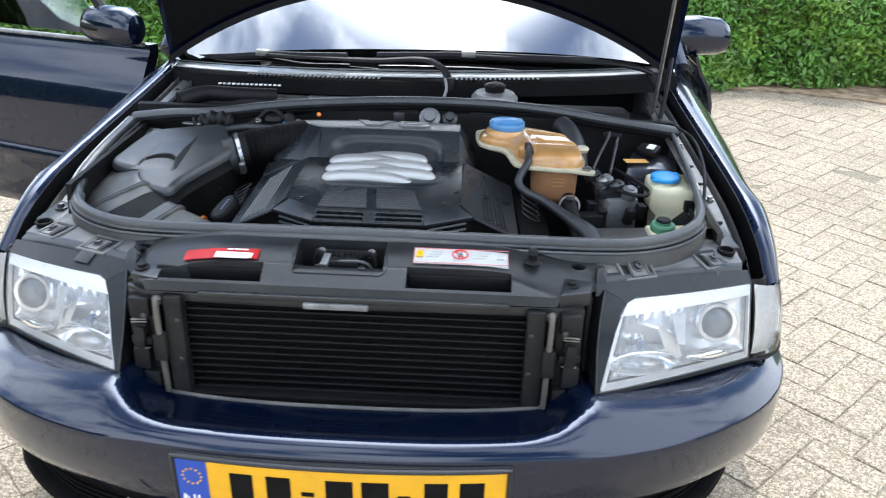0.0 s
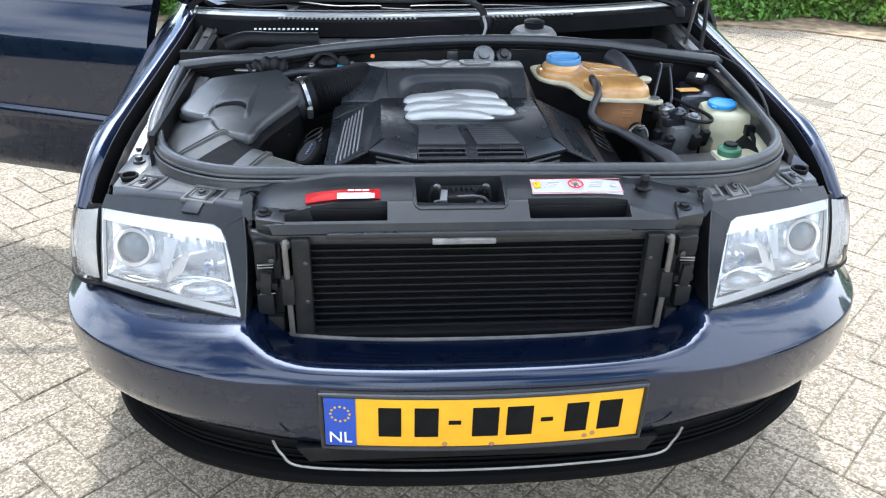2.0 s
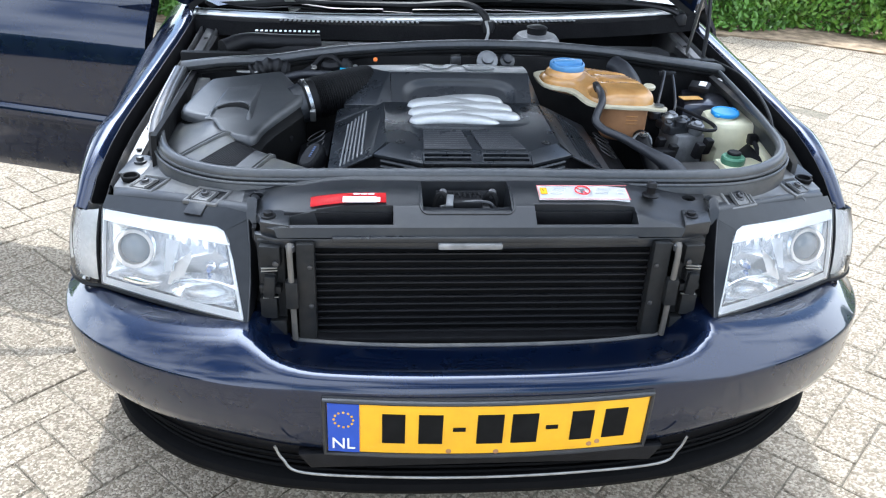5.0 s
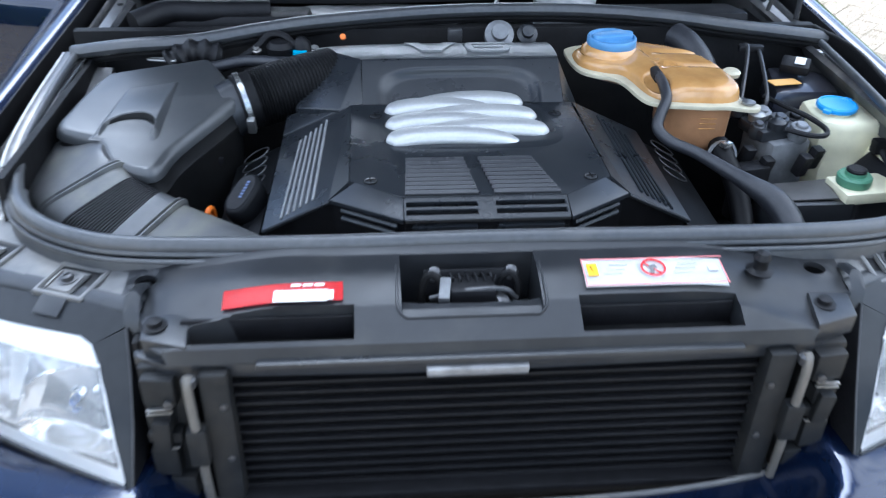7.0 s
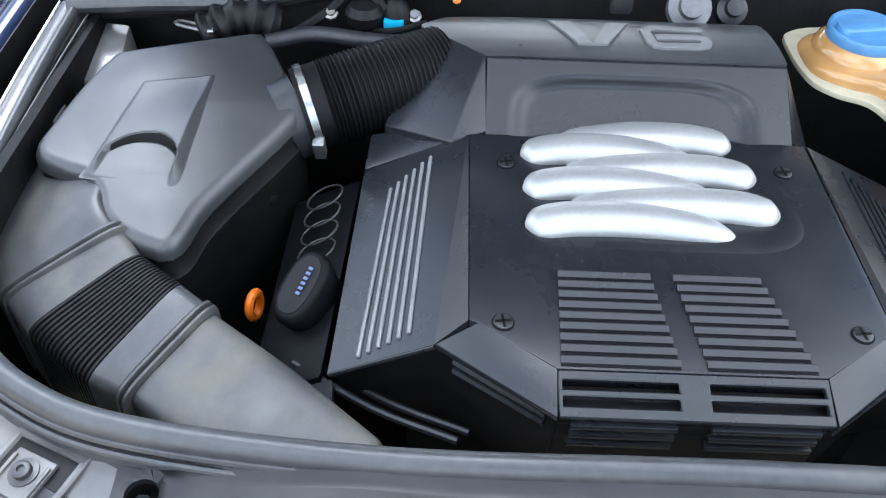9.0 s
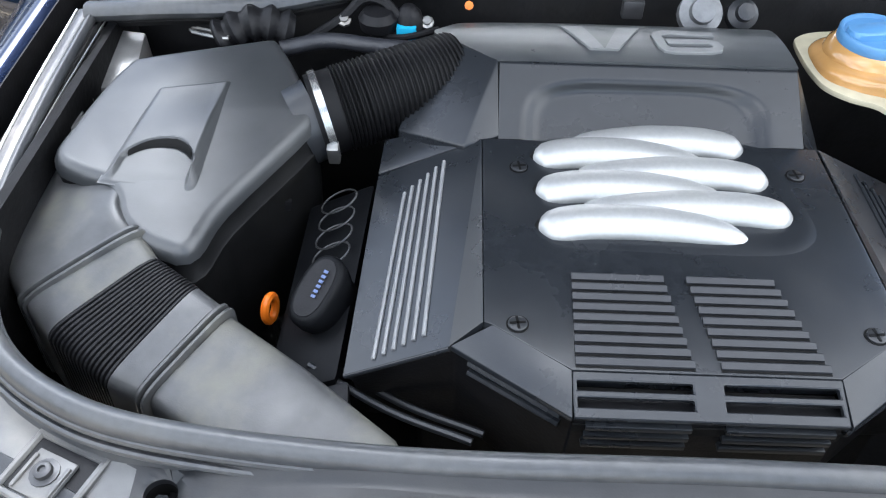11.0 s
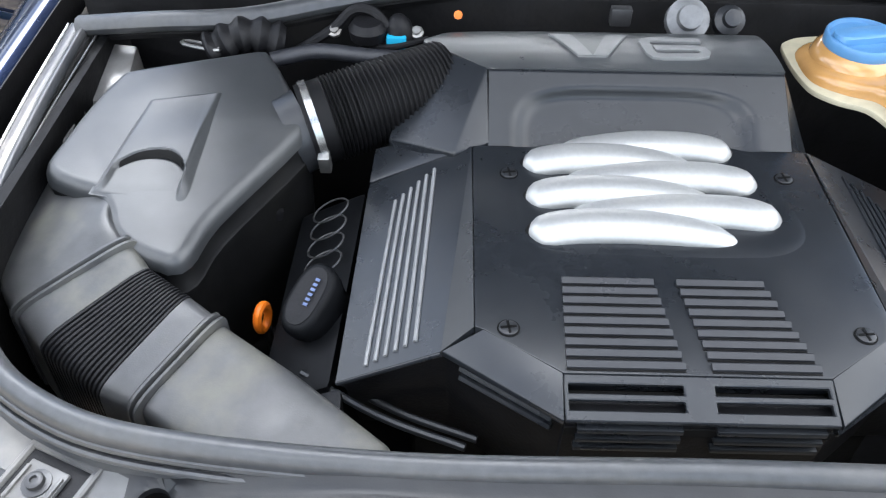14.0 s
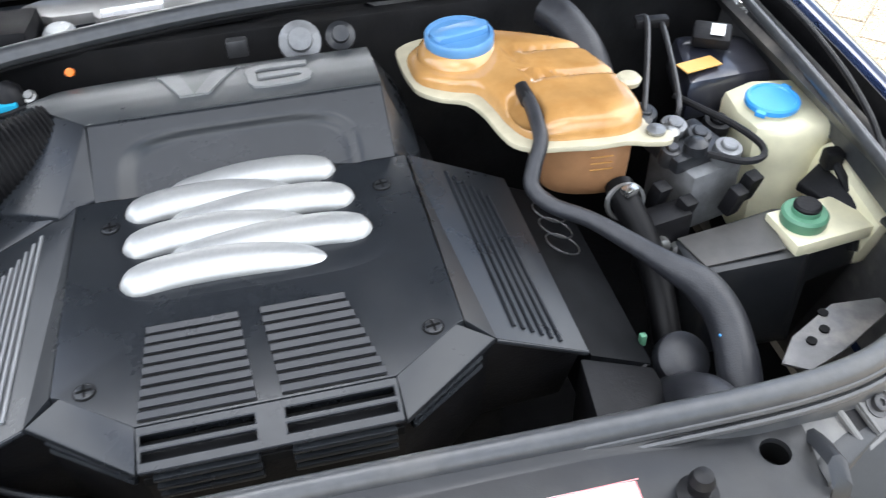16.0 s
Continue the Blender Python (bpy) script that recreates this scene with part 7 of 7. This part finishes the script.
# hoses from the tank
part("vent_hose", tube([(0.303, 0.696, 0.868), (0.303, 0.672, 0.868), (0.301, 0.646, 0.866), (0.298, 0.622, 0.858), (0.286, 0.604, 0.842), (0.281, 0.590, 0.828), (0.296, 0.573, 0.816), (0.330, 0.552, 0.807), (0.362, 0.520, 0.797), (0.388, 0.490, 0.789), (0.412, 0.468, 0.778), (0.426, 0.440, 0.760), (0.425, 0.403, 0.738), (0.416, 0.360, 0.705), (0.408, 0.335, 0.670)], lambda t: pick(t, [(0, 0.0075), (0.5, 0.0085), (0.6, 0.0105), (0.68, 0.0155), (0.72, 0.0185), (0.84, 0.0195), (0.85, 0.0205), (1, 0.0205)]), 14, 6), M_HOSE, car, "black rubber hose from the coolant tank")
part("lower_hose", tube([(0.388, 0.620, 0.786), (0.388, 0.600, 0.780), (0.398, 0.565, 0.755), (0.404, 0.53, 0.720), (0.400, 0.48, 0.68)], 0.0155, 14, 6), M_BLACKHOSE, car, "black lower coolant hose")
part("wire_clamp", tube([(0.388 + 0.020 * math.cos(a), 0.600 + 0.006 * math.sin(a), 0.779 + 0.018 * math.sin(a)) for a in lin(0, 2 * math.pi, 19)[:-1]], 0.003, 6, 0, closed=True), M_STEEL, car, "bright spring clamp")
part("clamp_ear", box((0.388, 0.594, 0.799), (0.016, 0.012, 0.008), 0.002, (0, 0, 20)), M_CLAMP, car)
part("radiator_hose", tube([(0.370, 0.40, 0.700), (0.376, 0.37, 0.735), (0.385, 0.345, 0.735), (0.39, 0.32, 0.70)], 0.026, 14, 6), M_HOSE, car)
part("hose_lug", lathe((0.386, 0.430, 0.722), [(0.026, -0.014), (0.0275, -0.004), (0.0265, 0.003), (0.021, 0.0075), (0.010, 0.0090), (0.001, 0.0092)], (0.1, -0.45, 0.8), 24), M_HOSE, car, "round black moulded end piece beside the hose")
for x, y, z in ((0.412, 0.440, 0.771), (0.413, 0.420, 0.760)):
    part("clip_mark", box((x, y, z), (0.006, 0.003, 0.003), 0.0008, (20, 0, 10)), M_LBLUE, car)
part("green_tie", box((0.352, 0.452, 0.735), (0.006, 0.006, 0.014), 0.001), M_GREEN, car)
part("side_lead", tube([(0.286, 0.565, 0.745), (0.325, 0.480, 0.738), (0.345, 0.425, 0.725)], 0.006, 8, 4), M_DARK, car)

# ---- washer bottle, servo reservoir and the block beside them ----
wb = [(0.562, 0.735), (0.556, 0.690), (0.562, 0.655), (0.590, 0.640), (0.640, 0.636), (0.662, 0.650), (0.668, 0.700), (0.650, 0.738), (0.600, 0.748)]
wc = Vector((0.612, 0.690, 0))
low = Vector((0.640, 0.645, 0))
bottle = part("washer_bottle", loft([inset(wb, 0.80, 0.640, low), inset(wb, 0.84, 0.722, low), inset(wb, 0.80, 0.742, low), inset(wb, 0.97, 0.757, wc), inset(wb, 1.0, 0.764, wc), inset(wb, 1.0, 0.792, wc), inset(wb, 0.96, 0.802, wc), inset(wb, 0.84, 0.807, wc)]), M_WHITEPL, car, "yellowed white washer fluid bottle", sharp=40)
part("bottle_neck", lathe((0.593, 0.684, 0.803), [(0.024, 0), (0.024, 0.010), (0.020, 0.012)], n=24), M_WHITEPL, bottle)
part("washer_cap", lathe((0.593, 0.684, 0.812), [(0.0285, 0), (0.0305, 0.002), (0.0305, 0.007), (0.0285, 0.0095), (0.0255, 0.0098), (0.0245, 0.0080), (0.001, 0.0085)], n=36), M_LBLUE, bottle, "bright blue snap cap")
part("cap_tab", box((0.571, 0.666, 0.816), (0.016, 0.012, 0.006), 0.002, (0, 0, 40)), M_LBLUE, bottle)
part("cap_tab", box((0.616, 0.700, 0.818), (0.014, 0.012, 0.006), 0.002, (0, 0, 30)), M_LBLUE, bottle)
part("bottle_lead", tube([(0.630, 0.606, 0.785), (0.634, 0.59, 0.775), (0.642, 0.555, 0.745), (0.630, 0.53, 0.715)], 0.005, 8, 5), M_DARK, car)
part("bottle_foot", box((0.648, 0.585, 0.735), (0.028, 0.120, 0.080), 0.010, (14, 0, 4)), M_WHITEPL, bottle, "yellowed foot of the bottle along the wing")
part("bottle_plug", box((0.630, 0.606, 0.785), (0.020, 0.018, 0.022), 0.004), M_DARK, bottle)
part("bottle_bracket", prism([(0.600, 0.612, 0.752), (0.628, 0.620, 0.772), (0.640, 0.560, 0.764), (0.632, 0.545, 0.750)], [(0.600, 0.612, 0.742), (0.628, 0.620, 0.742), (0.640, 0.560, 0.742), (0.632, 0.545, 0.742)], 0.003), M_DARK, bottle, "black angled plug beside the bottle")
blk = part("servo_block", prism([(0.432, 0.530, 0.744), (0.434, 0.567, 0.744), (0.56, 0.590, 0.743), (0.645, 0.575, 0.740), (0.646, 0.536, 0.738), (0.575, 0.527, 0.740), (0.560, 0.514, 0.741), (0.450, 0.510, 0.743)],
                                [(0.432, 0.530, 0.62), (0.434, 0.570, 0.62), (0.56, 0.593, 0.62), (0.645, 0.578, 0.62), (0.646, 0.536, 0.69), (0.575, 0.527, 0.69), (0.560, 0.508, 0.62), (0.450, 0.504, 0.62)], 0.006), M_PLASTIC, car, "black plastic cover box")
part("box_lid", slab([(0.437, 0.566), (0.448, 0.519), (0.540, 0.523), (0.546, 0.580)], 0.7436, 0.7462, 0.0012), M_LID, blk, "dusty flat lid")
res = part("servo_reservoir", box((0.590, 0.548, 0.746), (0.095, 0.058, 0.018), 0.004, (0, 0, 6)), M_WHITEPL, car, "cream servo fluid reservoir")
part("servo_cap", lathe((0.570, 0.549, 0.755), [(0.0235, 0), (0.0245, 0.003), (0.0245, 0.012), (0.022, 0.015), (0.015, 0.015), (0.015, 0.020), (0.012, 0.021), (0.001, 0.021)], n=28), M_GREEN, res, "green ribbed cap")
part("cap_top", lathe((0.570, 0.549, 0.770), [(0.0145, 0), (0.0145, 0.008), (0.012, 0.010), (0.001, 0.010)], n=22), M_DARK, res, "black cap centre")
part("headlamp_bracket", prism([(0.458, 0.386, 0.746), (0.483, 0.412, 0.747), (0.540, 0.440, 0.748), (0.590, 0.436, 0.748), (0.592, 0.420, 0.748), (0.520, 0.385, 0.747), (0.480, 0.372, 0.746)], [(0.458, 0.386, 0.743), (0.483, 0.412, 0.743), (0.540, 0.440, 0.743), (0.590, 0.436, 0.743), (0.592, 0.420, 0.743), (0.520, 0.385, 0.743), (0.480, 0.372, 0.743)], 0.001), M_GUTTER, car, "pale pressed metal bracket")
# flat black discs stand for the shade in the bracket's holes
for x, y in ((0.497, 0.402), (0.516, 0.412), (0.526, 0.431)):
    part("bracket_hole", lathe((x, y, 0.7468), [(0.005, 0), (0.005, 0.0022), (0.001, 0.0023)], n=10), M_INKSHADE, car)

# brake unit, pipes and cables in the corner
hyd = part("brake_unit", box((0.490, 0.650, 0.752), (0.066, 0.076, 0.075), 0.005, (0, 0, 14)), M_UNIT, car, "grey hydraulic brake unit")
part("unit_top", box((0.478, 0.655, 0.796), (0.07, 0.06, 0.018), 0.004, (0, 0, 14)), M_PLASTIC, hyd)
for k in range(3):
    part("solenoid", lathe((0.438 + 0.020 * k, 0.690 - 0.028 * k, 0.803), [(0.013, 0), (0.013, 0.012), (0.008, 0.016), (0.001, 0.017)], n=16), M_STEEL if k == 1 else M_PLASTIC, hyd)
part("unit_plug", box((0.430, 0.585, 0.725), (0.05, 0.03, 0.09), 0.006, (0, 0, 10)), M_DARK, car)
for k in range(3):
    part("unit_nut", lathe((0.418 + 0.018 * k, 0.566, 0.745 - 0.012 * k), [(0.008, 0), (0.008, 0.010), (0.004, 0.012)], (0, -1, 0.2), 8), M_STEEL, hyd)
for top, foot_ in (((0.486, 0.803, 0.866), (0.447, 0.705, 0.832)), ((0.505, 0.803, 0.862), (0.480, 0.692, 0.836))):
    part("brake_pipe", tube([Vector(top) + Vector((0, 0.03, -0.008)), top, foot_, Vector(foot_) + Vector((-0.004, -0.010, -0.03))], 0.0032, 8, 5), M_BOLT, car, "thin straight metal pipe")
part("pipe_union", box((0.495, 0.812, 0.862), (0.040, 0.014, 0.012), 0.003, (0, 0, -8)), M_DARK, car)
part("bent_cable", tube([(0.490, 0.720, 0.818), (0.512, 0.690, 0.815), (0.535, 0.655, 0.812), (0.548, 0.622, 0.808), (0.540, 0.603, 0.806), (0.515, 0.600, 0.808), (0.485, 0.618, 0.810)], 0.004, 8, 6), M_DARK, car, "black bent cable")
for x, y, z, r, h, m in ((0.444, 0.702, 0.806, 0.0165, 0.016, M_PLASTIC), (0.468, 0.672, 0.806, 0.0150, 0.015, M_UNIT), (0.489, 0.652, 0.805, 0.0140, 0.013, M_PLASTIC), (0.511, 0.626, 0.800, 0.0155, 0.015, M_UNIT), (0.452, 0.640, 0.798, 0.011, 0.014, M_BOLT), (0.532, 0.690, 0.786, 0.016, 0.016, M_DARK)):
    part("valve_body", lathe((x, y, z), [(r * 0.8, -0.012), (r, -0.008), (r, h * 0.55), (r * 0.93, h * 0.72), (r * 0.60, h * 0.78), (r * 0.58, h), (r * 0.5, h * 1.08), (0.001, h * 1.08)], (0.08, -0.15, 1), 20), m, hyd, "short round valve body")
for x, y, z in ((0.430, 0.610, 0.770), (0.452, 0.590, 0.762), (0.530, 0.600, 0.772), (0.508, 0.588, 0.766)):
    part("cable_plug", box((x, y, z), (0.018, 0.016, 0.034), 0.003, (12, 6, 20)), M_DARK, car)
part("thick_hose", tube([(0.385, 0.87, 0.865), (0.400, 0.84, 0.858), (0.415, 0.80, 0.835), (0.42, 0.76, 0.80)], 0.022, 14, 6), M_HOSE, car, "thick black hose by the bulkhead")
part("corner_box", prism([(0.520, 0.745, 0.815), (0.545, 0.850, 0.820), (0.640, 0.835, 0.815), (0.640, 0.760, 0.808)], [(0.515, 0.735, 0.76), (0.545, 0.86, 0.76), (0.645, 0.84, 0.76), (0.645, 0.755, 0.76)], 0.016), M_INNER, car, "dark blue painted strut corner")
part("amber_sticker", box((0.545, 0.772, 0.8195), (0.052, 0.022, 0.0015), 0, (0, 3, 14)), M_AMBER, car, "small amber sticker")
part("strut_plug", box((0.578, 0.812, 0.832), (0.046, 0.036, 0.016), 0.005, (10, 0, -30)), M_DARK, car)
part("plug_tag", box((0.582, 0.806, 0.842), (0.016, 0.020, 0.002), 0, (10, 0, -30)), M_WHITE, car)
part("wing_cable", tube([(0.640, 0.90, 0.868), (0.672, 0.82, 0.860), (0.668, 0.70, 0.852), (0.652, 0.60, 0.842), (0.640, 0.54, 0.820)], 0.0035, 8, 6), M_DARK, car, "thin black cable along the wing")


# ---- ground, hedge ----
ground = bpy.data.meshes.new("ground")
ground.from_pydata([(-400, -400, -0.012), (400, -400, -0.012), (400, 400, -0.012), (-400, 400, -0.012)], [], [(0, 1, 2, 3)])
ground.materials.append(M_FAR)
ground = tagged(new("ground", ground), "sandy ground under the pavers", "ground", kind="structure")


def leaf_mass(name, x0, x1, y0, y1, h, count, seed, size, material):
    """Many small bent leaves on the face, top and ends of a clipped hedge."""
    rng = np.random.default_rng(seed)
    face = rng.random(count)
    x = rng.uniform(x0, x1, count)
    depth = rng.exponential(0.10, count)
    lump = 0.16 * np.sin(x * 2.3) * np.sin(x * 0.9 + 1) + 0.10 * np.sin(x * 7.1)
    z = rng.uniform(0.02, h, count)
    y = y0 + 0.7 * lump + 0.08 * np.sin(z * 5 + x * 3) - 0.10 + depth + 0.32 * (z / h) ** 1.6
    top = face > 0.86
    z[top] = h + 0.10 * np.sin(x[top] * 4) - depth[top] * 0.5
    y[top] = rng.uniform(y0 + 0.28, y1, top.sum())
    c = np.stack([x, y, z], 1)
    n = rng.normal(0, 1, (count, 3)) + np.array([0, -0.9, 0.7])
    n /= np.linalg.norm(n, axis=1)[:, None]
    t = np.cross(n, rng.normal(0, 1, (count, 3)))
    t /= np.linalg.norm(t, axis=1)[:, None]
    b = np.cross(n, t)
    s = size * rng.uniform(0.6, 1.3, count)[:, None]
    v = np.stack([c - t * s, c + b * s * 0.45 - n * s * 0.12, c + t * s, c - b * s * 0.45 - n * s * 0.12], 1).reshape(-1, 3)
    me = bpy.data.meshes.new(name)
    f = np.arange(count)[:, None] * 4
    faces = np.concatenate([f + np.array([0, 1, 2]), f + np.array([0, 2, 3])])
    me.from_pydata(v.tolist(), [], faces.tolist())
    me.materials.append(material)
    return new(name, me)


hedge = thing("hedge", "dense green clipped leafy hedge along the paving", "hedge", kind="stuff")
lm = leaf_mass("leaves", -9, 9, 4.66, 6.2, 0.82, 150000, 3, 0.027, M_LEAF)
lm.parent = hedge
part("hedge_core", box((0, 5.75, 0.38), (18, 1.1, 0.72), 0.1), M_SOIL, hedge)
# unseen tall greenery, added on both sides to darken the car's reflections
for x, name in ((12.5, "unseen_hedge"), (-9.5, "unseen_hedge")):
    tall = thing(name, "unseen tall hedge, added at the side for dark green reflections", "hedge", kind="stuff")
    mass = leaf_mass("leaves", -8, 5, 0.0, 1.2, 2.6, 12000, 5, 0.10, M_DEEPLEAF)
    mass.matrix_world = Matrix.Translation((x, 0, 0)) @ Matrix.Rotation(radians(-90 if x > 0 else 90), 4, 'Z')
    mass.parent = tall
    core = part("hedge_core", box((x + (0.75 if x > 0 else -0.75), 1.5 if x > 0 else -1.5, 1.2), (1.0, 13.0, 2.4), 0.2), M_DEEPLEAF, tall)
rng = np.random.default_rng(4)
edge = [(-20, 4.62), (1.2, 4.62), (2.1, 4.56), (2.55, 4.36), (3.0, 4.16), (3.6, 3.98), (4.6, 3.86), (6.5, 3.80), (20, 3.80)]
edge = [(x, pick(x, edge) + 0.035 * math.sin(x * 5.3) + rng.normal(0, 0.02)) for x in [-20] + lin(-9, 9, 150) + [20]]
verge = part("verge", slab(edge + [(20, 6.4), (-20, 6.4)], -0.01, 0.012), M_SOIL, None)
tagged(verge, "strip of dark soil and dead leaves under the hedge", "ground", kind="structure")

# ---- paving: herringbone of 21 x 10.5 cm stones, laid at 45 degrees ----
bed = part("paving_bed", box((1.0, 0.6, -0.0083), (17.0, 9.0, 0.012), 0), M_JOINT, None)
tagged(bed, "sand joints under grey concrete pavers", "pavement", kind="structure")


def stone_mesh(name):
    bm = box((0, 0, -0.010), (0.2068, 0.1018, 0.020), 0.0028, None, None, 1)
    me = bpy.data.meshes.new(name)
    bm.to_mesh(me)
    bm.free()
    me.materials.append(M_PAVE)
    return me


stone = stone_mesh("paver")
sv = np.empty(len(stone.vertices) * 3)
stone.vertices.foreach_get("co", sv)
sv = sv.reshape(-1, 3)
sf = [tuple(p.vertices) for p in stone.polygons]
rng = np.random.default_rng(11)
near, verts, faces = [], [], []
L, W = 0.21, 0.105
for i in range(-110, 111):
    for j in range(-60, 61):
        # each step of the stair holds one stone along and one across
        for k in range(2):
            u = i * W + j * 2 * L + (L / 2 if k == 0 else L + W / 2)
            v = i * W + (W / 2 if k == 0 else 0.0)
            x, y = 1.0 + (u - v) * 0.70711, 0.6 + (u + v) * 0.70711
            if not (-7.3 < x < 9.3 and -3.7 < y < 4.55):
                continue
            a = radians(45 + (0 if k == 0 else 90)) + rng.normal(0, 0.008)
            near.append((x, y, rng.normal(0.001, 0.0012), a, rng.normal(0, 0.004), rng.normal(0, 0.004)))
near.sort(key=lambda q: min(math.hypot(q[0] - 1.15, q[1] - 0.75), math.hypot(q[0] + 1.0, q[1] - 0.75)))
for q, (x, y, z, a, tx, ty) in enumerate(near):
    m = Matrix.Translation((x, y, z)) @ Euler((tx, ty, a)).to_matrix().to_4x4()
    if q < 300:
        ob = new("paver", stone)
        ob.matrix_world = m
        ob.parent = bed
        continue
    r = np.array(m)
    base = len(verts) * len(sv)
    verts.append(sv @ r[:3, :3].T + r[:3, 3])
    faces += [tuple(base + v for v in f) for f in sf]
me = bpy.data.meshes.new("pavers")
me.from_pydata(np.concatenate(verts).tolist(), [], faces)
me.materials.append(M_PAVE)
rest = new("pavers", me)
rest.parent = bed
tagged(rest, kind="stuff")
